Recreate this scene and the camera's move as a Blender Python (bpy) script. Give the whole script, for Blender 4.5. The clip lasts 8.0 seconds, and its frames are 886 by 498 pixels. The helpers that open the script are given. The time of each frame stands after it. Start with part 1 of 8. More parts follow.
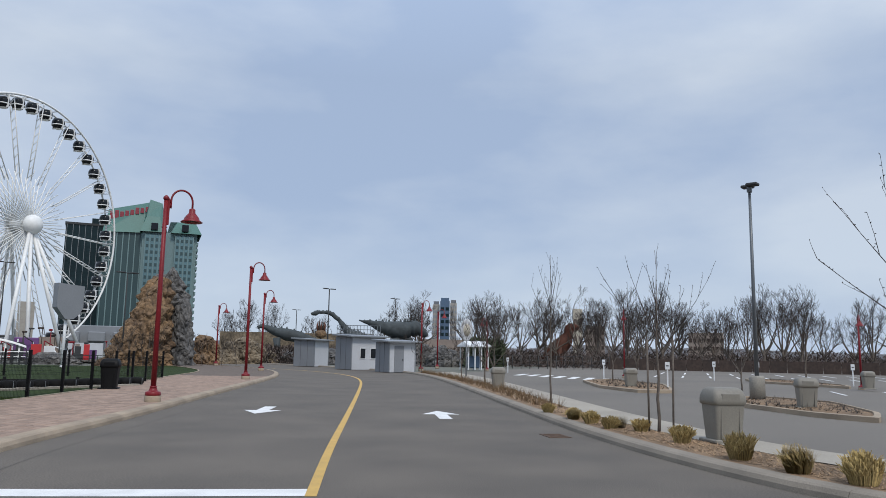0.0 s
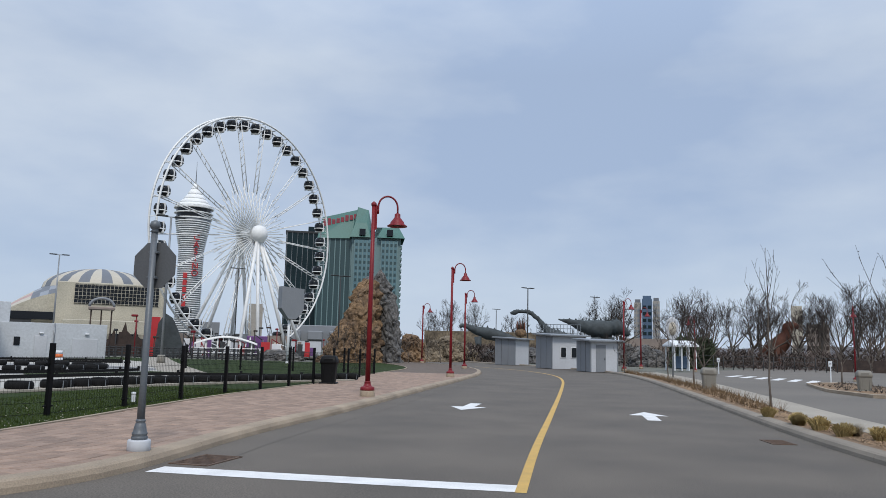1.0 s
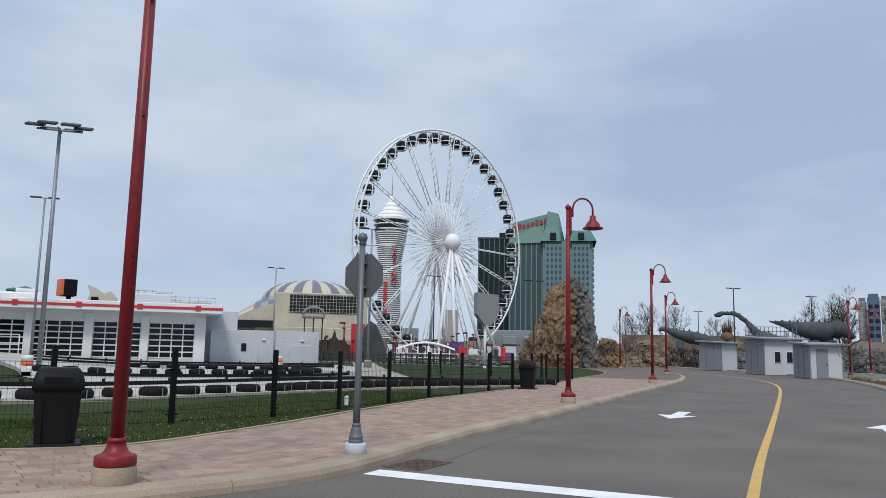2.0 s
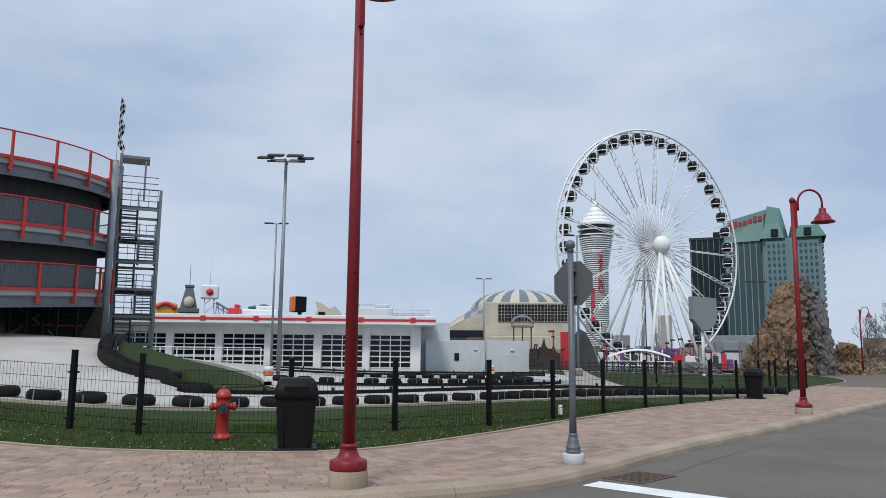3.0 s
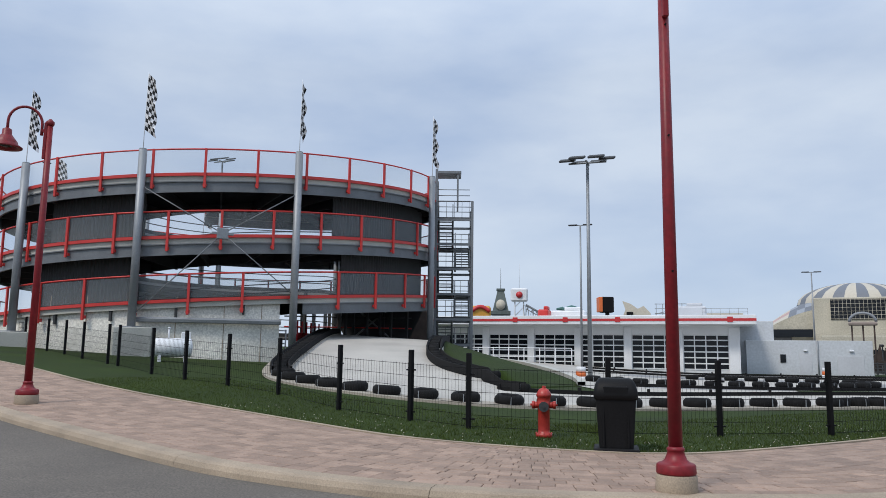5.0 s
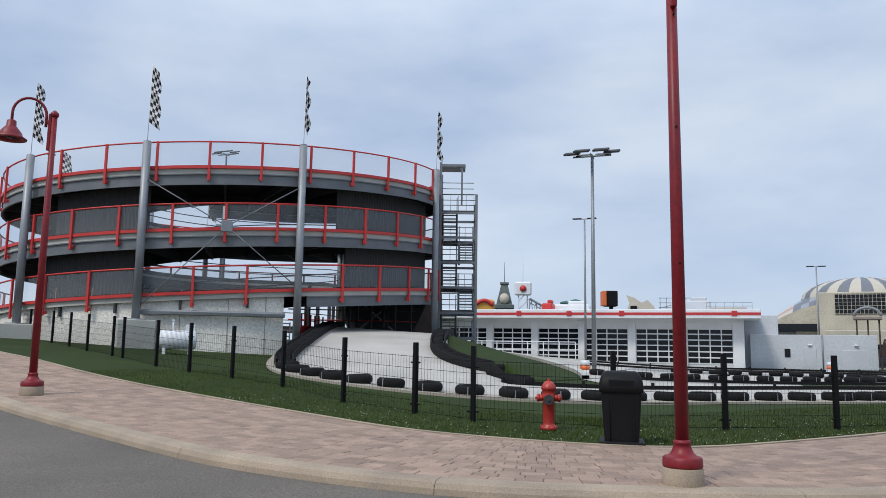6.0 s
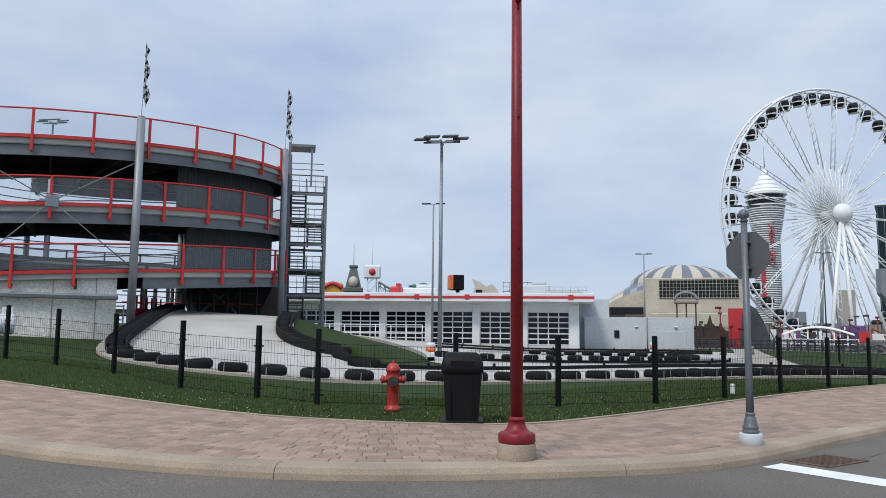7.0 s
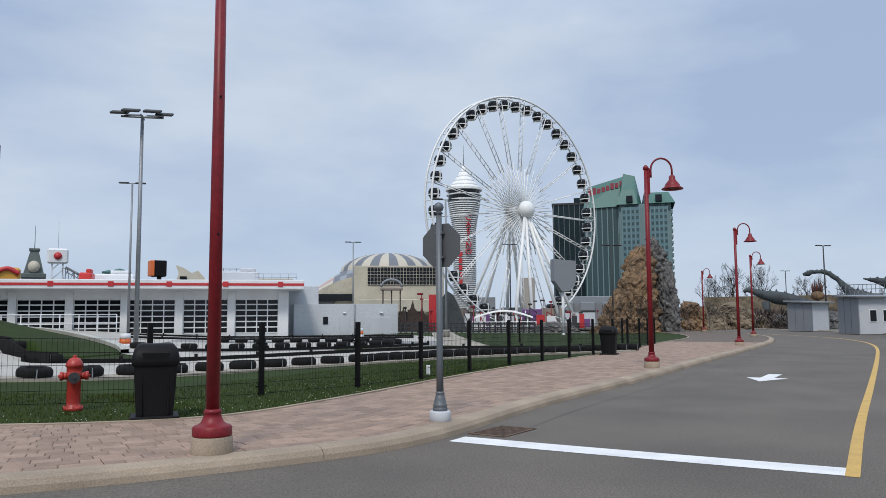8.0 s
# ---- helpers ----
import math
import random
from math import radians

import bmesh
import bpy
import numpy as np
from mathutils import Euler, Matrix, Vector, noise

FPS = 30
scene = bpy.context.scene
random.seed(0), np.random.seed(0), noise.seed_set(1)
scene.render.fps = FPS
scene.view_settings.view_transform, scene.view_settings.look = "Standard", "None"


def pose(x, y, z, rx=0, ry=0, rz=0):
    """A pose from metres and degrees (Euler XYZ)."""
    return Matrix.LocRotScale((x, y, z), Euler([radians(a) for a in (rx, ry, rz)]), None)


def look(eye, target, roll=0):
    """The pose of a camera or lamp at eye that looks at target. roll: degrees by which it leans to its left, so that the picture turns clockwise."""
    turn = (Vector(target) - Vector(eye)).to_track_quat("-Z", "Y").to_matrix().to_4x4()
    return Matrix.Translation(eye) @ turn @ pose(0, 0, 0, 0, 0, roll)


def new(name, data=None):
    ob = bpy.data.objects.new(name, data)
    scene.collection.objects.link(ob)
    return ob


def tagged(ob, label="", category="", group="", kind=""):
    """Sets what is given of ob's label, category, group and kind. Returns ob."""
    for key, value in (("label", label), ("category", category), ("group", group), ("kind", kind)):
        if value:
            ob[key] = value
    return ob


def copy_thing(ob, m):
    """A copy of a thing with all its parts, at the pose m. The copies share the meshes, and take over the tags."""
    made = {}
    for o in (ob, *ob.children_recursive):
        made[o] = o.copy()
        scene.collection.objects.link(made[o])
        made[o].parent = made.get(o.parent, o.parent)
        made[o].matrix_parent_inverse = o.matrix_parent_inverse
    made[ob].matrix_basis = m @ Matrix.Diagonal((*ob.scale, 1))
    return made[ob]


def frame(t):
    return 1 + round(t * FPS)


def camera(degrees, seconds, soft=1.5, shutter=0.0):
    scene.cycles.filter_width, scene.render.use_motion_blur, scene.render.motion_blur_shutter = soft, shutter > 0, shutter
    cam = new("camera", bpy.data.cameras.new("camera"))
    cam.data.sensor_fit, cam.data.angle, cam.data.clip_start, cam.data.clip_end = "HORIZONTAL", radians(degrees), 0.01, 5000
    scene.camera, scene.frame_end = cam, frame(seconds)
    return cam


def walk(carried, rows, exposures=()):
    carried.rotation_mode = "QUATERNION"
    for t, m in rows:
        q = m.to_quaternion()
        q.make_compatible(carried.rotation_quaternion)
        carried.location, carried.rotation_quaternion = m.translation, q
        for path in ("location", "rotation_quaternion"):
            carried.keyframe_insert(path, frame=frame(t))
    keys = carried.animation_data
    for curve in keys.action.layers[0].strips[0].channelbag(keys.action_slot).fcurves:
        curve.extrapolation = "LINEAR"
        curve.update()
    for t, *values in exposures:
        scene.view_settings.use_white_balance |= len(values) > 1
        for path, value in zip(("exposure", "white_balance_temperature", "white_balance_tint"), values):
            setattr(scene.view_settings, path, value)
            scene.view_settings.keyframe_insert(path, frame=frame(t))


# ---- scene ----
cam = camera(60.97, 8.0, soft=0.6)
PATH = [
    (0, (0.513, -0.352, 1.534), (7.933, 6.209, 2.917), 0.97),
    (0.5, (0.491, -0.317, 1.529), (7.039, 7.117, 2.893), 1.27),
    (1, (0.478, -0.294, 1.517), (5.948, 7.973, 2.837), 1.34),
    (1.2, (0.472, -0.285, 1.521), (5.507, 8.256, 2.826), 1.34),
    (2.3, (0.436, -0.042, 1.547), (2.901, 9.556, 2.888), 0.96),
    (2.5, (0.442, -0.061, 1.549), (2.378, 9.657, 2.900), 0.77),
    (3, (0.410, -0.033, 1.549), (0.977, 9.853, 2.944), 0.51),
    (3.5, (0.383, -0.034, 1.548), (-0.189, 9.849, 2.962), 0.31),
    (4, (0.369, -0.071, 1.544), (-1.326, 9.681, 2.962), 0.29),
    (4.5, (0.315, -0.081, 1.540), (-2.326, 9.463, 2.933), 0.56),
    (5, (0.304, -0.089, 1.543), (-3.041, 9.236, 2.904), 0.73),
    (5.2, (0.300, -0.082, 1.539), (-3.233, 9.175, 2.890), 0.71),
    (6.3, (0.263, -0.050, 1.525), (-2.907, 9.356, 2.737), 1.21),
    (6.5, (0.298, -0.075, 1.524), (-2.517, 9.448, 2.704), 0.89),
    (7, (0.318, -0.059, 1.519), (-1.157, 9.772, 2.601), 0.60),
    (7.5, (0.375, -0.030, 1.530), (0.702, 9.916, 2.508), 0.18),
    (8, (0.419, -0.016, 1.527), (2.702, 9.676, 2.443), -0.42),
]
walk(cam, [(t, look(eye, target, roll)) for t, eye, target, roll in PATH],
     exposures=[(0.0, -0.03), (2.5, 0.0), (4.0, 0.03), (5.0, 0.08), (6.5, 0.12), (7.5, 0.05), (8.0, 0.0)])

# ---- sky and light: high thin overcast, soft sun from behind and left ----
world = bpy.data.worlds.new("overcast_sky")
scene.world = world
world.use_nodes = True
wn, wl = world.node_tree.nodes, world.node_tree.links
wn.clear()
w_out = wn.new("ShaderNodeOutputWorld")
w_bg = wn.new("ShaderNodeBackground")
w_sky = wn.new("ShaderNodeTexSky")
w_sky.sky_type, w_sky.sun_disc = "NISHITA", False
w_sky.sun_elevation, w_sky.sun_rotation = radians(48), radians(200)
w_co = wn.new("ShaderNodeTexCoord")
w_sep = wn.new("ShaderNodeSeparateXYZ")
wl.new(w_co.outputs["Generated"], w_sep.inputs[0])
# clouds lie on a high sheet: direction divided by its height
w_map = wn.new("ShaderNodeMapping")
w_map.inputs["Scale"].default_value = (1.0, 1.0, 2.6)
wl.new(w_co.outputs["Generated"], w_map.inputs[0])
w_n1 = wn.new("ShaderNodeTexNoise")
w_n1.inputs["Scale"].default_value, w_n1.inputs["Detail"].default_value, w_n1.inputs["Roughness"].default_value = 2.3, 7, 0.5
wl.new(w_map.outputs[0], w_n1.inputs["Vector"])
w_ramp = wn.new("ShaderNodeValToRGB")
w_ramp.color_ramp.elements[0].position, w_ramp.color_ramp.elements[0].color = 0.37, (0.405, 0.515, 0.715, 1)
w_ramp.color_ramp.elements[1].position, w_ramp.color_ramp.elements[1].color = 0.64, (0.635, 0.72, 0.845, 1)
wl.new(w_n1.outputs["Fac"], w_ramp.inputs[0])
# an overcast sky is brighter towards the zenith
w_up = wn.new("ShaderNodeMapRange")
w_up.inputs["From Min"].default_value, w_up.inputs["From Max"].default_value = 0.35, 1.0
w_up.inputs["To Min"].default_value, w_up.inputs["To Max"].default_value = 1.0, 1.9
wl.new(w_sep.outputs["Z"], w_up.inputs["Value"])
w_sc = wn.new("ShaderNodeVectorMath")
w_sc.operation = "SCALE"
# paler, clearer air low over the horizon
w_low = wn.new("ShaderNodeMapRange")
w_low.inputs["From Min"].default_value, w_low.inputs["From Max"].default_value = 0.0, 0.20
w_low.inputs["To Min"].default_value, w_low.inputs["To Max"].default_value = 0.55, 0.0
wl.new(w_sep.outputs["Z"], w_low.inputs["Value"])
w_hz = wn.new("ShaderNodeMix")
w_hz.data_type = "RGBA"
w_hz.inputs["B"].default_value = (0.60, 0.71, 0.86, 1)
wl.new(w_low.outputs[0], w_hz.inputs["Factor"])
wl.new(w_ramp.outputs[0], w_hz.inputs["A"])
wl.new(w_hz.outputs["Result"], w_sc.inputs[0])
wl.new(w_up.outputs[0], w_sc.inputs["Scale"])
w_sky_s = wn.new("ShaderNodeVectorMath")
w_sky_s.operation = "SCALE"
w_sky_s.inputs["Scale"].default_value = 0.08
wl.new(w_sky.outputs[0], w_sky_s.inputs[0])
w_mix = wn.new("ShaderNodeMix")
w_mix.data_type = "RGBA"
w_mix.inputs["Factor"].default_value = 0.88
wl.new(w_sky_s.outputs[0], w_mix.inputs["A"])
wl.new(w_sc.outputs[0], w_mix.inputs["B"])
wl.new(w_mix.outputs["Result"], w_bg.inputs["Color"])
w_bg.inputs["Strength"].default_value = 1.0
wl.new(w_bg.outputs[0], w_out.inputs[0])

sun_data = bpy.data.lights.new("sun", "SUN")
sun_data.energy, sun_data.angle, sun_data.color = 1.9, radians(12), (1.0, 0.93, 0.84)
sun = new("sun", sun_data)
sun.matrix_world = look((-20, -45, 60), (0, 0, 0))
scene.view_settings.exposure = 0.0

# ---- builders ----
class Geo:
    """Collects vertices and faces of one mesh."""

    def __init__(self):
        self.v, self.f, self.s = [], [], []

    def add(self, verts, faces, smooth=False, m=None):
        k = len(self.v)
        if m is not None:
            verts = [m @ Vector(p) for p in verts]
        self.v += [tuple(p) for p in verts]
        self.f += [tuple(i + k for i in f) for f in faces]
        self.s += [smooth] * len(faces)
        return self

    def box(self, c, size, b=0.0, rz=0.0, m=None):
        """A box about c, its edges chamfered by b, turned by rz degrees."""
        hx, hy, hz = (s / 2 for s in size)
        rot = pose(*c, 0, 0, rz)
        if m is not None:
            rot = m @ rot
        if b <= 0:
            vs = [(x * hx, y * hy, z * hz) for z in (-1, 1) for y in (-1, 1) for x in (-1, 1)]
            return self.add(vs, [(0, 2, 3, 1), (4, 5, 7, 6), (0, 1, 5, 4), (2, 6, 7, 3), (0, 4, 6, 2), (1, 3, 7, 5)], False, rot)
        b = min(b, hx * 0.9, hy * 0.9, hz * 0.9)
        vs, at = [], {}
        for sx in (-1, 1):
            for sy in (-1, 1):
                for sz in (-1, 1):
                    for ax in range(3):
                        at[sx, sy, sz, ax] = len(vs)
                        d = [b, b, b]
                        d[ax] = 0
                        vs.append((sx * (hx - d[0]), sy * (hy - d[1]), sz * (hz - d[2])))
        fs = []
        for ax in range(3):
            o1, o2 = (ax + 1) % 3, (ax + 2) % 3
            for s in (-1, 1):
                q = []
                for a, c2 in ((-1, -1), (1, -1), (1, 1), (-1, 1)):
                    k = [0, 0, 0]
                    k[ax], k[o1], k[o2] = s, a, c2
                    q.append(at[k[0], k[1], k[2], ax])
                fs.append(tuple(q if s > 0 else q[::-1]))
            for a in (-1, 1):
                for c2 in (-1, 1):
                    k0, k1 = [0, 0, 0], [0, 0, 0]
                    k0[ax], k0[o1], k0[o2] = -1, a, c2
                    k1[ax], k1[o1], k1[o2] = 1, a, c2
                    fs.append((at[(*k0, o1)], at[(*k1, o1)], at[(*k1, o2)], at[(*k0, o2)]))
        for sx in (-1, 1):
            for sy in (-1, 1):
                for sz in (-1, 1):
                    fs.append(tuple(at[sx, sy, sz, ax] for ax in range(3)))
        return self.add(vs, fs, False, rot)

    def tube(self, pts, rad, n=8, caps=True, smooth=True, m=None):
        """A round bar along pts; rad is one radius or one for each point."""
        pts = [Vector(p) for p in pts]
        if not hasattr(rad, "__len__"):
            rad = [rad] * len(pts)
        vs, fs = [], []
        side = None
        for i, p in enumerate(pts):
            d = (pts[min(i + 1, len(pts) - 1)] - pts[max(i - 1, 0)]).normalized()
            if side is None:
                side = d.orthogonal().normalized()
            side = (side - d * side.dot(d)).normalized()
            up = d.cross(side)
            for k in range(n):
                a = 2 * math.pi * k / n
                vs.append(p + rad[i] * (math.cos(a) * side + math.sin(a) * up))
        for i in range(len(pts) - 1):
            for k in range(n):
                k2 = (k + 1) % n
                fs.append((i * n + k, i * n + k2, (i + 1) * n + k2, (i + 1) * n + k))
        self.add(vs, fs, smooth, m)
        if caps:
            k = len(self.v) - len(vs)
            self.f += [tuple(k + j for j in range(n))[::-1], tuple(k + (len(pts) - 1) * n + j for j in range(n))]
            self.s += [False, False]
        return self

    def lathe(self, prof, n=16, c=(0, 0, 0), smooth=True, m=None):
        """Turned round the upright axis through c; prof: (radius, height)."""
        vs, fs = [], []
        for r, z in prof:
            for k in range(n):
                a = 2 * math.pi * k / n
                vs.append((c[0] + r * math.cos(a), c[1] + r * math.sin(a), c[2] + z))
        for i in range(len(prof) - 1):
            for k in range(n):
                k2 = (k + 1) % n
                fs.append((i * n + k, i * n + k2, (i + 1) * n + k2, (i + 1) * n + k))
        fs.append(tuple(range(n))[::-1])
        fs.append(tuple(range((len(prof) - 1) * n, len(prof) * n)))
        return self.add(vs, fs, smooth, m)

    def quad(self, a, b, c, d):
        return self.add([a, b, c, d], [(0, 1, 2, 3)])

    def prism(self, outline, z0, z1, m=None):
        """An outline of (x, y), counter-clockwise, raised from z0 to z1."""
        n = len(outline)
        vs = [(x, y, z0) for x, y in outline] + [(x, y, z1) for x, y in outline]
        fs = [tuple(range(n))[::-1], tuple(range(n, 2 * n))]
        fs += [(i, (i + 1) % n, n + (i + 1) % n, n + i) for i in range(n)]
        return self.add(vs, fs, False, m)

    def sheet(self, rows, smooth=False):
        """Rows of points, all of one length, joined by quads."""
        n = len(rows[0])
        vs = [p for r in rows for p in r]
        fs = [(i * n + k, i * n + k + 1, (i + 1) * n + k + 1, (i + 1) * n + k) for i in range(len(rows) - 1) for k in range(n - 1)]
        return self.add(vs, fs, smooth)

    def mesh(self, name, material):
        me = bpy.data.meshes.new(name)
        me.from_pydata(self.v, [], self.f)
        me.polygons.foreach_set("use_smooth", self.s)
        if material:
            me.materials.append(material)
        me.update()
        return me


def part(name, geo, material, parent=None, label=""):
    ob = new(name, geo.mesh(name, material))
    if parent is not None:
        ob.parent = parent
    return tagged(ob, label) if label else ob


def thing(name, label, category, m=None, group="", kind=""):
    ob = new(name)
    ob.empty_display_size = 0.2
    if m is not None:
        ob.matrix_basis = m
    return tagged(ob, label, category, group, kind)


def solid(name, geo, material, label, category="", group="", kind="", m=None):
    ob = new(name, geo.mesh(name, material))
    if m is not None:
        ob.matrix_basis = m
    return tagged(ob, label, category, group, kind)


def land(x, y):
    """Height of the ground: level to the right, rising gently to the left."""
    return min(1.75, 0.055 * 1.5 * math.log1p(math.exp(min(60, (-x - 2.5) / 1.5)))) * min(1.0, max(0.0, (y - 3) / 13))


def resample(pts, n):
    pts = [Vector((p[0], p[1], 0)) for p in pts]
    d = [0.0]
    for a, b in zip(pts, pts[1:]):
        d.append(d[-1] + (b - a).length)
    out, k = [], 0
    for i in range(n):
        s = d[-1] * i / (n - 1)
        while k < len(pts) - 2 and d[k + 1] < s:
            k += 1
        w = (s - d[k]) / max(1e-6, d[k + 1] - d[k])
        out.append(pts[k].lerp(pts[k + 1], min(1, max(0, w))))
    return out


def smooth_line(pts, n, rounds=3):
    """A polyline with its corners cut, resampled to n points."""
    p = [Vector((q[0], q[1], 0)) for q in pts]
    for _ in range(rounds):
        q = [p[0]]
        for a, b in zip(p, p[1:]):
            q += [a.lerp(b, 0.25), a.lerp(b, 0.75)]
        p = q + [p[-1]]
    return resample(p, n)


def offset(line, d):
    """The line moved by d to its left."""
    out = []
    for i, p in enumerate(line):
        t = (line[min(i + 1, len(line) - 1)] - line[max(i - 1, 0)]).normalized()
        out.append(p + Vector((-t.y, t.x, 0)) * d)
    return out


def ribbon(geo, left, right, m, dz, smooth=True):
    """A sheet between two lines of equal count that follows the ground."""
    rows = []
    for a, b in zip(left, right):
        row = []
        for k in range(m + 1):
            p = a.lerp(b, k / m)
            row.append((p.x, p.y, land(p.x, p.y) + dz))
        rows.append(row)
    return geo.sheet(rows, smooth)


# ---- materials ----
def surface(name, base, rough=0.7, metal=0.0, vary=0.25, grain=40.0, blotch=1.5, bump=0.2, dirt=None, spec=0.5, patch=1.0, per_piece=0.0, per_island=0.0, coords="Object"):
    """A painted or raw surface: base colour, fine grain, blotches of wear or dirt, slight relief."""
    mt = bpy.data.materials.new(name)
    mt.use_nodes = True
    nt, nl = mt.node_tree.nodes, mt.node_tree.links
    bsdf = nt["Principled BSDF"]
    bsdf.inputs["Metallic"].default_value = metal
    bsdf.inputs["Specular IOR Level"].default_value = spec
    tc = nt.new("ShaderNodeTexCoord")
    co = tc.outputs[coords]
    n1 = nt.new("ShaderNodeTexNoise")
    n1.inputs["Scale"].default_value, n1.inputs["Detail"].default_value = grain, 4
    n2 = nt.new("ShaderNodeTexNoise")
    n2.inputs["Scale"].default_value, n2.inputs["Detail"].default_value = blotch, 5
    nl.new(co, n1.inputs["Vector"])
    nl.new(co, n2.inputs["Vector"])
    dark = tuple(c * (1 - vary * patch) for c in base) if dirt is None else dirt
    lite = tuple(min(1, c * (1 + vary * patch * 0.6)) for c in base)
    r2 = nt.new("ShaderNodeValToRGB")
    r2.color_ramp.elements[0].position, r2.color_ramp.elements[0].color = 0.3, (*dark, 1)
    r2.color_ramp.elements[1].position, r2.color_ramp.elements[1].color = 0.62, (*base, 1)
    e = r2.color_ramp.elements.new(0.85)
    e.color = (*lite, 1)
    nl.new(n2.outputs["Fac"], r2.inputs[0])
    mx = nt.new("ShaderNodeMix")
    mx.data_type, mx.blend_type = "RGBA", "MULTIPLY"
    mr = nt.new("ShaderNodeMapRange")
    mr.inputs["From Min"].default_value, mr.inputs["From Max"].default_value = 0.3, 0.7
    mr.inputs["To Min"].default_value, mr.inputs["To Max"].default_value = 1 - vary * 0.8, 1 + vary * 0.4
    nl.new(n1.outputs["Fac"], mr.inputs[0])
    mx.inputs["Factor"].default_value = 1.0
    nl.new(r2.outputs[0], mx.inputs["A"])
    nl.new(mr.outputs[0], mx.inputs["B"])
    col = mx.outputs["Result"]
    if per_piece or per_island:
        if per_piece:
            src = nt.new("ShaderNodeObjectInfo").outputs["Random"]
        else:
            src = nt.new("ShaderNodeNewGeometry").outputs["Random Per Island"]
        amount = per_piece or per_island
        m3 = nt.new("ShaderNodeMapRange")
        m3.inputs["To Min"].default_value, m3.inputs["To Max"].default_value = 1 - amount, 1 + amount * 0.7
        nl.new(src, m3.inputs[0])
        m4 = nt.new("ShaderNodeMix")
        m4.data_type, m4.blend_type = "RGBA", "MULTIPLY"
        m4.inputs["Factor"].default_value = 1.0
        nl.new(col, m4.inputs["A"])
        nl.new(m3.outputs[0], m4.inputs["B"])
        col = m4.outputs["Result"]
    nl.new(col, bsdf.inputs["Base Color"])
    rr = nt.new("ShaderNodeMapRange")
    rr.inputs["To Min"].default_value, rr.inputs["To Max"].default_value = max(0.02, rough - 0.12), min(1, rough + 0.12)
    nl.new(n2.outputs["Fac"], rr.inputs[0])
    nl.new(rr.outputs[0], bsdf.inputs["Roughness"])
    if bump:
        bp = nt.new("ShaderNodeBump")
        bp.inputs["Strength"].default_value, bp.inputs["Distance"].default_value = bump, 0.01
        nl.new(n1.outputs["Fac"], bp.inputs["Height"])
        nl.new(bp.outputs[0], bsdf.inputs["Normal"])
    return mt


def glass(name, tint, rough=0.05):
    """Glazing seen from outside in daylight: dark and shiny."""
    mt = bpy.data.materials.new(name)
    mt.use_nodes = True
    bsdf = mt.node_tree.nodes["Principled BSDF"]
    bsdf.inputs["Base Color"].default_value = (*tint, 1)
    bsdf.inputs["Roughness"].default_value = rough
    bsdf.inputs["Specular IOR Level"].default_value = 0.3
    return mt


def clear(name, tint, through_share):
    """Clear sheet or fine mesh that lets part of the light through."""
    mt = bpy.data.materials.new(name)
    mt.use_nodes = True
    nt, nl = mt.node_tree.nodes, mt.node_tree.links
    bsdf = nt["Principled BSDF"]
    bsdf.inputs["Base Color"].default_value = (*tint, 1)
    bsdf.inputs["Roughness"].default_value = 0.15
    tr = nt.new("ShaderNodeBsdfTransparent")
    mx = nt.new("ShaderNodeMixShader")
    mx.inputs[0].default_value = through_share
    nl.new(bsdf.outputs[0], mx.inputs[1])
    nl.new(tr.outputs[0], mx.inputs[2])
    nl.new(mx.outputs[0], nt["Material Output"].inputs[0])
    return mt


ASPHALT = surface("asphalt", (0.143, 0.124, 0.103), 0.9, vary=0.6, patch=0.5, grain=48, blotch=0.5, bump=0.45)
LOT = surface("parking_asphalt", (0.17, 0.152, 0.13), 0.9, vary=0.2, grain=60, blotch=0.15, bump=0.3)
EARTH = surface("far_ground", (0.16, 0.16, 0.13), 0.95, vary=0.35, grain=4, blotch=0.05, bump=0.2)
KERB = surface("kerb_concrete", (0.37, 0.295, 0.215), 0.85, vary=0.3, grain=60, blotch=1.2, bump=0.25)
CONCRETE = surface("concrete", (0.47, 0.47, 0.43), 0.85, vary=0.2, grain=30, blotch=0.6, bump=0.2)
WALL_CONCRETE = surface("cast_wall_concrete", (0.82, 0.80, 0.73), 0.85, vary=0.35, grain=12, blotch=0.35, bump=0.2)
ARENA_TAN = surface("tan_render", (0.50, 0.465, 0.375), 0.8, vary=0.25, grain=3, blotch=0.12, bump=0.05)
SIGN_RED = surface("dull_sign_red", (0.26, 0.035, 0.05), 0.5, vary=0.1, bump=0)
PALE_WALK = surface("pale_concrete", (0.36, 0.325, 0.27), 0.9, vary=0.2, grain=40, blotch=0.5)
PAVER = surface("paver", (0.33, 0.232, 0.175), 0.88, vary=0.22, grain=45, blotch=3, bump=0.3, per_piece=0.2)
PAVER_REST = surface("paver_rest", (0.33, 0.232, 0.175), 0.88, vary=0.22, grain=45, blotch=3, bump=0.3, per_island=0.2)
JOINT = surface("paver_joint", (0.15, 0.115, 0.09), 0.95, vary=0.3, grain=80, blotch=2)
GRASS = surface("turf", (0.028, 0.048, 0.008), 0.95, vary=0.35, grain=70, blotch=0.5, bump=0.6, spec=0.2)
BLADE = surface("grass_blade", (0.052, 0.078, 0.016), 0.85, vary=0.3, per_island=0.35, bump=0, spec=0.2)
MULCH = surface("wood_mulch", (0.26, 0.17, 0.098), 0.95, vary=0.4, grain=60, blotch=1.5, bump=0.8)
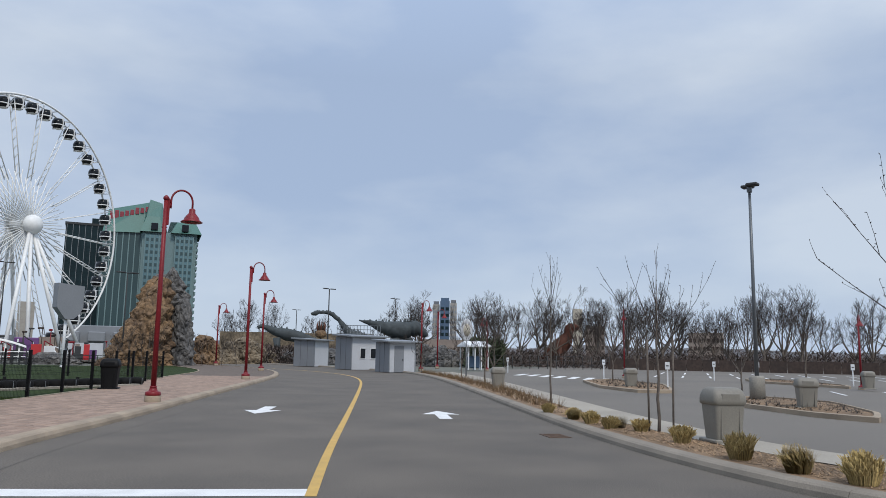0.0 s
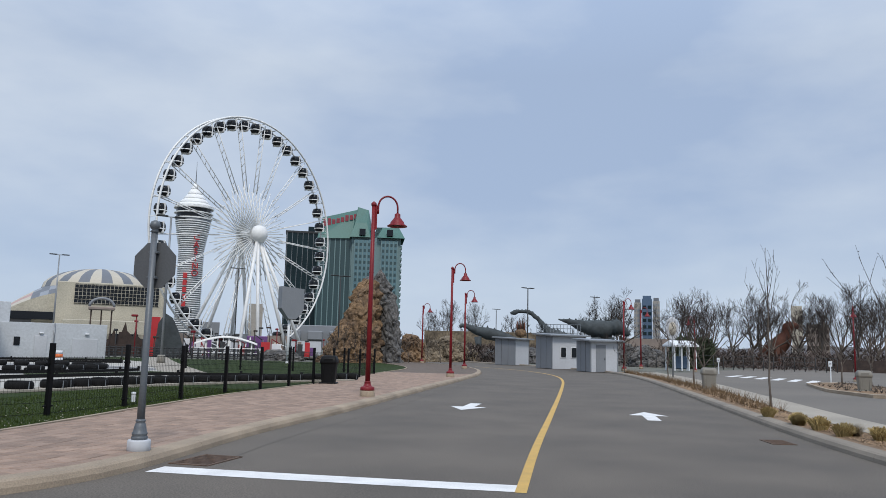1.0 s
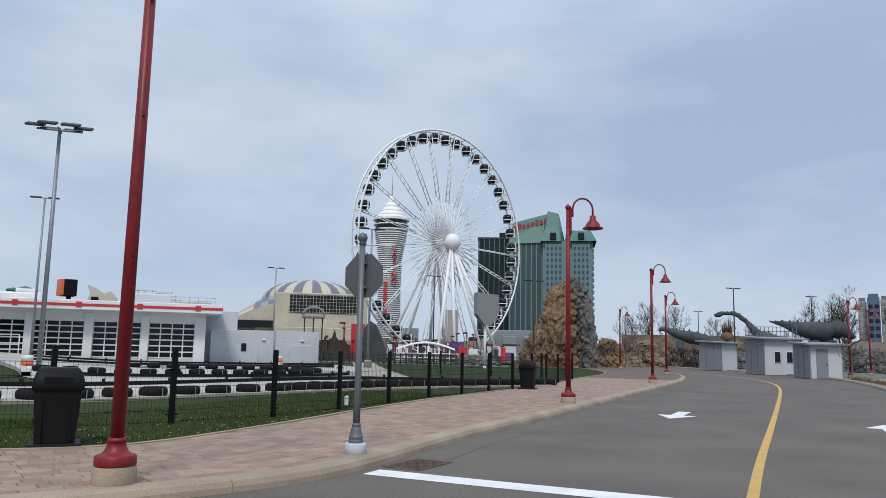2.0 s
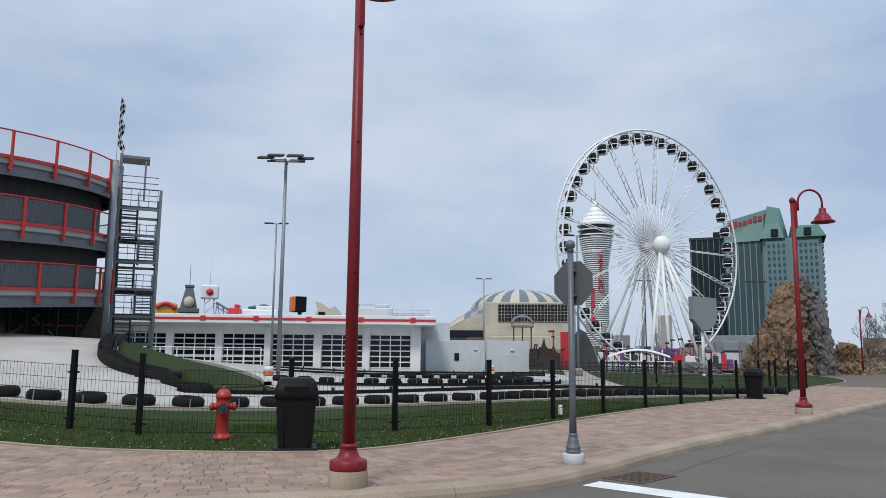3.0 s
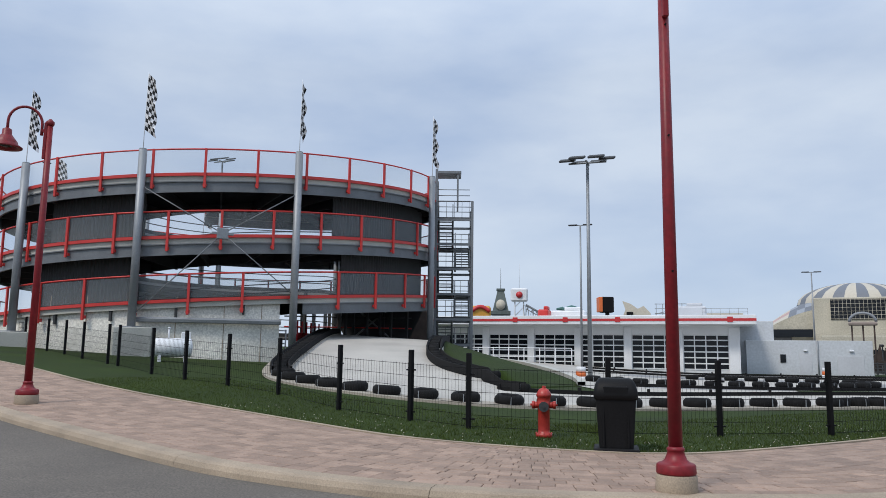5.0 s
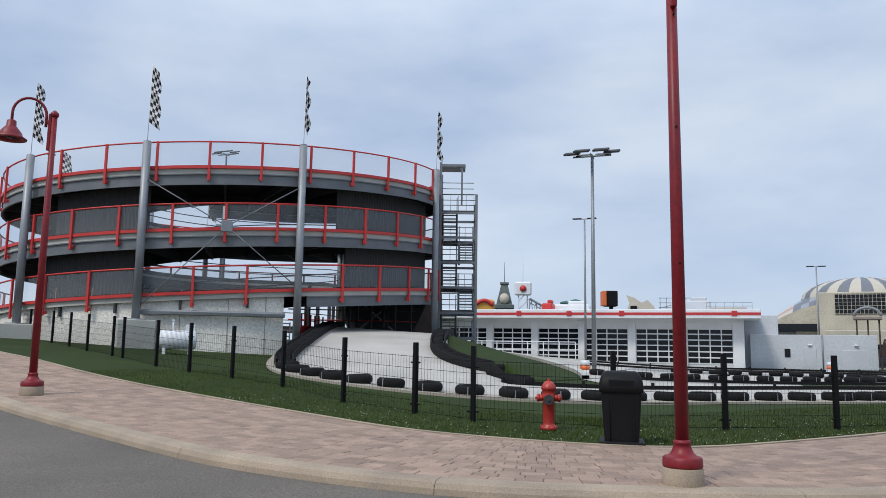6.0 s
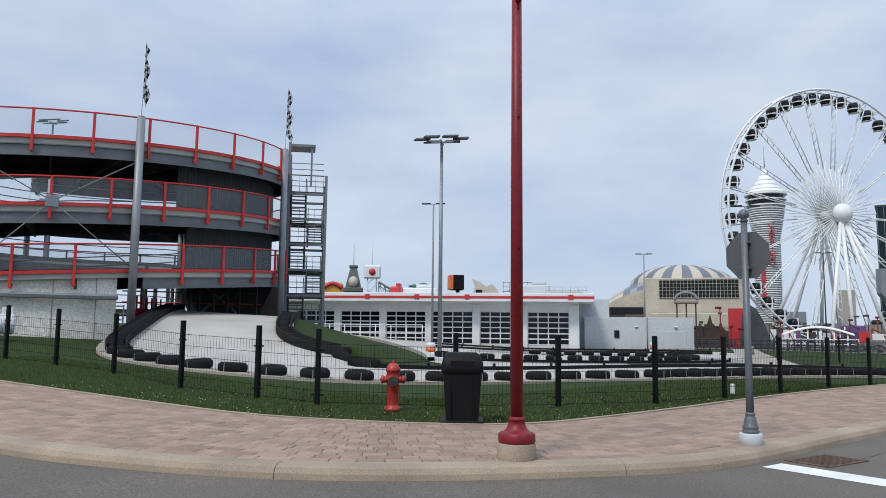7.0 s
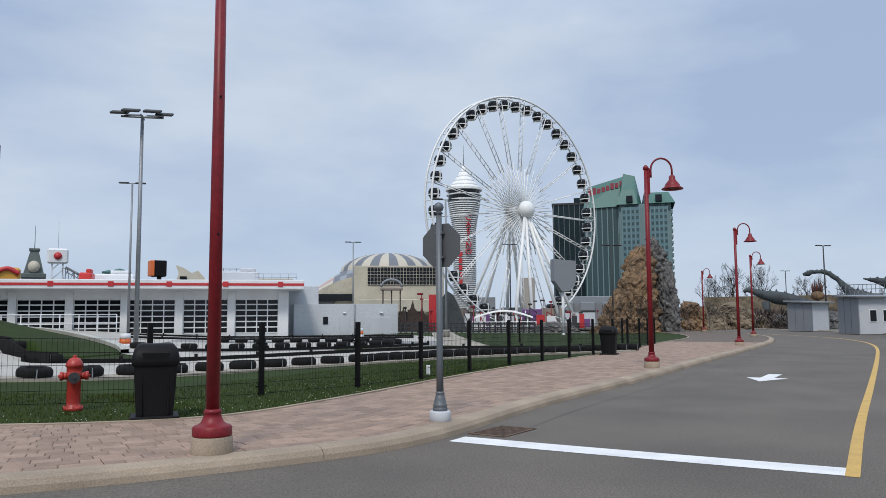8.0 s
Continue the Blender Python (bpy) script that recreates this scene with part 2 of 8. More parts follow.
CHIP = surface("wood_chip", (0.36, 0.24, 0.14), 0.9, vary=0.3, per_island=0.5, bump=0)
WHITE_LINE = surface("road_paint_white", (0.78, 0.78, 0.77), 0.7, vary=0.15, grain=60, blotch=3)
YELLOW_LINE = surface("road_paint_yellow", (0.60, 0.38, 0.10), 0.7, vary=0.2, grain=60, blotch=3)
LAMP_RED = surface("dark_red_enamel", (0.215, 0.012, 0.018), 0.45, spec=0.35, vary=0.25, grain=20, blotch=2, bump=0.05)
BRIGHT_RED = surface("bright_red_paint", (0.55, 0.035, 0.03), 0.45, vary=0.12, bump=0.03)
HYDRANT_RED = surface("hydrant_paint", (0.42, 0.035, 0.025), 0.4, vary=0.25, grain=30, blotch=6, bump=0.1)
STEEL = surface("galvanised_steel", (0.27, 0.29, 0.31), 0.5, metal=0.35, vary=0.18, grain=25, blotch=1.5, bump=0.05)
# dark steel; inside the spiral its near-black also stands for shade
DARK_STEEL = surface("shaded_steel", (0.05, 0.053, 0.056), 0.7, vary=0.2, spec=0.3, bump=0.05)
BLACK = surface("black_plastic", (0.010, 0.010, 0.011), 0.55, vary=0.3, bump=0.08, spec=0.14)
FENCE_BLACK = surface("black_powder_coat", (0.007, 0.007, 0.008), 0.5, vary=0.2, bump=0.02, spec=0.12)
RUBBER = surface("tyre_rubber", (0.012, 0.012, 0.0125), 0.85, spec=0.2, vary=0.4, grain=50, blotch=5, bump=0.3)
WHITE = surface("white_paint", (0.72, 0.74, 0.76), 0.55, vary=0.1, grain=15, blotch=0.6, bump=0.03)
ANNEX_WHITE = surface("annex_render", (0.52, 0.55, 0.58), 0.7, vary=0.15, grain=6, blotch=0.4, bump=0.05)
GREY_SIGN = surface("sign_back", (0.115, 0.12, 0.125), 0.5, metal=0.3, vary=0.15, bump=0.03)
POST_GREY = surface("post_grey", (0.13, 0.145, 0.16), 0.45, metal=0.2, vary=0.15, bump=0.03)
SKY_GLASS = glass("window_glass", (0.008, 0.010, 0.013), 0.12)
RAIL_GLASS = clear("rail_panel", (0.42, 0.47, 0.5), 0.82)
# dark soffit paint, with the shade under the decks added to the colour
SOFFIT = surface("dark_shaded_soffit", (0.022, 0.022, 0.024), 0.8, vary=0.25, grain=3, blotch=0.5, bump=0.1, spec=0.2)
TRACK = surface("kart_track", (0.45, 0.43, 0.39), 0.9, vary=0.18, grain=30, blotch=0.5)
TRACK_DARK = surface("kart_track_asphalt", (0.25, 0.25, 0.25), 0.9, vary=0.2, grain=50, blotch=0.4)
BIN_TAUPE = surface("taupe_plastic", (0.225, 0.21, 0.178), 0.6, vary=0.15, bump=0.1)
BARK = surface("bark", (0.14, 0.115, 0.095), 0.9, vary=0.35, grain=25, blotch=4, bump=0.5)
TWIG = surface("twigs", (0.055, 0.043, 0.037), 0.9, vary=0.3, per_island=0.4, bump=0)
STRAW = surface("dry_grass", (0.48, 0.36, 0.15), 0.9, vary=0.3, per_island=0.5, bump=0)
HOTEL_TEAL = surface("teal_cladding", (0.036, 0.072, 0.078), 0.4, vary=0.12, grain=2, blotch=0.05, bump=0)
HOTEL_GREEN = surface("green_roof", (0.058, 0.155, 0.132), 0.5, vary=0.12, grain=2, blotch=0.05, bump=0)
BAY_BLUE = surface("bay_glazing", (0.11, 0.205, 0.235), 0.4, vary=0.15, grain=2, blotch=0.05, bump=0)
HOTEL_WALL = surface("pale_teal_wall", (0.16, 0.245, 0.255), 0.6, vary=0.1, grain=2, blotch=0.05, bump=0)
WHEEL_WHITE = surface("wheel_white", (0.80, 0.81, 0.80), 0.5, vary=0.08, grain=2, blotch=0.3, bump=0)
CREAM = surface("cream_render", (0.58, 0.54, 0.45), 0.8, vary=0.12, grain=4, blotch=0.1, bump=0.05)
ROCK = surface("artificial_rock", (0.165, 0.158, 0.15), 0.9, vary=0.7, grain=4, blotch=0.7, bump=0.9, dirt=(0.05, 0.05, 0.052))
ROCK_OCHRE = surface("ochre_rock", (0.245, 0.155, 0.082), 0.9, vary=0.75, grain=4, blotch=0.6, bump=0.9, dirt=(0.095, 0.062, 0.04))
BOOTH_GREY = surface("booth_grey", (0.215, 0.23, 0.25), 0.6, vary=0.08, grain=8, blotch=0.6, bump=0.05)
BOOTH_PALE = surface("booth_pale", (0.5, 0.52, 0.55), 0.6, vary=0.08, grain=8, blotch=0.6, bump=0.05)
RED_TRIM = surface("red_trim", (0.5, 0.03, 0.035), 0.5, vary=0.1, bump=0)
DINO = surface("dinosaur_skin", (0.055, 0.067, 0.072), 0.8, vary=0.4, grain=2, blotch=0.4, bump=0.5)
DINO_RED = surface("rust_dinosaur", (0.12, 0.042, 0.024), 0.8, vary=0.4, grain=2, blotch=0.5, bump=0.5)
HEDGE = surface("conifer", (0.05, 0.065, 0.03), 0.9, vary=0.4, per_island=0.5, bump=0)
TOWN = surface("far_town", (0.28, 0.23, 0.2), 0.8, vary=0.25, grain=1, blotch=0.05, bump=0)
TOWN_GREY = surface("pale_tower_concrete", (0.37, 0.35, 0.32), 0.8, vary=0.15, grain=1, blotch=0.05, bump=0)
BLUE = surface("blue_cladding", (0.075, 0.125, 0.20), 0.5, vary=0.15, grain=1, blotch=0.05, bump=0)
YELLOW = surface("yellow_sign", (0.6, 0.31, 0.04), 0.5, vary=0.1, bump=0)
ORANGE = surface("orange_plastic", (0.7, 0.16, 0.04), 0.5, vary=0.1, bump=0)
CHECK_W = surface("flag_white", (0.75, 0.75, 0.76), 0.8, vary=0.08, bump=0)
CHECK_K = surface("flag_black", (0.015, 0.015, 0.017), 0.8, vary=0.1, bump=0)
DARK_GLASS = surface("dark_teal_glass", (0.014, 0.03, 0.036), 0.3, vary=0.3, grain=1, blotch=0.08, bump=0, spec=0.2)
DOME_A = surface("dome_cream", (0.5, 0.46, 0.38), 0.6, vary=0.1, bump=0)
DOME_B = surface("dome_slate", (0.15, 0.165, 0.19), 0.6, vary=0.1, bump=0)
SLATE_PALE = surface("dome_pale_slate", (0.26, 0.285, 0.32), 0.5, vary=0.1, bump=0)
STRIPE_RED = surface("faded_red_roof", (0.45, 0.3, 0.28), 0.7, vary=0.1, bump=0)
SLATE = surface("slate_green", (0.10, 0.125, 0.12), 0.7, vary=0.2, grain=2, blotch=0.3, bump=0)
TEAL_ROOF = surface("teal_roof", (0.06, 0.16, 0.15), 0.6, vary=0.2, bump=0)
DARK_WOOD = surface("dark_shed_wood", (0.06, 0.04, 0.032), 0.8, vary=0.4, grain=3, blotch=0.5, bump=0.1)
PURPLE = surface("purple_panel", (0.15, 0.06, 0.2), 0.6, vary=0.2, bump=0)
CREAM_ROCK = surface("cream_rock", (0.24, 0.19, 0.13), 0.9, vary=0.6, grain=3, blotch=0.6, bump=0.6)
HILLS = surface("hazy_hills", (0.105, 0.10, 0.105), 0.95, vary=0.25, grain=0.05, blotch=0.02, bump=0)
BRUSH = surface("brush_twigs", (0.075, 0.055, 0.047), 0.9, vary=0.3, per_island=0.5, bump=0)
KERB_GREY = surface("grey_kerb", (0.27, 0.235, 0.19), 0.88, vary=0.25, grain=60, blotch=1.2, bump=0.25)
LEAF_LITTER = surface("dead_leaf", (0.19, 0.12, 0.06), 0.9, vary=0.3, per_island=0.5, bump=0)
TAR = surface("tar_seam", (0.05, 0.046, 0.042), 0.9, vary=0.3)
# galvanised steel darkened, the weak light on the edge beams put into the colour
SHADED_BEAM = surface("shaded_beam_steel", (0.165, 0.178, 0.19), 0.5, metal=0.3, vary=0.2, grain=25, blotch=1.5, bump=0.05)
STAIR_STEEL = surface("dull_steel", (0.19, 0.205, 0.22), 0.55, metal=0.3, vary=0.2, grain=25, blotch=1.5, bump=0.03)
FOOTING = surface("weathered_concrete", (0.3, 0.285, 0.25), 0.9, vary=0.25, grain=25, blotch=2)

# ---- the plan: kerbs, walks, lawn, track ----
def spot(azimuth, d, z=0.0):
    """A place d metres from where the viewer stands, by compass angle from the y axis."""
    a = radians(azimuth)
    return Vector((0.35 + d * math.sin(a), -0.22 + d * math.cos(a), z))


KERB_L = [(-90, 38), (-60, 27), (-30, 17.4), (-17.5, 12.6), (-11.7, 10.05), (-9.6, 9.25), (-7.8, 8.57), (-6.3, 7.98), (-5.1, 7.58), (-2.85, 7.3), (-1.3, 7.5), (0.7, 8.2), (2.0, 8.8),
          (3.1, 9.95), (5.15, 12.5), (8.75, 16.05), (13.4, 21.15), (23.5, 31.9), (29.5, 38.6), (35, 46.5), (40, 57), (42, 70), (40, 95)]
BACK_L = [(-90, 43), (-60, 31), (-30, 21.3), (-18, 16.2), (-13.1, 14.1), (-9.2, 12.8), (-6.2, 11.75), (-4.3, 11.0), (-1.6, 10.95), (-0.1, 11.35), (0.95, 12.5), (2.6, 14.6),
          (4.4, 17.1), (7.5, 21.0), (9.6, 23.1), (14.3, 28.2), (21, 37), (28, 45), (32, 53), (35, 62), (36, 75), (34, 95)]
KERB_R = [(-90, -30), (0, -26), (7, -12), (8.4, -3), (9.7, 1.9), (10.6, 3.5), (11.5, 4.8), (12.3, 5.85), (14.1, 8.0), (18.2, 12.4), (26.0, 20.6), (36.4, 31.9), (43.0, 40.2), (46.8, 47.5), (49.5, 55), (52.5, 64), (55, 80), (55, 110)]
BED_FAR = [(8.9, -12), (10.4, -3), (11.4, 1.2), (11.95, 2.8), (13.3, 4.95), (15.4, 7.6), (19.2, 11.6), (27.0, 19.1), (37.2, 31.0), (43.4, 39.6)]
WALK_FAR = [(10.2, -12), (11.9, -3), (12.9, 2.0), (14.0, 4.2), (15.4, 5.8), (18.2, 9.0), (22.6, 13.4), (29.6, 20.4), (38.9, 30), (46.4, 39)]

kl, bl = smooth_line(KERB_L, 320), smooth_line(BACK_L, 320)
kr = smooth_line(KERB_R, 320)

ground = Geo()
steps = [-3000, -900, -300, -120, -70] + list(range(-50, 51, 5)) + [70, 120, 300, 900, 3000]
ground.sheet([[(x, y, land(x, y) - 0.06 if abs(y) < 301 else land(x, y) - 1.0) for x in steps] for y in steps], True)
solid("ground", ground, EARTH, "bare dull ground reaching to the horizon", "ground", kind="structure")

road = Geo()
ribbon(road, kl, kr, 10, 0.0)
solid("road", road, ASPHALT, "worn dark grey asphalt road with a bend", "road", kind="structure")

car_park = Geo()
wf = smooth_line(WALK_FAR, 60)
ribbon(car_park, wf, [Vector((135, -70 + 150 * i / 59, 0)) for i in range(60)], 6, -0.004)
solid("car_park", car_park, LOT, "grey asphalt car park with faded stall lines", "car park", kind="structure")


def kerb_run(line, side, holder, i0, i1, step, mt):
    """Kerb stones along a line; side +1: the raised ground is on its left."""
    prof = [(0.0, -0.05), (0.015, 0.06), (0.05, 0.115), (0.10, 0.135), (0.30, 0.14), (0.30, -0.05)]
    for i in range(i0, i1, step):
        g, rows = Geo(), []
        for j in range(i, min(i + step, i1) + 1):
            j = min(j, len(line) - 1)
            t = (line[min(j + 1, len(line) - 1)] - line[max(j - 1, 0)]).normalized()
            nrm = Vector((-t.y, t.x, 0)) * side
            p = line[j]
            if j == i:
                p = p + t * 0.006
            rows.append([(p.x + nrm.x * w, p.y + nrm.y * w, land(p.x, p.y) + h) for w, h in prof])
        g.sheet(rows if side > 0 else [r[::-1] for r in rows], False)
        g.add(rows[0], [tuple(range(6))])
        part("kerb_stone", g, mt, holder)


kerb_left = thing("kerb", "pale tan concrete kerb along the paved walk", "kerb", kind="structure")
kerb_run(kl, 1, kerb_left, 60, 318, 6, KERB)
kerb_right = thing("kerb", "weathered grey concrete kerb along the planting bed", "kerb", kind="structure")
kerb_run(kr, -1, kerb_right, 120, 318, 6, KERB_GREY)

# paved walk: bed of jointing sand, edging, pavers come last
pavement = Geo()
ribbon(pavement, offset(kl, 0.295), bl, 6, 0.118)
pavement_ob = solid("pavement", pavement, JOINT, "tan and pink interlocking paver walk", "pavement", kind="structure")
edging = Geo()
be = offset(bl, 0.10)
for j in range(len(bl) - 1):
    a, b, c, d = bl[j], bl[j + 1], be[j + 1], be[j]
    za, zb = land(a.x, a.y) + 0.15, land(b.x, b.y) + 0.15
    edging.quad((a.x, a.y, za), (b.x, b.y, zb), (c.x, c.y, zb), (d.x, d.y, za))
    edging.quad((a.x, a.y, za - 0.06), (b.x, b.y, zb - 0.06), (b.x, b.y, zb), (a.x, a.y, za))
part("edging", edging, KERB, pavement_ob, "thin pale concrete edging strip")

LAWN_BACK = [(-90, 95), (-60, 85), (-30, 76), (-10, 76), (6, 76), (16, 72), (24, 66), (29, 60), (33, 60), (35.5, 64), (36.2, 75), (35, 94)]
lawn = Geo()
ribbon(lawn, be, smooth_line(LAWN_BACK, 320), 30, 0.125)
solid("lawn", lawn, GRASS, "dark green mown lawn with small white flowers", "lawn", kind="structure")

bed = Geo()
krb = [p for p in kr if p.y > -11 and p.x > 6 and p.x < 43]
ribbon(bed, resample(offset(krb, -0.29), 120), resample(BED_FAR, 120), 6, 0.13)
bed_ob = solid("planting_bed", bed, MULCH, "planting bed covered with brown wood mulch", "flower bed", kind="structure")
path = Geo()
bf = smooth_line(BED_FAR, 80)
wf8 = smooth_line(WALK_FAR, 80)
ribbon(path, bf, wf8, 3, 0.14)
for a, b in zip(wf8, wf8[1:]):
    path.quad((a.x, a.y, -0.05), (b.x, b.y, -0.05), (b.x, b.y, 0.14), (a.x, a.y, 0.14))
solid("footpath", path, PALE_WALK, "pale concrete footpath beside the car park", "footpath", kind="structure")

# road paint
def paint(name, pts, width, material, label, dz=0.004):
    g = Geo()
    line = smooth_line(pts, 60)
    ribbon(g, offset(line, width / 2), offset(line, -width / 2), 1, dz)
    return solid(name, g, material, label, "road marking", kind="structure")


paint("centre_line", [(5.85, 6.2), (8.5, 9.05), (12.7, 13.4), (21.5, 22.6), (29.0, 30.6), (33.5, 36.2), (36.8, 41.5), (39.5, 47.5), (41.5, 56)], 0.13, YELLOW_LINE, "yellow painted centre line on the road")
paint("stop_line", [(2.8, 9.4), (4.36, 7.88), (5.98, 6.4)], 0.42, WHITE_LINE, "broad white stop line across the lane")


def arrow(m, label):
    g = Geo()
    g.prism([(-0.14, -1.1), (0.14, -1.1), (0.14, 0.1), (0.42, 0.1), (0.0, 1.1), (-0.42, 0.1), (-0.14, 0.1)], 0.002, 0.006)
    return solid("road_arrow", g, WHITE_LINE, label, "road marking", "road arrows", "structure", m @ Matrix.Scale(1.12, 4))


arrow(pose(12.55, 16.5, 0, 0, 0, 135), "white painted lane arrow pointing to the stop line")
arrow(pose(15.2, 12.6, 0, 0, 0, -43), "white painted lane arrow pointing up the road")

paint("gutter_seam", [(3.6, 9.55), (5.6, 12.0), (9.25, 15.6), (13.9, 20.7), (24.0, 31.4)], 0.007, TAR, "dark joint between gutter and road")

zebra = Geo()
for i in range(7):
    a = Vector((50.9, 35.5, 0)).lerp(Vector((46.4, 25.4, 0)), i / 6)
    zebra.box((a.x, a.y, 0.0), (5.2, 0.52, 0.012), 0, 26.5)
solid("crossing", zebra, WHITE_LINE, "white striped pedestrian crossing", "crossing", kind="structure")

# ---- far things ----
def far_box(g, az0, az1, d, z0, z1, depth):
    a, b = spot(az0, d), spot(az1, d)
    mid = (a + b) / 2
    out = (mid - Vector((0.35, -0.22, 0))).normalized()
    ang = math.degrees(math.atan2((b - a).y, (b - a).x))
    c = mid + out * depth / 2
    g.box((c.x, c.y, (z0 + z1) / 2), ((b - a).length, depth, z1 - z0), 0, ang)
    return g


# observation wheel
WD = 167.0
wheel = thing("observation_wheel", "tall white observation wheel with dark glass cabins", "ferris wheel", Matrix.Translation(spot(18.98, WD, 0)))
view = (spot(18.98, 1) - spot(18.98, 0)).normalized()
right = Vector((view.y, -view.x, 0))
axis = (-view * math.cos(radians(45.2)) + right * math.sin(radians(45.2))).normalized()
flat = Vector((0, 0, 1)).cross(axis).normalized()
HUB, WR = Vector((0, 0, 26.0)), 25.3


def on_wheel(a, r, off=0.0):
    return HUB + axis * off + r * (math.sin(a) * flat + math.cos(a) * Vector((0, 0, 1)))


for off in (-1.1, 1.1):
    g = Geo()
    g.tube([on_wheel(2 * math.pi * i / 96, WR, off) for i in range(97)], 0.22, 6)
    part("rim", g, WHEEL_WHITE, wheel)
for i in range(42):
    a = 2 * math.pi * (i + 0.5) / 42
    g = Geo()
    g.tube([on_wheel(a, WR, -1.1), on_wheel(a, WR, 1.1)], 0.10, 4)
    g.tube([on_wheel(a - 0.07, WR - 0.9, 0), on_wheel(a, WR, 1.1)], 0.07, 4)
    part("rim_tie", g, WHEEL_WHITE, wheel)
for i in range(21):
    a = 2 * math.pi * (i + 0.3) / 21
    g = Geo()
    for off in (-1, 1):
        g.tube([on_wheel(a, 9.2, off * 0.5), on_wheel(a, WR, off * 0.6)], 0.11, 4)
    for k in range(9):
        r = 9.5 + k * 1.75
        g.tube([on_wheel(a, r, -0.5), on_wheel(a, r + 0.9, 0.5)], 0.07, 4)
    part("spoke", g, WHEEL_WHITE, wheel)
for i in range(96):
    a = 2 * math.pi * i / 96
    g = Geo()
    g.tube([on_wheel(a, 1.0, 2.1 if i % 2 else -2.1), on_wheel(a + 0.05, 9.4 + 2.2 * (i * 7 % 5) / 4, 0)], 0.11, 4)
    part("hub_strut", g, WHEEL_WHITE, wheel)
g = Geo()
g.tube([HUB - axis * 2.8, HUB + axis * 2.4], 1.0, 16)
part("axle", g, WHEEL_WHITE, wheel)
for s, size in ((-1, 0.55), (1, 1.0)):
    g = Geo()
    m = Matrix.Translation(HUB + axis * s * 2.7) @ Matrix.Scale(size, 4) @ axis.to_track_quat("Z", "Y").to_matrix().to_4x4()
    g.lathe([(0.2, -1.6 * 1), (1.3, -1.25), (1.85, -0.5), (1.95, 0.0), (1.75, 0.8), (1.1, 1.5), (0.2, 1.75)], 20, m=m)
    part("hub_cap", g, WHEEL_WHITE, wheel)
for s in (-1, 1):
    for fx in (-10.0, -4.5, 4.5, 10.0):
        g = Geo()
        g.tube([HUB + axis * s * 2.4, Vector((0, 0, 0)) + axis * s * 8.5 + flat * fx], (0.34, 0.38), 10)
        part("support_leg", g, WHEEL_WHITE, wheel)
for i in range(42):
    a = 2 * math.pi * i / 42
    c = on_wheel(a, WR - 1.5, 0) - Vector((0, 0, 0.2))
    m = Matrix.Translation(c) @ axis.to_track_quat("Y", "Z").to_matrix().to_4x4()
    g = Geo()
    prof = [(0.3, -1.1), (0.9, -0.98), (1.26, -0.3), (1.26, 0.4), (1.0, 0.98), (0.3, 1.1)]
    g.lathe(prof, 12, m=Matrix.Translation(c))
    cab = part("cabin", g, SKY_GLASS, wheel)
    g = Geo()
    g.lathe([(1.29, -0.42), (1.30, -0.22), (0.7, -1.1), (0.2, -1.2)][::-1], 12, m=Matrix.Translation(c))
    g.box((c.x, c.y, c.z), (0.22, 2.62, 2.15), 0, math.degrees(math.atan2(axis.y, axis.x)) - 90)
    part("cabin_shell", g, WHEEL_WHITE, cab)

# ---- spiral kart ramp ----
SP_C = spot(-35.25, 44.5)
SP_U = Vector((math.cos(radians(47.8)), math.sin(radians(47.8)), 0))
SP_V = Vector((-math.sin(radians(47.8)), math.cos(radians(47.8)), 0))
SP_A, SP_B, PITCH, WIDE = 11.78, 9.75, 2.8, 5.8


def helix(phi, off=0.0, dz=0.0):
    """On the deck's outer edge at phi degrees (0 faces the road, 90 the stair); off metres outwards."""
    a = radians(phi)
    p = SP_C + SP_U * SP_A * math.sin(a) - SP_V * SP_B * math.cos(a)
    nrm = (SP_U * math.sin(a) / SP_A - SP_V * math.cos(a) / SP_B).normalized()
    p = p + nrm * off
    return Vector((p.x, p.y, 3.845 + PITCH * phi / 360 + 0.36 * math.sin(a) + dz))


spiral = thing("spiral_ramp", "three-level steel spiral kart ramp with red railings", "kart ramp")
PH0, PH1, ST = -285, 905, 5
phis = list(range(PH0, PH1, ST))


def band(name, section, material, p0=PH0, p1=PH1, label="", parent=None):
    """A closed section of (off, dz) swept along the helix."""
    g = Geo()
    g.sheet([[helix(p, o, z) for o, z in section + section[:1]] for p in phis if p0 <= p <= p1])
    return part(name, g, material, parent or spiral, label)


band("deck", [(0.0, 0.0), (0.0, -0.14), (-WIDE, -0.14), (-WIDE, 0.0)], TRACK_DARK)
# soffit and inner beam: colours include the shade below each deck
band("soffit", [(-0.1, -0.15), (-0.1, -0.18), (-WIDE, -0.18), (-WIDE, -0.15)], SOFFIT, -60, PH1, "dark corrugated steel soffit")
band("edge_beam", [(0.0, -0.22), (0.10, -0.22), (0.10, -0.27), (0.03, -0.27), (0.03, -0.68), (0.10, -0.68), (0.10, -0.73), (0.0, -0.73)], SHADED_BEAM, 5, PH1, "galvanised steel edge beam")
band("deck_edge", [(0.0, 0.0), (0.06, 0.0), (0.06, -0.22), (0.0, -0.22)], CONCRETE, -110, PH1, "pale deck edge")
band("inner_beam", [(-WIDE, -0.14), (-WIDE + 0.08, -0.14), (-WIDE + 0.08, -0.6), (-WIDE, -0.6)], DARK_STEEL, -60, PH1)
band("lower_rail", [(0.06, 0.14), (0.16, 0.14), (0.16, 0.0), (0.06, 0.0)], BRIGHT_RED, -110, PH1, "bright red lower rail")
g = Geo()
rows = []
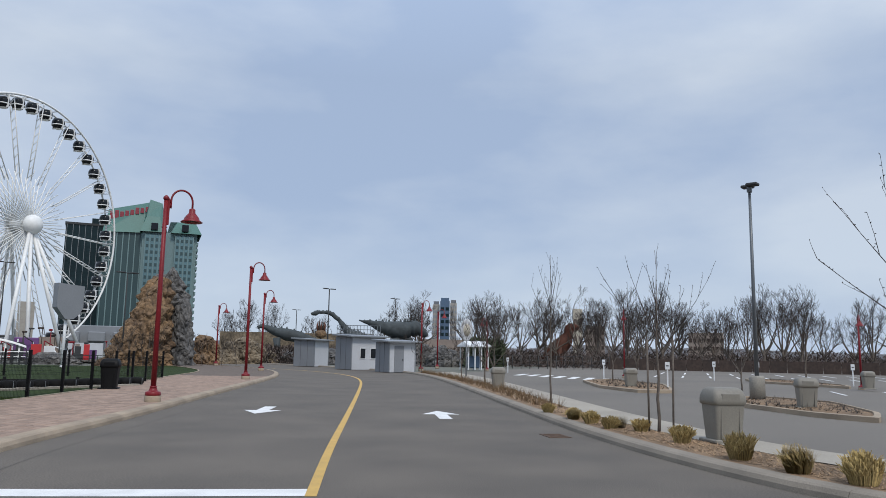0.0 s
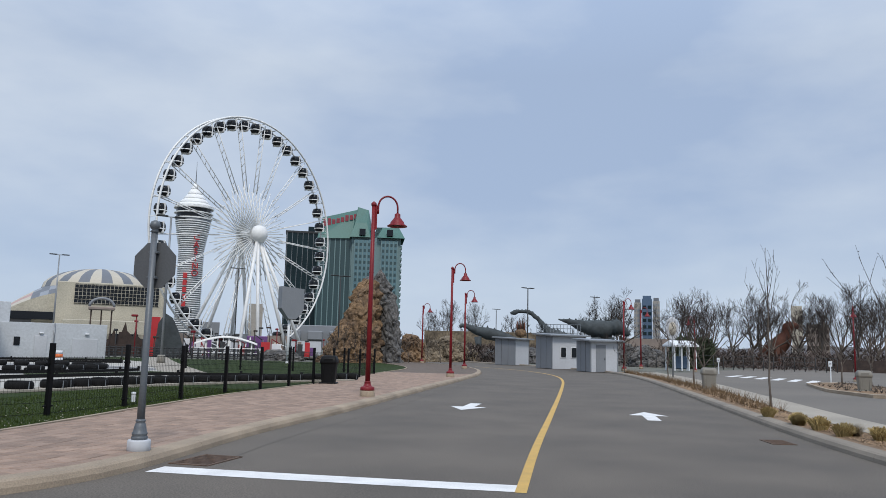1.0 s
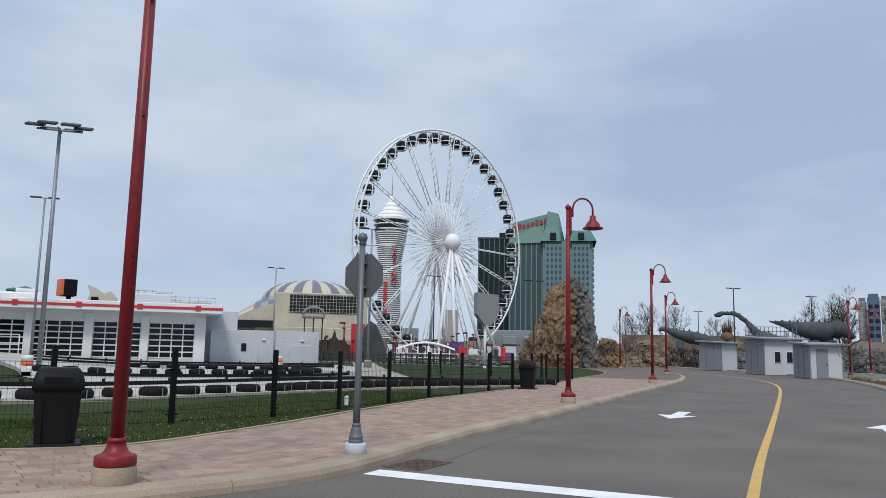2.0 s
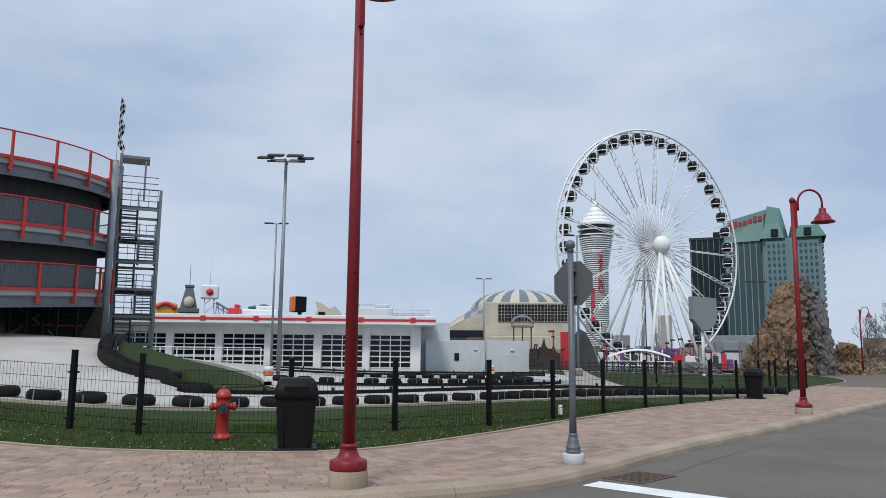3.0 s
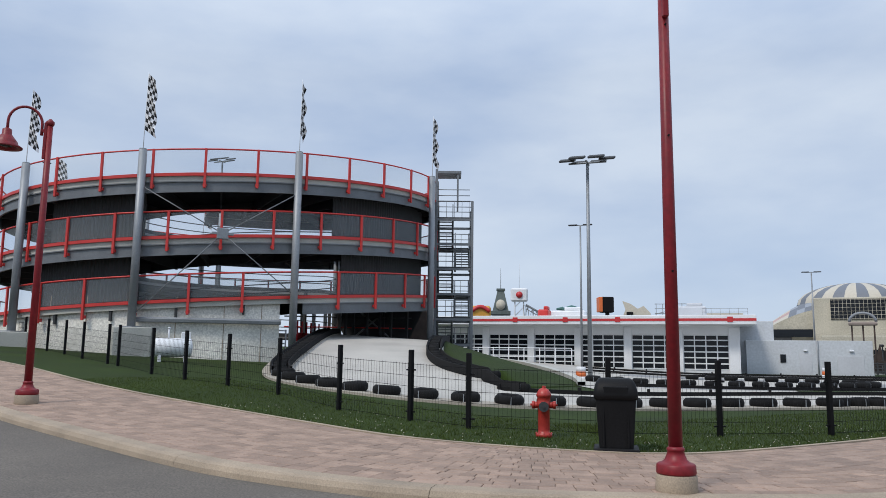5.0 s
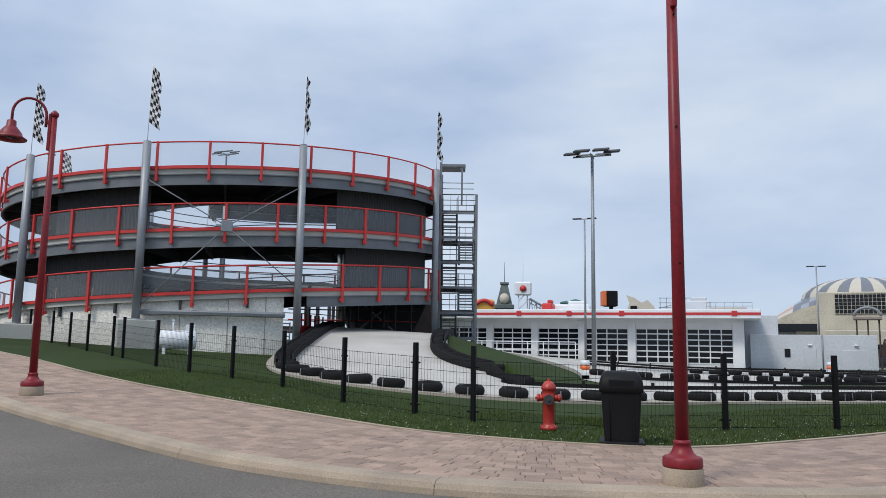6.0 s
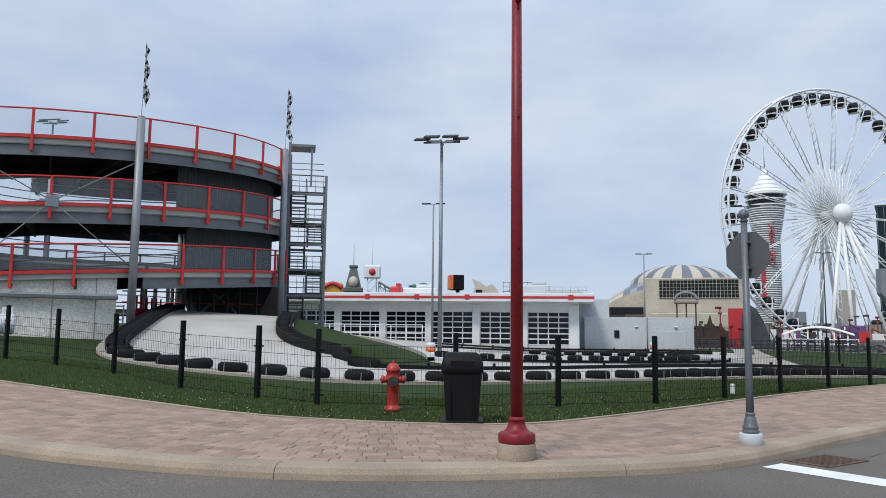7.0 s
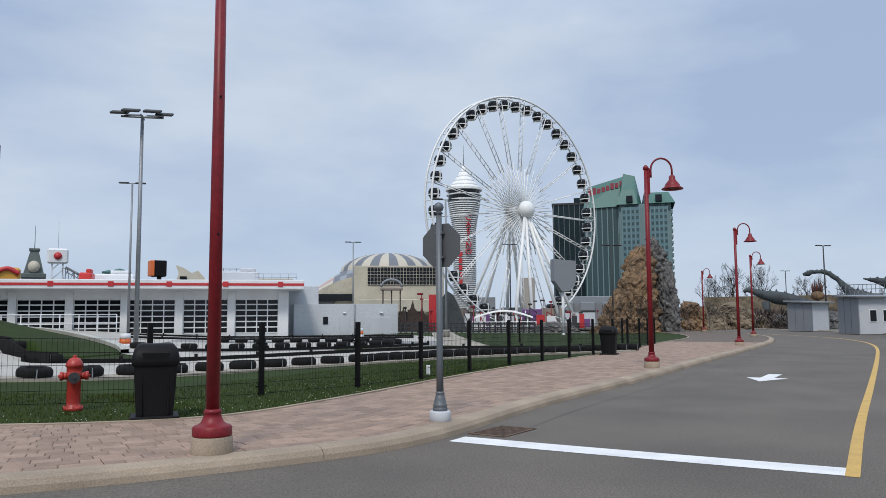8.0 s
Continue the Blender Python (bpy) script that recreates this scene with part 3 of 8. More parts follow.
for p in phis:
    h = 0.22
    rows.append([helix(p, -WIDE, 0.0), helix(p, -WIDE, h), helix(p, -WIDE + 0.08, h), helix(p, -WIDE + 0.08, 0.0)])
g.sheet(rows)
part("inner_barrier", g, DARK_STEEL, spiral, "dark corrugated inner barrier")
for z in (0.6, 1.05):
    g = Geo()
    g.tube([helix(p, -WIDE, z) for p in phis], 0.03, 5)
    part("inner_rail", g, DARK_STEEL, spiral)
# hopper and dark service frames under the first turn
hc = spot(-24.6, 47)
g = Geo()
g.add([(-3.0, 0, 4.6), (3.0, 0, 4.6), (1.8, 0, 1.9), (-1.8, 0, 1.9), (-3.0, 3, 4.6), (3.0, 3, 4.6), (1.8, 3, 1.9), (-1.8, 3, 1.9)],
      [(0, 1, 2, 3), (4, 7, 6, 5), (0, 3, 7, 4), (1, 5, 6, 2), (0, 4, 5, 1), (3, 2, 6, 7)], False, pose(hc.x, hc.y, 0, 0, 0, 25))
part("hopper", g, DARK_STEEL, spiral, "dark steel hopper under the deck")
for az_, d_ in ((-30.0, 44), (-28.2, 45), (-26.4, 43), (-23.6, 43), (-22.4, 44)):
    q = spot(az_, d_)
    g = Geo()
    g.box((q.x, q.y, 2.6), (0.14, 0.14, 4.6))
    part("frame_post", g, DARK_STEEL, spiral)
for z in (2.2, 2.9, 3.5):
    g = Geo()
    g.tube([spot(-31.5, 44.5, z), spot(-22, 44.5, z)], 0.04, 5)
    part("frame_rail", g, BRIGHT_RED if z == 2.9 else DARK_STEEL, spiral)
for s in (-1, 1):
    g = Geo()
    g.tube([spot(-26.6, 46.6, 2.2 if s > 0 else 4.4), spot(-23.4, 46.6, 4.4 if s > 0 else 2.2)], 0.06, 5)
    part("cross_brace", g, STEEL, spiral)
g = Geo()
g.tube([helix(p, 0.11, 1.22) for p in phis if p >= -110], 0.04, 6)
part("top_rail", g, BRIGHT_RED, spiral, "bright red top rail")
# posts and clear panels, evenly spaced along the edge
def bays(ph, step, last):
    out = []
    while (last - ph) * step > 0:
        d = 0.0
        while d < 2.2:
            d += (helix(ph + step, 0.1) - helix(ph, 0.1)).length
            ph += step
        out.append(ph)
    return out


stops = bays(-30.5, -0.5, -105)[::-1] + [-30.5] + bays(-30.5, 0.5, PH1 - 14)
post_g = Geo()
post_g.box((0, 0, 0.34), (0.11, 0.10, 1.80), 0.012)
post_g.box((0, 0.10, -0.42), (0.16, 0.14, 0.14), 0.02)
rail_post = post_g.mesh("rail_post", BRIGHT_RED)
for a, b in zip(stops, stops[1:]):
    p, q = helix(a, 0.17), helix(b, 0.17)
    o = new("rail_post", rail_post)
    o.parent = spiral
    t = helix(a + 1, 0.17) - helix(a - 1, 0.17)
    o.matrix_basis = pose(p.x, p.y, p.z, 0, 0, math.degrees(math.atan2(t.y, t.x)))
    g = Geo()
    rows = []
    for k in range(4):
        r = helix(a + (b - a) * (0.03 + 0.94 * k / 3), 0.11)
        rows.append([(r.x, r.y, r.z + 0.17), (r.x, r.y, r.z + 1.16)])
    g.sheet(rows)
    panel = part("rail_panel", g, RAIL_GLASS, spiral)
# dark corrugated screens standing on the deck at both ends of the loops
# above rail height they only fill in for the shaded deck underside
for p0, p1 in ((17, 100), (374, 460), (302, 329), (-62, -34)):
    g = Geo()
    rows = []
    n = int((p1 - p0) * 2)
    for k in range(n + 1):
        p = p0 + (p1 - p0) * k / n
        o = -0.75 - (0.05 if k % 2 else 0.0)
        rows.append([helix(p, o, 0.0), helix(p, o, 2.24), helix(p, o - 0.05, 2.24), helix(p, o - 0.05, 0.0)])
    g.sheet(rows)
    part("screen", g, DARK_STEEL, spiral, "dark corrugated metal screen, carried up to fill the shaded underside")
# cross joists under the deck, near-black to include the shade there
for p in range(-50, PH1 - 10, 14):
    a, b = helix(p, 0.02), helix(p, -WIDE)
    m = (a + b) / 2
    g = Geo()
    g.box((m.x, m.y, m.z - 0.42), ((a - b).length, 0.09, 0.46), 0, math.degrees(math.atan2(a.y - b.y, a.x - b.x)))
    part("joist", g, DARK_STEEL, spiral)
COLS = (-61.5, -30.5, 2.3, 50, 110, 180, 230)
FEET = {-61.5: 0.75, -30.5: 1.3}
for p in COLS:
    q = helix(p, 0.36)
    turn = 720 if p < 140 else 360
    top = helix(turn + p, 0, 1.17).z
    foot = FEET.get(p, 0.0)
    g = Geo()
    g.tube([(q.x, q.y, land(q.x, q.y) + foot - 0.1), (q.x, q.y, top)], 0.175, 16)
    g.lathe([(0.175, 0), (0.15, 0.05)], 16, (q.x, q.y, top))
    g.box((q.x, q.y, land(q.x, q.y) + foot + 0.03), (0.6, 0.6, 0.05))
    part("column", g, STEEL, spiral)
    if foot:
        g = Geo()
        g.box((q.x, q.y, land(q.x, q.y) + foot / 2 - 0.2), (1.5, 1.2, foot + 0.4), 0.03, 48)
        part("footing", g, CONCRETE, spiral, "concrete column footing")
for p in (60, 100, 140, 180, 220, 260, 300):
    q = helix(p, -WIDE + 0.4)
    g = Geo()
    g.tube([(q.x, q.y, land(q.x, q.y)), (q.x, q.y, 10.0)], 0.15, 10)
    part("inner_column", g, STEEL, spiral)
# tension rods with their node plate between the two front columns
qa, qb = helix(-30.5, 0.4), helix(2.3, 0.4)
mid = (qa + qb) / 2
node = Vector((mid.x, mid.y, 6.55)) - SP_V * 0.75
for end in (Vector((qa.x, qa.y, 8.6)), Vector((qb.x, qb.y, 8.7)), Vector((qa.x, qa.y, 2.9)), Vector((qb.x, qb.y, 4.0))):
    g = Geo()
    g.tube([end, node], 0.024, 6)
    part("tension_rod", g, STAIR_STEEL, spiral)
g = Geo()
g.box(tuple(node), (0.5, 0.08, 0.5), 0.03, 48)
g.box(tuple(node), (0.95, 0.05, 0.12), 0.02, 48)
part("node_plate", g, STEEL, spiral)
# concrete wall below the first turn
g = Geo()
ps = [p for p in phis if -120 <= p <= 0]
g.sheet([[Vector((helix(p, -0.12).x, helix(p, -0.12).y, 0.4)), helix(p, -0.12, -0.15), helix(p, -0.62, -0.15), Vector((helix(p, -0.62).x, helix(p, -0.62).y, 0.4))] for p in ps])
e0, e1 = helix(ps[-1], -0.12), helix(ps[-1], -0.62)
g.quad((e0.x, e0.y, 0.4), (e1.x, e1.y, 0.4), (e1.x, e1.y, e1.z - 0.15), (e0.x, e0.y, e0.z - 0.15))
part("retaining_wall", g, WALL_CONCRETE, spiral, "grey cast concrete wall under the ramp")
g = Geo()
g.tube([(helix(p, 0.06).x, helix(p, 0.06).y, 2.78) for p in range(-30, 2, 3)], 0.12, 6, smooth=False)
part("wall_beam", g, STEEL, spiral, "galvanised beam along the wall")
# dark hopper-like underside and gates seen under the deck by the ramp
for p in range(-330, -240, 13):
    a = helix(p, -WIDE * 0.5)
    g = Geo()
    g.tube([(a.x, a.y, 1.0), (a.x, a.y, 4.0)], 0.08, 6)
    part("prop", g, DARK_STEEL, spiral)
q0 = spot(-23.4, 56)
shed = thing("service_shed", "dark service shed with pale posts behind the spiral", "shed")
g = Geo()
g.box((q0.x, q0.y, 2.6), (5.5, 2.0, 4.4), 0.05, 24)
part("body", g, DARK_WOOD, shed)
for k in range(9):
    q = spot(-30.2 + 0.85 * k, 54.5)
    g = Geo()
    g.box((q.x, q.y, 2.4), (0.25, 0.25, 4.6), 0, 26)
    part("post", g, BOOTH_PALE if k % 3 else STEEL, shed)
# board-marked seams and tie holes on the wall
for p in (-95, -80, -66, -52, -42, -22, -12, -4):
    a = helix(p, -0.117)
    t = helix(p + 1) - helix(p - 1)
    g = Geo()
    g.box((a.x, a.y, 2.0), (0.03, 0.012, 3.6), 0, math.degrees(math.atan2(t.y, t.x)))
    part("wall_joint", g, KERB, spiral)
# red gate sheet and white gate beside the ramp
g = Geo()
for k in range(6):
    a = Vector((-18.4, 31.6, 0)).lerp(Vector((-19.4, 35.5, 0)), k / 5)
    g.box((a.x, a.y, 2.2), (0.06, 0.06, 1.9))
g.box((-18.9, 33.55, 2.0), (0.04, 4.0, 1.2), 0, 14)
solid("gate_screen", g, RED_TRIM, "dull red mesh screen beside the ramp", "gate")
g = Geo()
for s in (0, 1):
    g.tube([(-19.6 + s * 1.0, 30.3 + s * 0.6, land(-19, 30) + 0.1), (-19.6 + s * 1.0, 30.3 + s * 0.6, land(-19, 30) + 1.6)], 0.035, 6)
for z in (0.3, 0.95, 1.55):
    g.tube([(-19.6, 30.3, land(-19, 30) + z), (-18.6, 30.9, land(-19, 30) + z)], 0.03, 6)
solid("white_gate", g, WHITE, "small white tube gate by the wall", "gate")


# ---- chequered flags on the columns ----
def flag(m, seed, bend):
    f = thing("chequered_flag", "black and white chequered feather flag on a thin pole", "flag", m, "chequered flags")
    g = Geo()
    g.tube([(0, 0, -0.2), (0, 0, 1.2), (0.02, 0, 3.5)], (0.02, 0.016, 0.008), 6)
    part("pole", g, WHITE, f)
    rnd = random.Random(seed)
    nx, nz = 4, 14
    a0 = rnd.uniform(0, 6)

    def cloth(i, k):
        w, h = i / nx, k / nz
        x = 0.75 * w * bend * (1 - 0.25 * h)
        y = 0.14 * math.sin(5 * h * 3 + a0 + w * 2) * w + 0.25 * w * (1 - bend)
        return (0.02 + x, y, 0.85 + 2.6 * h - 0.35 * w)
    gw, gk = Geo(), Geo()
    for i in range(nx):
        for k in range(nz):
            (gw if (i + k) % 2 else gk).quad(cloth(i, k), cloth(i + 1, k), cloth(i + 1, k + 1), cloth(i, k + 1))
    part("flag_cloth", gw, CHECK_W, f)
    part("chequer", gk, CHECK_K, f)
    return f


for i, (p, rz, bend) in enumerate(((-61.5, 20, 0.5), (-30.5, 20, 0.6), (2.3, 70, 0.5), (50, 60, 0.6), (230, 30, 0.8), (180, 30, 0.7))):
    q = helix(p, 0.36)
    flag(pose(q.x, q.y, helix((720 if p < 140 else 360) + p, 0, 1.22).z, 0, 0, rz), i, bend)

# ---- fuel tank ----
tk = spot(-39.15, 31.0)
tank = thing("fuel_tank", "white horizontal fuel tank on saddles", "tank", pose(tk.x, tk.y, land(tk.x, tk.y) + 0.12, 0, 0, 40) @ Matrix.Scale(0.84, 4))
g = Geo()
m = pose(0, 0, 0.66, 0, 90, 0)
g.lathe([(0.1, -0.86), (0.36, -0.82), (0.43, -0.74), (0.43, 0.74), (0.36, 0.82), (0.1, 0.86)], 20, m=m)
part("shell", g, WHITE, tank)
for s in (-1, 1):
    g = Geo()
    g.box((s * 0.55, 0, 0.15), (0.14, 0.7, 0.3), 0.02)
    part("saddle", g, WHITE, tank)
g = Geo()
g.tube([(-0.2, 0, 1.05), (-0.2, 0, 1.5)], 0.04, 8)
g.lathe([(0.06, 0), (0.06, 0.08)], 8, (-0.2, 0, 1.5))
part("vent", g, WHITE, tank)
g = Geo()
g.box((0.55, 0, 1.2), (0.42, 0.3, 0.32), 0.02)
part("pump_box", g, WHITE, tank)

# ---- steel stair tower ----
st = spot(-18.9, 45.0)
tower = thing("stair_tower", "galvanised steel stair tower beside the spiral", "stairs", pose(st.x, st.y, land(st.x, st.y), 0, 0, 19))
for x in (-1.05, 1.05):
    for y in (-1.6, 1.6):
        g = Geo()
        g.box((x, y, (9.9 if x > 0 else 11.8) / 2), (0.15, 0.15, 9.9 if x > 0 else 11.8), 0.01)
        part("post", g, STAIR_STEEL, tower)
for k in range(1, 7):
    z = 0.2 + 1.45 * k
    s = 1 if k % 2 else -1
    g = Geo()
    g.box((0, s * 1.25, z), (2.1, 0.8, 0.08), 0.01)
    part("landing", g, DARK_STEEL, tower)
    for j in range(8):
        w = j / 8
        g = Geo()
        g.box((s * 0.5, -s * 0.85 + s * 1.7 * w, z - 1.45 + 1.45 * w + 0.1), (0.85, 0.26, 0.04))
        part("tread", g, STAIR_STEEL, tower)
    for side in (0.08, 0.92):
        g = Geo()
        g.tube([(s * side, -s * 0.85, z - 1.6), (s * side, s * 0.85, z)], 0.06, 5)
        g.tube([(s * side, -s * 0.85, z - 0.65), (s * side, s * 0.85, z + 0.95)], 0.028, 5)
        g.tube([(s * side, -s * 0.85, z - 1.15), (s * side, s * 0.85, z + 0.45)], 0.02, 5)
        part("stringer_rail", g, STAIR_STEEL, tower)
    g = Geo()
    for zz in (0.35, 0.65, 1.0):
        g.tube([(-1.05, s * 1.62, z + zz), (1.05, s * 1.62, z + zz)], 0.024, 5)
    for xx in (-0.9, -0.45, 0.0, 0.45, 0.9):
        g.tube([(xx, s * 1.62, z), (xx, s * 1.62, z + 1.0)], 0.018, 4)
    part("guard_rail", g, STAIR_STEEL, tower)
    g = Geo()
    for xx in (-1.05, 1.05):
        g.box((xx, 0, z - 0.02), (0.12, 3.2, 0.16))
        g.box((0, math.copysign(1.6, xx), z - 0.1), (2.1, 0.1, 0.14))
    part("frame_beam", g, STAIR_STEEL, tower)
g = Geo()
g.box((-0.35, 0, 11.85), (1.5, 1.4, 0.18), 0.02)
g.box((0.2, 0.6, 10.8), (0.1, 0.1, 2.2))
g.box((0.2, -0.6, 10.8), (0.1, 0.1, 2.2))
part("top_frame", g, STAIR_STEEL, tower)
g = Geo()
for zz in (9.9, 10.25, 10.6):
    g.tube([(-1.0, -1.5, zz), (0.9, -1.5, zz)], 0.025, 5)
part("top_guard", g, STAIR_STEEL, tower)

# ---- hotel ----
HD = 300.0
hp = spot(27.25, HD)
HM = pose(hp.x, hp.y, 0, 0, 0, -27.7)
hotel = thing("hotel", "tall hotel tower with teal glass and stepped green roof", "hotel", HM)
g = Geo()
g.box((-10.4, 9, 23), (13.6, 18, 46))
part("glass_block", g, HOTEL_TEAL, hotel, "teal glazed block")
for k in range(7):
    g = Geo()
    g.box((-16.6 + k * 2.1, -0.15, 23), (0.35, 0.3, 46))
    part("mullion", g, HOTEL_WALL, hotel)
g = Geo()
g.box((6.0, 7, 23.2), (19.4, 18, 46.4))
part("room_block", g, HOTEL_WALL, hotel, "pale teal room block")
for x0, w in ((-2.6, 6.6), (8.0, 6.4)):
    g = Geo()
    g.box((x0 + w / 2, -2.6, 22.6), (w, 1.6, 45.2), 0.1)
    bay = part("bay", g, BAY_BLUE, hotel, "projecting bay of windows")
    for r in range(18):
        for c in range(4):
            g = Geo()
            g.box((x0 + w * (c + 0.5) / 4, -3.42, 3.4 + r * 2.35), (0.85, 0.1, 1.25))
            part("window", g, HOTEL_TEAL, bay)
    for c in range(5):
        g = Geo()
        g.box((x0 + w * c / 4, -3.45, 22.6), (0.3, 0.25, 45))
        part("rib", g, HOTEL_WALL, bay)
for r in range(18):
    g = Geo()
    g.box((15.9, 3 + 0.0, 3 + r * 2.35), (0.8, 10, 1.1))
    part("balcony", g, HOTEL_WALL, hotel)
g = Geo()
m = pose(0, 0, 0, 90, 0, 90)
g.add([(-17.4, -0.8, 45.6), (1.0, -0.8, 46.2), (1.0, 20, 46.2), (-17.4, 20, 45.6), (-16.2, 7, 55.3), (0.4, 7, 59.7), (0.4, 12, 59.7), (-16.2, 12, 55.3)],
      [(0, 1, 5, 4), (1, 2, 6, 5), (2, 3, 7, 6), (3, 0, 4, 7), (4, 5, 6, 7)])
roof = part("main_roof", g, HOTEL_GREEN, hotel, "steep green metal roof")
g = Geo()
g.add([(-4.4, -4.2, 46.2), (3.4, -4.2, 46.2), (5.2, 4, 46.2), (-5.0, 4, 46.2), (-2.6, -0.5, 52.5), (2.0, -0.5, 52.5), (2.6, 4, 58.5), (-1.8, 4, 59.7)],
      [(0, 1, 5, 4), (1, 2, 6, 5), (3, 0, 4, 7), (4, 5, 6, 7), (2, 3, 7, 6)])
part("gable_roof", g, HOTEL_GREEN, hotel, "stepped green gable roof")
g = Geo()
g.add([(6.4, -4.4, 46.2), (17.2, -4.4, 46.2), (17.2, 16, 46.2), (4.4, 16, 46.2), (8.4, 0, 51.0), (15.0, 0, 51.0), (14.5, 10, 52.5), (6.0, 10, 52.5)],
      [(0, 1, 5, 4), (1, 2, 6, 5), (3, 0, 4, 7), (4, 5, 6, 7), (2, 3, 7, 6)])
part("wing_roof", g, HOTEL_GREEN, hotel, "lower green wing roof")
for x in (0.4, 11.2):
    g = Geo()
    g.box((x, -3.8, 48.2), (2.4, 1.6, 2.6), 0.1)
    part("dormer", g, SKY_GLASS, hotel)
# lettering of the roof sign stands in as red bars
for k, h in enumerate((2.6, 2.6, 1.8, 1.8, 1.8, 2.2, 1.8, 1.8)):
    g = Geo()
    z = 51.2 + k * 0.5
    g.box((-14.9 + k * 1.75, 3.4 - 0.35 * 0, z + h / 2), (1.3, 0.3, h * 1.15), 0.1)
    part("sign_bar", g, SIGN_RED, hotel)
lp = spot(23.25, HD + 10)
tower2 = thing("glass_tower", "dark teal glass tower beside the hotel", "tower", pose(lp.x, lp.y, 0, 0, 0, -23.3))
g = Geo()
g.box((0, 8, 24.5), (17.6, 16, 49))
g.box((3.4, 8, 50), (7, 12, 4))
part("block", g, DARK_GLASS, tower2)
for k in range(9):
    g = Geo()
    g.box((-8.4 + k * 2.1, -0.1, 24.5), (0.14, 0.2, 49))
    part("mullion", g, STEEL, tower2)
g = Geo()
g.box((0, 8, 49.3), (18.2, 16.6, 0.8))
part("parapet", g, DARK_STEEL, tower2)
pod = Geo()
pc = spot(26.0, 270)
pod.box((pc.x, pc.y, 5), (40, 14, 10), 0.2, -26)
for k in range(5):
    q = spot(22.5 + 1.6 * k, 262)
    pod.box((q.x, q.y, 6.5), (5, 3, 3), 0.2, -26)
solid("hotel_podium", pod, BOOTH_GREY, "grey low podium building below the hotel", "building")

# ---- casino tower ----
CD = 350.0
cp = spot(14.9, CD)
casino = thing("casino_tower", "white banded observation tower with red vertical lettering", "tower", pose(cp.x, cp.y, 0, 0, 0, -14.6))
g = Geo()
g.lathe([(5.2, 0), (5.1, 30), (5.3, 46), (6.3, 53), (7.7, 58)], 24)
part("shaft", g, BOOTH_GREY, casino)
for k in range(58):
    z = 2.5 + k * 0.95
    r = 5.5 if z < 44 else 5.5 + (z - 44) * 0.17
    g = Geo()
    g.lathe([(r - 0.3, -0.2), (r, -0.2), (r, 0.2), (r - 0.3, 0.2)], 24, (0, 0, z))
    part("band", g, WHEEL_WHITE, casino)
for r_, z_, h_ in ((8.0, 57.8, 0.7), (8.4, 60.3, 0.6), (8.7, 62.6, 0.8)):
    g = Geo()
    g.lathe([(r_ - 0.3, 0), (r_, 0.1), (r_, h_ - 0.1), (r_ - 0.3, h_)], 16, (0, 0, z_), smooth=False)
    part("head_ring", g, WHEEL_WHITE, casino, "white projecting balcony ring")
for r0, z0_, r1, z1_ in ((8.2, 63.4, 6.6, 65.0), (6.5, 65.0, 4.9, 67.0), (4.8, 67.0, 3.3, 69.2), (3.2, 69.2, 2.0, 71.6), (1.9, 71.6, 0.5, 74.6)):
    g = Geo()
    g.lathe([(r0, z0_), (r0, z0_ + 0.5), (r1, z1_), (0.0, z1_ + 0.02)], 24)
    part("roof_tier", g, WHEEL_WHITE, casino, "white roof tier")
g = Geo()
g.lathe([(7.4, 58.4), (7.6, 62.8)], 16, smooth=False)
part("deck_glazing", g, SKY_GLASS, casino)
g = Geo()
g.tube([(0, 0, 74), (0, 0, 84.5)], (0.25, 0.08), 6)
part("antenna", g, STEEL, casino)


def letters(text, size, m, material, parent, name="lettering"):
    cu = bpy.data.curves.new(name, "FONT")
    cu.body, cu.size, cu.extrude, cu.align_x = text, size, 0.12 * size, "CENTER"
    tmp = bpy.data.objects.new(name, cu)
    scene.collection.objects.link(tmp)
    dg = bpy.context.evaluated_depsgraph_get()
    me = bpy.data.meshes.new_from_object(tmp.evaluated_get(dg))
    bpy.data.objects.remove(tmp)
    me.materials.clear()
    me.materials.append(material)
    ob = new(name, me)
    ob.parent = parent
    ob.matrix_basis = m
    return ob


for k, ch in enumerate("CASINO"):
    letters(ch, 3.7, pose(1.9, -5.85, 48.2 - k * 3.15, 90, 0, 0), RED_TRIM, casino, "letter")
for k in range(6):
    g = Geo()
    g.box((-1.9, -5.75, 32.5 - k * 3.1), (1.7, 0.4, 2.3), 0.1)
    part("sign_bar", g, RED_TRIM, casino)

# ---- arena with striped dome ----
AD = 240.0
ap = spot(8.9, AD)
arena = thing("arena", "cream arena with a striped shallow dome", "arena", pose(ap.x, ap.y, 0, 0, 0, -8.6))
g = Geo()
g.box((4.0, 22, 9.8), (29.0, 44, 19.6), 0.2)
part("hall", g, ARENA_TAN, arena)
g = Geo()
g.box((-18.0, 22, 5.2), (15.0, 40, 10.4), 0.1)
part("side_hall", g, ARENA_TAN, arena)
g = Geo()
g.box((-17.5, 0.9, 9.6), (14.0, 0.5, 2.2))
part("side_glazing", g, SKY_GLASS, arena)
g = Geo()
g.box((5.6, -0.1, 16.2), (22.8, 0.3, 5.7))
glz = part("glazing", g, SKY_GLASS, arena)
for k in range(23):
    g = Geo()
    g.box((-5.8 + k * 1.035, -0.3, 16.2), (0.07, 0.16, 5.7))
    part("mullion", g, CREAM, glz)
for k in range(6):
    g = Geo()
    g.box((5.6, -0.3, 13.6 + k * 1.05), (22.8, 0.14, 0.06))
    part("transom", g, CREAM, glz)
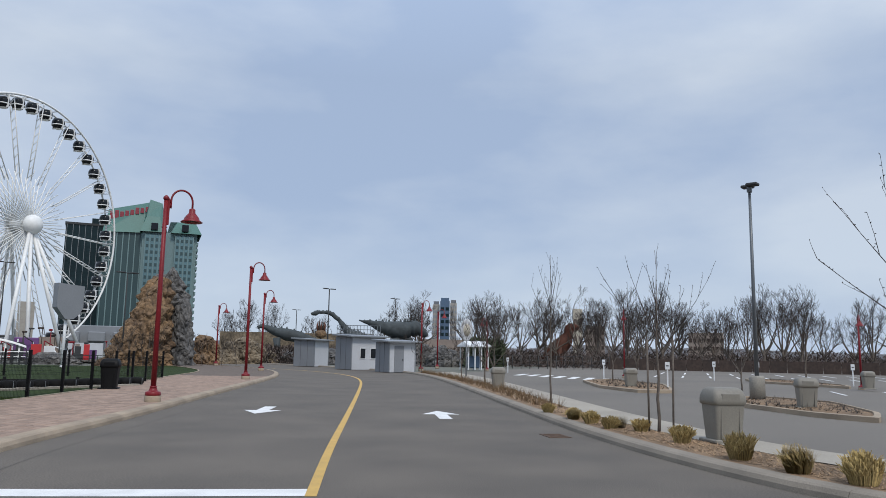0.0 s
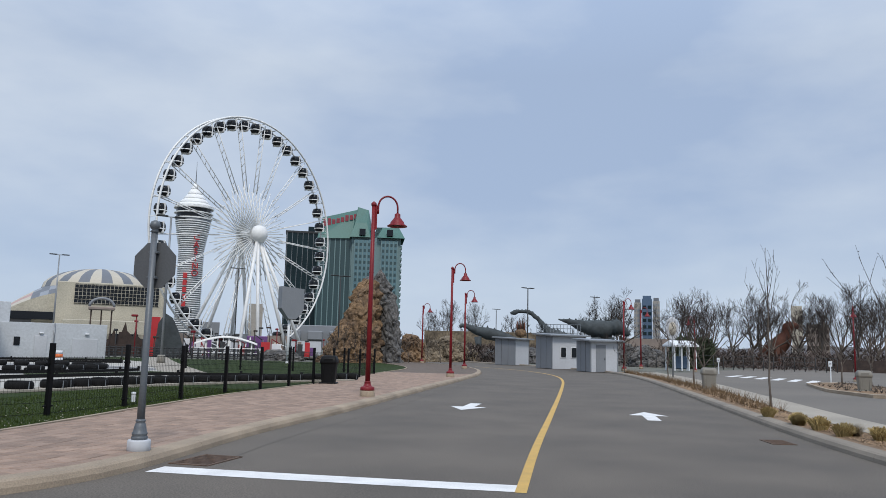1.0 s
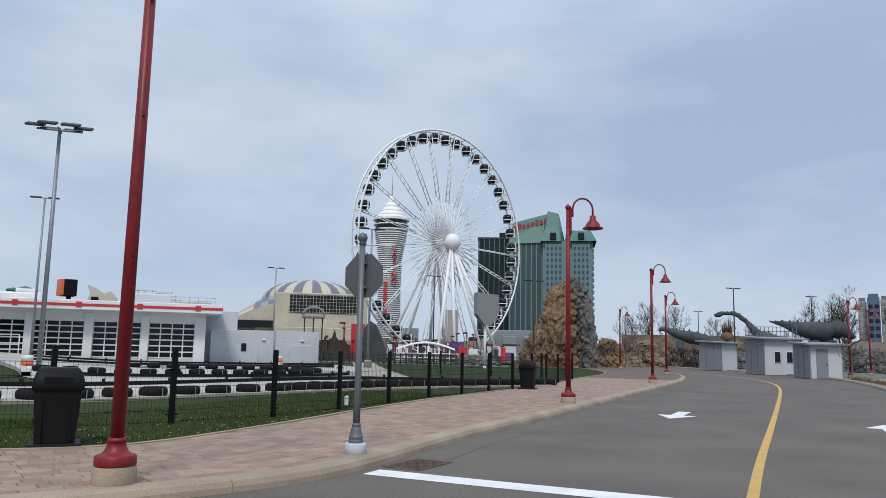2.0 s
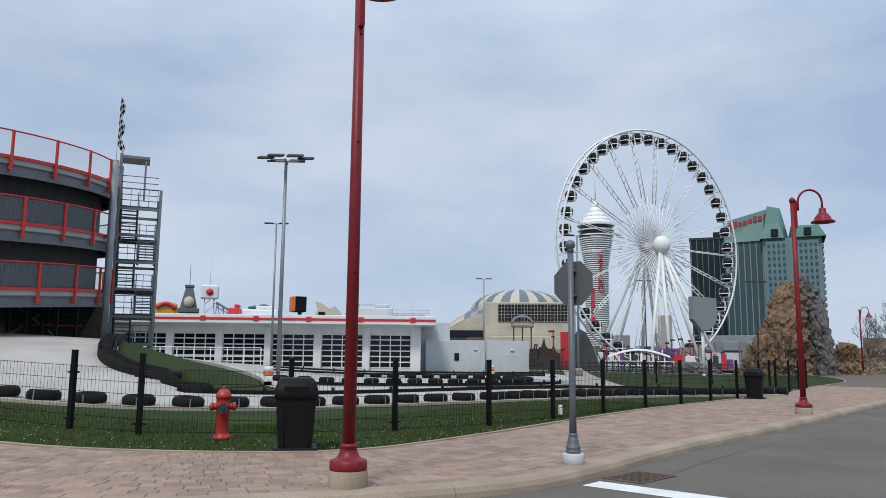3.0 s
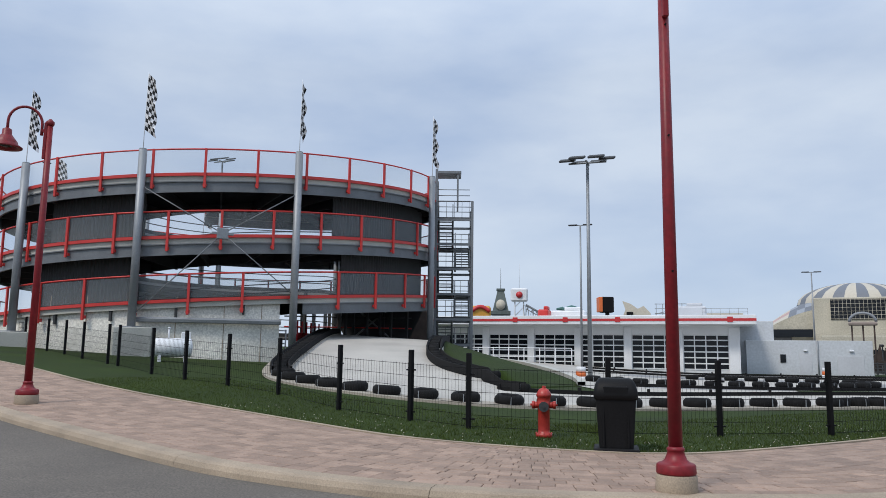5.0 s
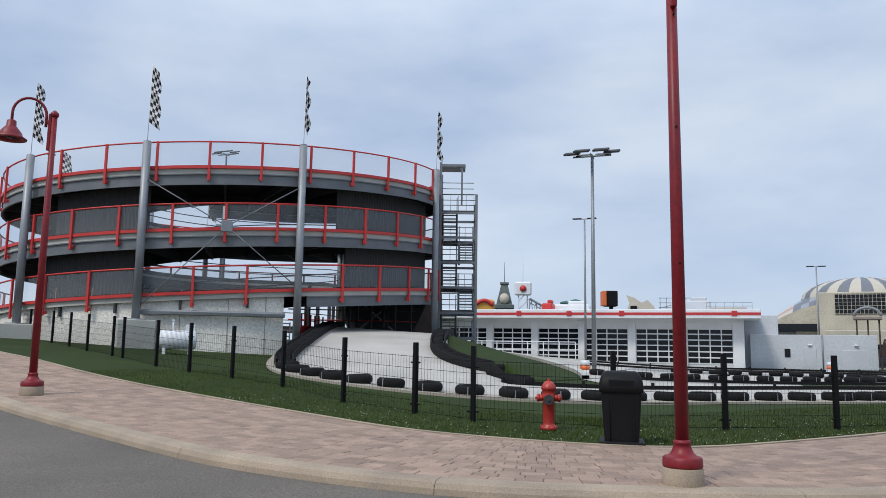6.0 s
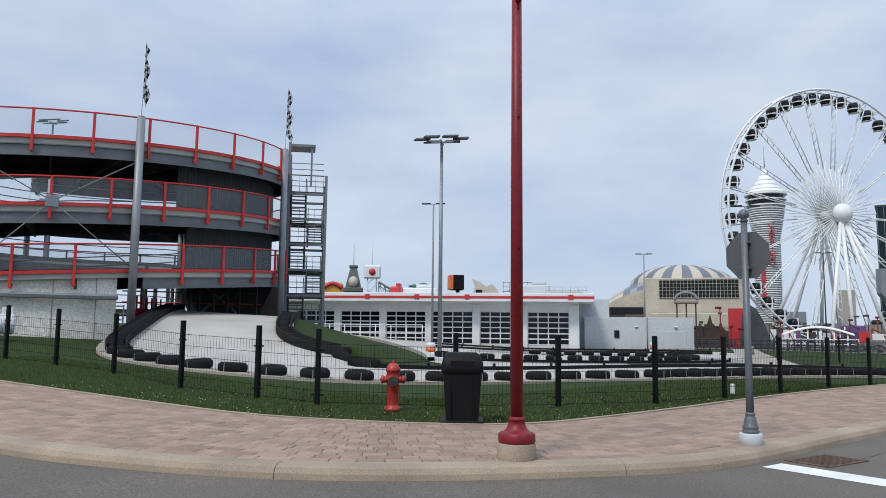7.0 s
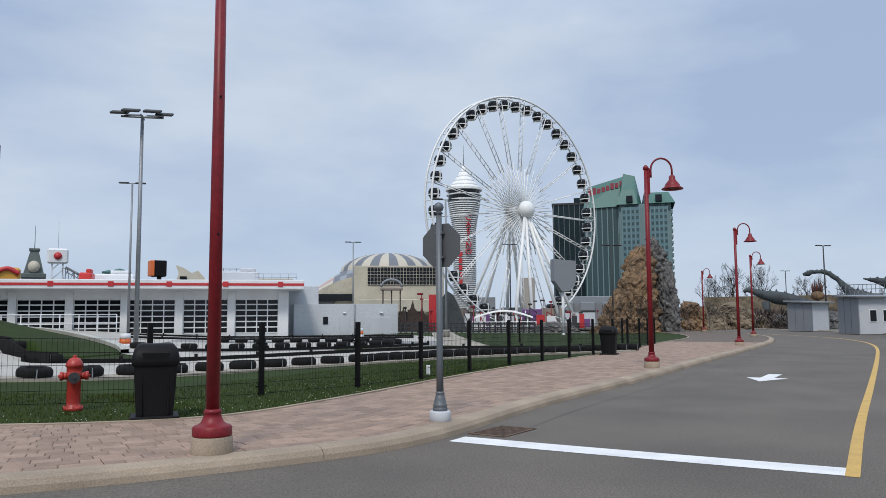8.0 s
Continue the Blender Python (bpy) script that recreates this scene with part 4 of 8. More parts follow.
for k in range(32):
    a0, a1 = 2 * math.pi * k / 32, 2 * math.pi * (k + 1) / 32
    g = Geo()
    rows = []
    for j in range(7):
        e = math.pi / 2 * j / 6
        r, z = 16.5 * math.cos(e), 18.6 + 6.6 * math.sin(e)
        rows.append([(1.0 + r * math.cos(a), 20 + r * math.sin(a), z) for a in (a0, a1)])
    g.sheet(rows, True)
    part("dome_gore", g, DOME_A if k % 2 else DOME_B, arena)
def side_roof(x, y):
    """Height of the curved side roof, which falls to the side and to the front."""
    w = min(1.0, (-6.0 - x) / 19.6)
    return 11.0 + 10.5 * (1 - w ** 1.6) - 5.0 * max(0.0, 1 - (y - 1.5) / 14) ** 1.4 * (1 - 0.6 * w)


for k in range(9):
    xa, xb = -6.0 - 19.6 * k / 9, -6.0 - 19.6 * (k + 1) / 9
    for j in range(8):
        g = Geo()
        y0, y1 = 1.5 + 4.0 * j, 1.5 + 4.0 * (j + 1)
        g.add([(xa, y0, side_roof(xa, y0)), (xb, y0, side_roof(xb, y0)), (xb, y1, side_roof(xb, y1)), (xa, y1, side_roof(xa, y1))], [(0, 1, 2, 3)])
        part("roof_panel", g, (DOME_B if (j + k) % 3 else SLATE_PALE) if k < 5 else (STRIPE_RED if j % 2 else DOME_A), arena)
g = Geo()
ring = [(-6.0 - 19.6 * k / 12, side_roof(-6.0 - 19.6 * k / 12, 1.5)) for k in range(13)]
g.prism([(-25.6, 8.0)] + [(-6.0, 8.0)] + ring, -1.9, -1.5, pose(0, 0, 0, 90, 0, 0))
part("side_gable", g, ARENA_TAN, arena)
# plain dark box for the dark underside below the striped side roof
g = Geo()
g.box((-20.8, 1.2, 8.6), (9.2, 0.7, 3.4), 0.05)
part("side_louvre", g, DARK_STEEL, arena, "plain dark band below the side roof")
for x0, x1, z in ((-24, 26, 5.0), (-8, 18, 8.5)):
    g = Geo()
    g.box(((x0 + x1) / 2, -8, z / 2), (x1 - x0, 14, z), 0.2)
    part("podium", g, ARENA_TAN, arena)
for k in range(9):
    g = Geo()
    g.box((-20 + k * 5, -15.2, 4.3), (2.4, 0.3, 1.2))
    part("podium_window", g, SKY_GLASS, arena)

# ---- rooftop town behind the garages ----
def block(name, az0, az1, d, z0, z1, mt, label, cat="building", depth=8.0):
    g = Geo()
    far_box(g, az0, az1, d, z0, z1, depth)
    return solid(name, g, mt, label, cat)


def storeys(ob, az0, az1, d, z0, z1, step, columns, material):
    """Window bands of a far building, proud of its front."""
    z = z0
    while z + step * 0.5 < z1:
        for k in range(columns):
            g = Geo()
            w = (az1 - az0) / columns
            far_box(g, az0 + w * (k + 0.16), az0 + w * (k + 0.84), d - 0.25, z, z + step * 0.5, 0.5)
            part("window", g, material, ob)
        z += step


ct = spot(-15.3, 180)
clock = thing("clock_tower", "slate-green clock tower with a pale clock face", "clock tower", pose(ct.x, ct.y, 0, 0, 0, 15) @ Matrix.Diagonal((0.86, 0.86, 0.94, 1)))
g = Geo()
g.box((0, 0, 6), (4.6, 4.6, 12.5), 0.2)
g.box((0, 0, 12.6), (5.4, 5.4, 1.0), 0.1)
g.add([(-2.2, -2.2, 13.1), (2.2, -2.2, 13.1), (2.2, 2.2, 13.1), (-2.2, 2.2, 13.1), (-0.9, -0.9, 18.2), (0.9, -0.9, 18.2), (0.9, 0.9, 18.2), (-0.9, 0.9, 18.2)],
      [(0, 1, 5, 4), (1, 2, 6, 5), (2, 3, 7, 6), (3, 0, 4, 7), (4, 5, 6, 7)])
g.box((0, 0, 18.5), (2.4, 2.4, 0.6), 0.1)
part("tower", g, SLATE, clock)
g = Geo()
g.lathe([(1.3, 0), (1.3, 0.2)], 20, m=pose(0, -2.4, 14.6, 90, 0, 0))
part("dial", g, CREAM, clock)
g = Geo()
g.tube([(0, 0, 18), (0, 0, 24)], (0.1, 0.04), 5)
part("spire", g, DARK_STEEL, clock)
sp = spot(-13.9, 175)
rs = thing("roof_sign", "round-cornered white and red sign on a lattice mast", "sign", pose(sp.x, sp.y, 0, 0, 0, 14))
g = Geo()
for x in (-1, 1):
    g.tube([(x, 0, 0), (x, 0, 15)], 0.15, 5)
for k in range(5):
    g.tube([(-1, 0, 5 + 2 * k), (1, 0, 7 + 2 * k)], 0.1, 4)
g.tube([(0, 0, 17), (0, 0, 23)], 0.06, 4)
part("mast", g, BOOTH_PALE, rs)
g = Geo()
g.box((0, -0.3, 15.8), (4.0, 0.8, 3.2), 0.5)
panel = part("panel", g, WHITE, rs)
g = Geo()
g.lathe([(0.75, 0), (0.75, 0.2)], 16, m=pose(0, -0.75, 15.8, 90, 0, 0))
part("emblem", g, RED_TRIM, panel)
coast = thing("coaster", "thin steel coaster track sloping down behind the roofs", "coaster", None)
for k, (a0, z0_, a1, z1_) in enumerate(((-13.4, 13.2, -11.2, 9.5), (-12.8, 10.5, -10.6, 8.5), (-11.2, 9.5, -9.0, 11.0))):
    g = Geo()
    g.tube([spot(a0, 170, z0_), spot(a1, 170, z1_)], 0.25, 5)
    g.tube([spot(a0, 170, z0_ - 0.9), spot(a1, 170, z1_ - 0.9)], 0.12, 4)
    for j in range(5):
        w = j / 4
        g.tube([spot(a0 + (a1 - a0) * w, 170, z0_ + (z1_ - z0_) * w), spot(a0 + (a1 - a0) * w, 170, 0)], 0.1, 4)
    part("track_run", g, POST_GREY, coast)
yp = spot(-16.8, 128)
ys = thing("yellow_sign", "yellow rounded restaurant sign with red swirl", "sign", pose(yp.x, yp.y, 0, 0, 0, 17))
g = Geo()
g.box((0, 0, 8.9), (3.4, 0.8, 2.4), 0.4)
part("panel", g, YELLOW, ys)
g = Geo()
pts = [(-1.5 + 0.3 * k, -0.5, 9.2 + 0.7 * math.sin(k * 0.33)) for k in range(11)]
g.tube(pts, 0.35, 6)
part("swirl", g, RED_TRIM, ys)
g = Geo()
for x in (-1.5, 1.5):
    g.tube([(x, 0, 0), (x, 0, 8)], 0.15, 6)
part("stand", g, DARK_STEEL, ys)
yp = spot(-7.8, 110)
bb = thing("billboard", "dark box billboard with orange face", "billboard", pose(yp.x, yp.y, 0, 0, 0, 20))
g = Geo()
g.box((0.7, 0, 9.1), (1.7, 2.0, 2.2), 0.1)
part("box", g, BLACK, bb)
g = Geo()
g.box((-0.35, -0.3, 9.1), (0.5, 1.9, 2.1), 0.05)
part("face", g, ORANGE, bb)
g = Geo()
g.tube([(0.8, 0, 0), (0.8, 0, 8.3)], 0.3, 8)
part("pole", g, DARK_STEEL, bb)
q = spot(-5.3, 110)
wreck = thing("wrecked_roof", "pale crumpled ride roof with a long fin", "ride", pose(q.x, q.y, 0, 0, 0, 5))
g = Geo()
g.prism([(-2.0, 7.0), (2.1, 7.0), (1.9, 7.9), (1.0, 8.9), (0.2, 8.5), (-0.8, 9.2), (-1.9, 9.6), (-1.5, 8.4)], -0.8, 0.8, pose(0, 0, 0, 90, 0, 0))
part("roof", g, CREAM, wreck)
# solid black box painted as a dark hollow; the roof has no hole
g = Geo()
g.box((-0.9, -0.9, 7.6), (0.9, 0.2, 0.9), 0.03)
part("opening", g, BLACK, wreck)
for x in (-1.6, 1.6):
    g = Geo()
    g.tube([(x, 0, 0), (x, 0, 7.2)], 0.2, 6)
    part("leg", g, BOOTH_PALE, wreck)
lat = thing("roof_lattice", "thin grey lattice gantry behind the garages", "gantry")
for k in range(7):
    g = Geo()
    a0 = -3.9 + 0.45 * k
    g.tube([spot(a0, 100, 0), spot(a0, 100, 8.6 - 0.15 * (k % 2))], 0.05, 4)
    part("upright", g, STEEL, lat)
for z0_, z1_ in ((7.3, 7.3), (7.9, 7.9), (8.5, 8.5), (7.2, 8.5)):
    g = Geo()
    g.tube([spot(-4.0, 100, z0_), spot(-1.1, 100, z1_)], 0.05, 4)
    part("chord", g, STEEL, lat)
q = spot(-10.0, 112)
fig = thing("roof_sculpture", "teal lumpy ride sculpture with a raised arm", "sculpture", pose(q.x, q.y, 0, 0, 0, 10))
g = Geo()
g.lathe([(1.4, 0), (1.3, 7.0), (1.5, 7.6), (1.0, 8.5), (0.7, 9.0), (0.0, 9.2)], 12)
part("body", g, TEAL_ROOF, fig)
g = Geo()
g.tube([(-0.6, 0, 8.0), (-1.4, 0, 8.7), (-2.2, 0, 8.6)], (0.4, 0.3, 0.15), 7)
part("arm", g, TEAL_ROOF, fig)
for k in range(9):
    a0 = -13.6 + 0.34 * k
    g = Geo()
    z = 12.8 - 0.38 * k
    g.tube([spot(a0, 166, z), spot(a0 + 0.34, 166, z - 0.38), spot(a0 + 0.1, 166, z - 2.6), spot(a0, 166, z)], 0.1, 4)
    part("truss", g, POST_GREY, coast)
block("shop_row", -20, -16.2, 130, 0, 7.0, TOWN, "brown shop row behind the garages")
block("ride_house", -11.2, -9.4, 120, 0, 8.3, TEAL_ROOF, "teal ride building behind the garages")
block("ride_house", -14.8, -11.5, 140, 0, 7.6, WHITE, "white ride building behind the garages")
block("kiosk", -13.0, -12.3, 100, 0, 7.0, BRIGHT_RED, "plain red fairground ride kiosk")
block("low_hall", -2.6, 2.0, 150, 0, 10.2, CREAM, "pale low hall with rooftop plant")
block("kiosk", 12.16, 13.2, 95, 0, 5.0, RED_TRIM, "red ride kiosk with white trim")
block("shed", 9.9, 12.0, 92, 0, 1.7, DARK_WOOD, "dark brown ride shed", depth=5)
for k, (a0, h, w) in enumerate(((10.25, 3.5, 0.75), (10.95, 4.3, 0.95), (11.65, 3.6, 0.8))):
    q = spot(a0, 95)
    g = Geo()
    g.prism([(-w, 0), (w, 0), (w * 0.9, h * 0.6), (w * 0.25, h * 0.75), (0, h), (-w * 0.4, h * 0.7), (-w, h * 0.62)], -1.2, 1.2, pose(0, 0, 0, 90, 0, 0))
    solid("ride_gable", g, DARK_WOOD, "dark brown jagged gable of a ride", "gable", "ride gables", m=pose(q.x, q.y, 0, 0, 0, -11))
for a0, a1, z1, mt in ((12.9, 13.6, 2.4, TOWN), (15.2, 15.7, 2.0, PURPLE), (16.3, 16.9, 2.6, BOOTH_PALE), (17.6, 18.1, 2.3, WHITE), (19.4, 20.3, 2.6, PURPLE), (20.9, 21.6, 2.2, CREAM), (22.4, 24.6, 2.6, BOOTH_PALE)):
    block("ride_booth", a0, a1, 150, 0, z1 + 0.6, mt, "small fairground booth below the wheel", "booth", 4)
fair = random.Random(31)
for k in range(34):
    q = spot(fair.uniform(10.2, 25.5), fair.uniform(88, 135))
    h = fair.uniform(2.2, 5.0)
    g = Geo()
    g.tube([(0, 0, 0), (0, 0, h)], 0.06, 5)
    g.box((0.2, 0, h), (0.7, 0.3, 0.25), 0.05)
    solid("fair_post", g, (DARK_STEEL, LAMP_RED, DARK_WOOD)[k % 3], "thin dark fairground lamp post", "post", "fairground posts", m=pose(q.x, q.y, 0, 0, 0, fair.uniform(0, 360)))
wf_ = thing("ride_fence", "dark railing round the fairground rides", "fence")
for k in range(30):
    a0 = 9.8 + k * 0.52
    g = Geo()
    g.tube([spot(a0, 86, 0), spot(a0, 86, 1.25)], 0.05, 4)
    g.tube([spot(a0, 86, 1.2), spot(a0 + 0.52, 86, 1.2)], 0.05, 4)
    g.tube([spot(a0, 86, 0.65), spot(a0 + 0.52, 86, 0.65)], 0.05, 4)
    part("rail_bay", g, DARK_STEEL, wf_)
for k in range(46):
    a0 = 10 + fair.uniform(0, 15.0)
    w_ = fair.uniform(0.25, 0.7)
    block("stall", a0, a0 + w_, fair.uniform(96, 125), 0, fair.uniform(1.2, 2.8), (DARK_WOOD, TOWN, WHITE, RED_TRIM, DINO, PURPLE, BOOTH_PALE, DARK_STEEL)[k % 8], "low fairground stall by the wheel", "stall", 2.0)
block("far_block", 19.2, 20.2, 330, 0, 20.5, TOWN_GREY, "distant pale apartment block", "building", 14)
rail_fence = thing("rail_fence", "dark two-rail fence round the fairground", "fence")
FAIR_EDGE = [spot(9.2 + 0.42 * k, 82 - 0.35 * k) for k in range(27)]
for p in FAIR_EDGE:
    g = Geo()
    g.box((p.x, p.y, 0.75), (0.14, 0.14, 1.5), 0.02)
    part("fence_post", g, DARK_STEEL, rail_fence)
for a_, b_ in zip(FAIR_EDGE, FAIR_EDGE[1:]):
    for z in (0.55, 0.95, 1.38):
        g = Geo()
        g.tube([(a_.x, a_.y, z), (b_.x, b_.y, z)], 0.05, 5)
        part("fence_rail", g, DARK_STEEL, rail_fence)
canopy = thing("boarding_canopy", "white arched canopy over the wheel's boarding deck", "canopy")
ARCH = [(15.6 + 0.4 * k, 1.9 + 0.8 * math.sin(math.pi * k / 11)) for k in range(12)]
g = Geo()
rows = []
for az_, z in ARCH:
    p, q = spot(az_, 90), spot(az_, 94)
    rows.append([(p.x, p.y, z), (p.x, p.y, z + 0.22), (q.x, q.y, z + 0.22), (q.x, q.y, z), (p.x, p.y, z)])
g.sheet(rows, True)
part("roof", g, WHEEL_WHITE, canopy, "white curved roof band")
for az_, z in ARCH[::2]:
    for d_ in (90.3, 93.7):
        p = spot(az_, d_)
        g = Geo()
        g.tube([(p.x, p.y, 0), (p.x, p.y, z + 0.1)], 0.09, 6)
        part("post", g, WHEEL_WHITE, canopy)
for z in (1.0, 1.5):
    g = Geo()
    g.tube([tuple(spot(az_, 89.6, z)) for az_, _ in ARCH], 0.05, 5)
    part("deck_rail", g, WHEEL_WHITE, canopy)
block("far_block", 16.0, 17.2, 340, 0, 12.5, BOOTH_GREY, "distant grey apartment block", "building", 14)
for a0, a1, z1, mt in ((13.3, 15.0, 3.6, TOWN), (15.1, 17.4, 3.0, DARK_WOOD), (17.6, 19.3, 3.8, BOOTH_GREY), (20.6, 22.2, 3.6, TOWN)):
    block("market_hall", a0, a1, 165, 0, z1 + 0.8, mt, "low dull fairground hall behind the wheel", "hall", 6)
pa = spot(19.95, 118)
pav = thing("ride_pavilion", "purple ride pavilion with pale arched canopy", "pavilion", pose(pa.x, pa.y, 0, 0, 0, -20))
g = Geo()
g.box((0, 0, 1.7), (3.0, 3.0, 3.4), 0.1)
part("body", g, PURPLE, pav)
g = Geo()
g.sheet([[(-5 + 0.8 * k, y, 3.2 - 0.075 * (k - 5) ** 2) for k in range(12)] for y in (-2.2, -2.0)])
part("canopy", g, WHITE, pav)
for k in range(6):
    g = Geo()
    x = -4.6 + 1.8 * k
    g.tube([(x, -2.1, 0), (x, -2.1, 3.2 - 0.075 * (x / 0.8 + 1.2) ** 2)], 0.09, 5)
    part("post", g, WHITE, pav)
for k in range(14):
    a0 = 14.2 + 0.62 * k
    h = (2.2, 3.4, 1.6, 2.8)[k % 4]
    fr = thing("fairground_ride", "braced thin steel fairground ride below the wheel", "ride", None, "small rides")
    d0 = 100 + (k * 7) % 19
    for b0, z0_, b1, z1_ in ((a0, 0, a0, h), (a0 + 0.55, 0, a0 + 0.55, h * 0.8), (a0, h, a0 + 0.55, h * 0.8), (a0, 0.2, a0 + 0.55, h * 0.7), (a0 + 0.55, 0.2, a0, h * 0.8)):
        g = Geo()
        g.tube([spot(b0, d0, z0_), spot(b1, d0, z1_)], 0.07, 5)
        part("strut", g, (WHITE, DARK_STEEL, BOOTH_PALE, LAMP_RED)[k % 4], fr)
# arched ride sculpture over the annex roof
sc = spot(9.35, 88)
sculpt = thing("arch_sculpture", "grey arched ride top on a brown stand", "ride", pose(sc.x, sc.y, 0, 0, 0, -9))
g = Geo()
g.tube([(1.2 * math.cos(math.pi * t / 10), 0, 5.6 + 0.9 * math.sin(math.pi * t / 10)) for t in range(11)], 0.14, 6)
part("arch", g, BOOTH_GREY, sculpt)
g = Geo()
g.box((0, 0, 5.4), (2.6, 1.0, 0.35), 0.08)
part("platform", g, TOWN, sculpt)
for x in (-1.0, 0.0, 1.0):
    g = Geo()
    g.tube([(x, 0, 0), (x, 0, 5.3)], 0.08, 6)
    part("leg", g, DARK_WOOD, sculpt)
# jagged blue-grey fin sculpture
fp = spot(13.9, 92)
g = Geo()
g.prism([(-1.6, 0), (1.9, 0), (1.5, 1.6), (0.9, 3.4), (0.2, 4.8), (-0.6, 5.3), (-1.3, 4.2), (-1.5, 2)], -0.7, 0.7, pose(0, 0, 0, 90, 0, 0))
solid("rock_fin", g, DINO, "blue-grey rock fin sculpture", "sculpture", m=pose(fp.x, fp.y, 0, 0, 0, -14))
# ---- artificial rock ----
def rock(p, w, d, h, seed, mt, label, taper=0.35, lean=0.0, steps=2.2):
    """A craggy mound: blocks and ledges of uneven size, nearly upright faces."""
    g = Geo()
    nu, nv = 88, 64
    off = Vector((seed * 3.7, seed * 1.3, 0))
    rows = []
    for j in range(nv + 1):
        v = j / nv
        row = []
        for i in range(nu + 1):
            a = 2 * math.pi * (i % nu) / nu
            ca, sa = math.cos(a), math.sin(a)
            r = 1 - taper * v - 0.12 * max(0, v - 0.85) / 0.15
            q = Vector((ca * w * r + lean * v, sa * d * r, v * h))
            v1 = noise.voronoi(Vector((q.x * 0.8, q.y * 0.8, q.z * 0.55)) + off)[0]
            v2 = noise.voronoi(Vector((q.x * 2.3, q.y * 2.3, q.z * 1.7)) + off)[0]
            big = 0.44 * (v1[1] - v1[0]) - 0.13
            mid_ = 0.3 * (v2[1] - v2[0]) - 0.09
            soft = 0.07 * noise.fractal(q * 1.5 + off, 1.0, 2.1, 4)
            ledge = 0.03 * math.sin(q.z * steps + 4 * noise.noise(q * 0.4 + off))
            k = 1 + big + mid_ + soft + ledge
            z = q.z * (1 + 0.12 * noise.noise(Vector((ca * 1.4, sa * 1.4, seed)))) + 0.25 * noise.noise(q * 1.1 + off) * (v > 0)
            row.append((lean * v + (q.x - lean * v) * k, q.y * k, z))
        rows.append(row)
    g.sheet(rows, False)
    top = rows[-1]
    c = sum((Vector(t) for t in top[:-1]), Vector()) / nu
    g.add(top[:-1] + [tuple(c + Vector((0, 0, 0.25)))], [(i, (i + 1) % nu, nu) for i in range(nu)])
    return solid(name="rock_mound", geo=g, material=mt, label=label, category="rock", m=pose(p.x, p.y, 0, 0, 0, -28))


rock(spot(29.0, 75), 2.35, 2.4, 8.7, 3, ROCK, "tall grey artificial rock peak", 0.3, -0.5)
rock(spot(29.9, 73.5), 1.15, 1.6, 6.2, 17, ROCK, "dark grey artificial rock buttress", 0.3, -0.3)
rock(spot(27.5, 73.5), 2.5, 2.2, 8.2, 5, ROCK_OCHRE, "craggy brown artificial rock shoulder", 0.45, 0.6)
rock(spot(26.7, 72), 2.9, 2.3, 6.4, 9, ROCK_OCHRE, "ochre artificial rock slope", 0.62, 1.1)
rock(spot(25.7, 71), 1.9, 1.9, 3.7, 11, ROCK_OCHRE, "low ochre artificial rock", 0.55, 0.8)
rock(spot(31.4, 82), 1.7, 2.4, 2.8, 14, ROCK_OCHRE, "low ochre artificial rock", 0.4)
for k, (a_, d_, w_, h_) in enumerate(((33.0, 92, 1.6, 2.4), (34.0, 94, 2.2, 3.0), (35.0, 97, 1.8, 2.2), (36.0, 96, 1.2, 1.4), (32.4, 90, 1.0, 1.3))):
    rock(spot(a_, d_), w_, w_, h_, 21 + k, CREAM_ROCK, "pale tumbled artificial rock", 0.5)
rock(spot(21.6, 82), 3.0, 1.6, 1.3, 31, ROCK, "low grey artificial boulders", 0.4)

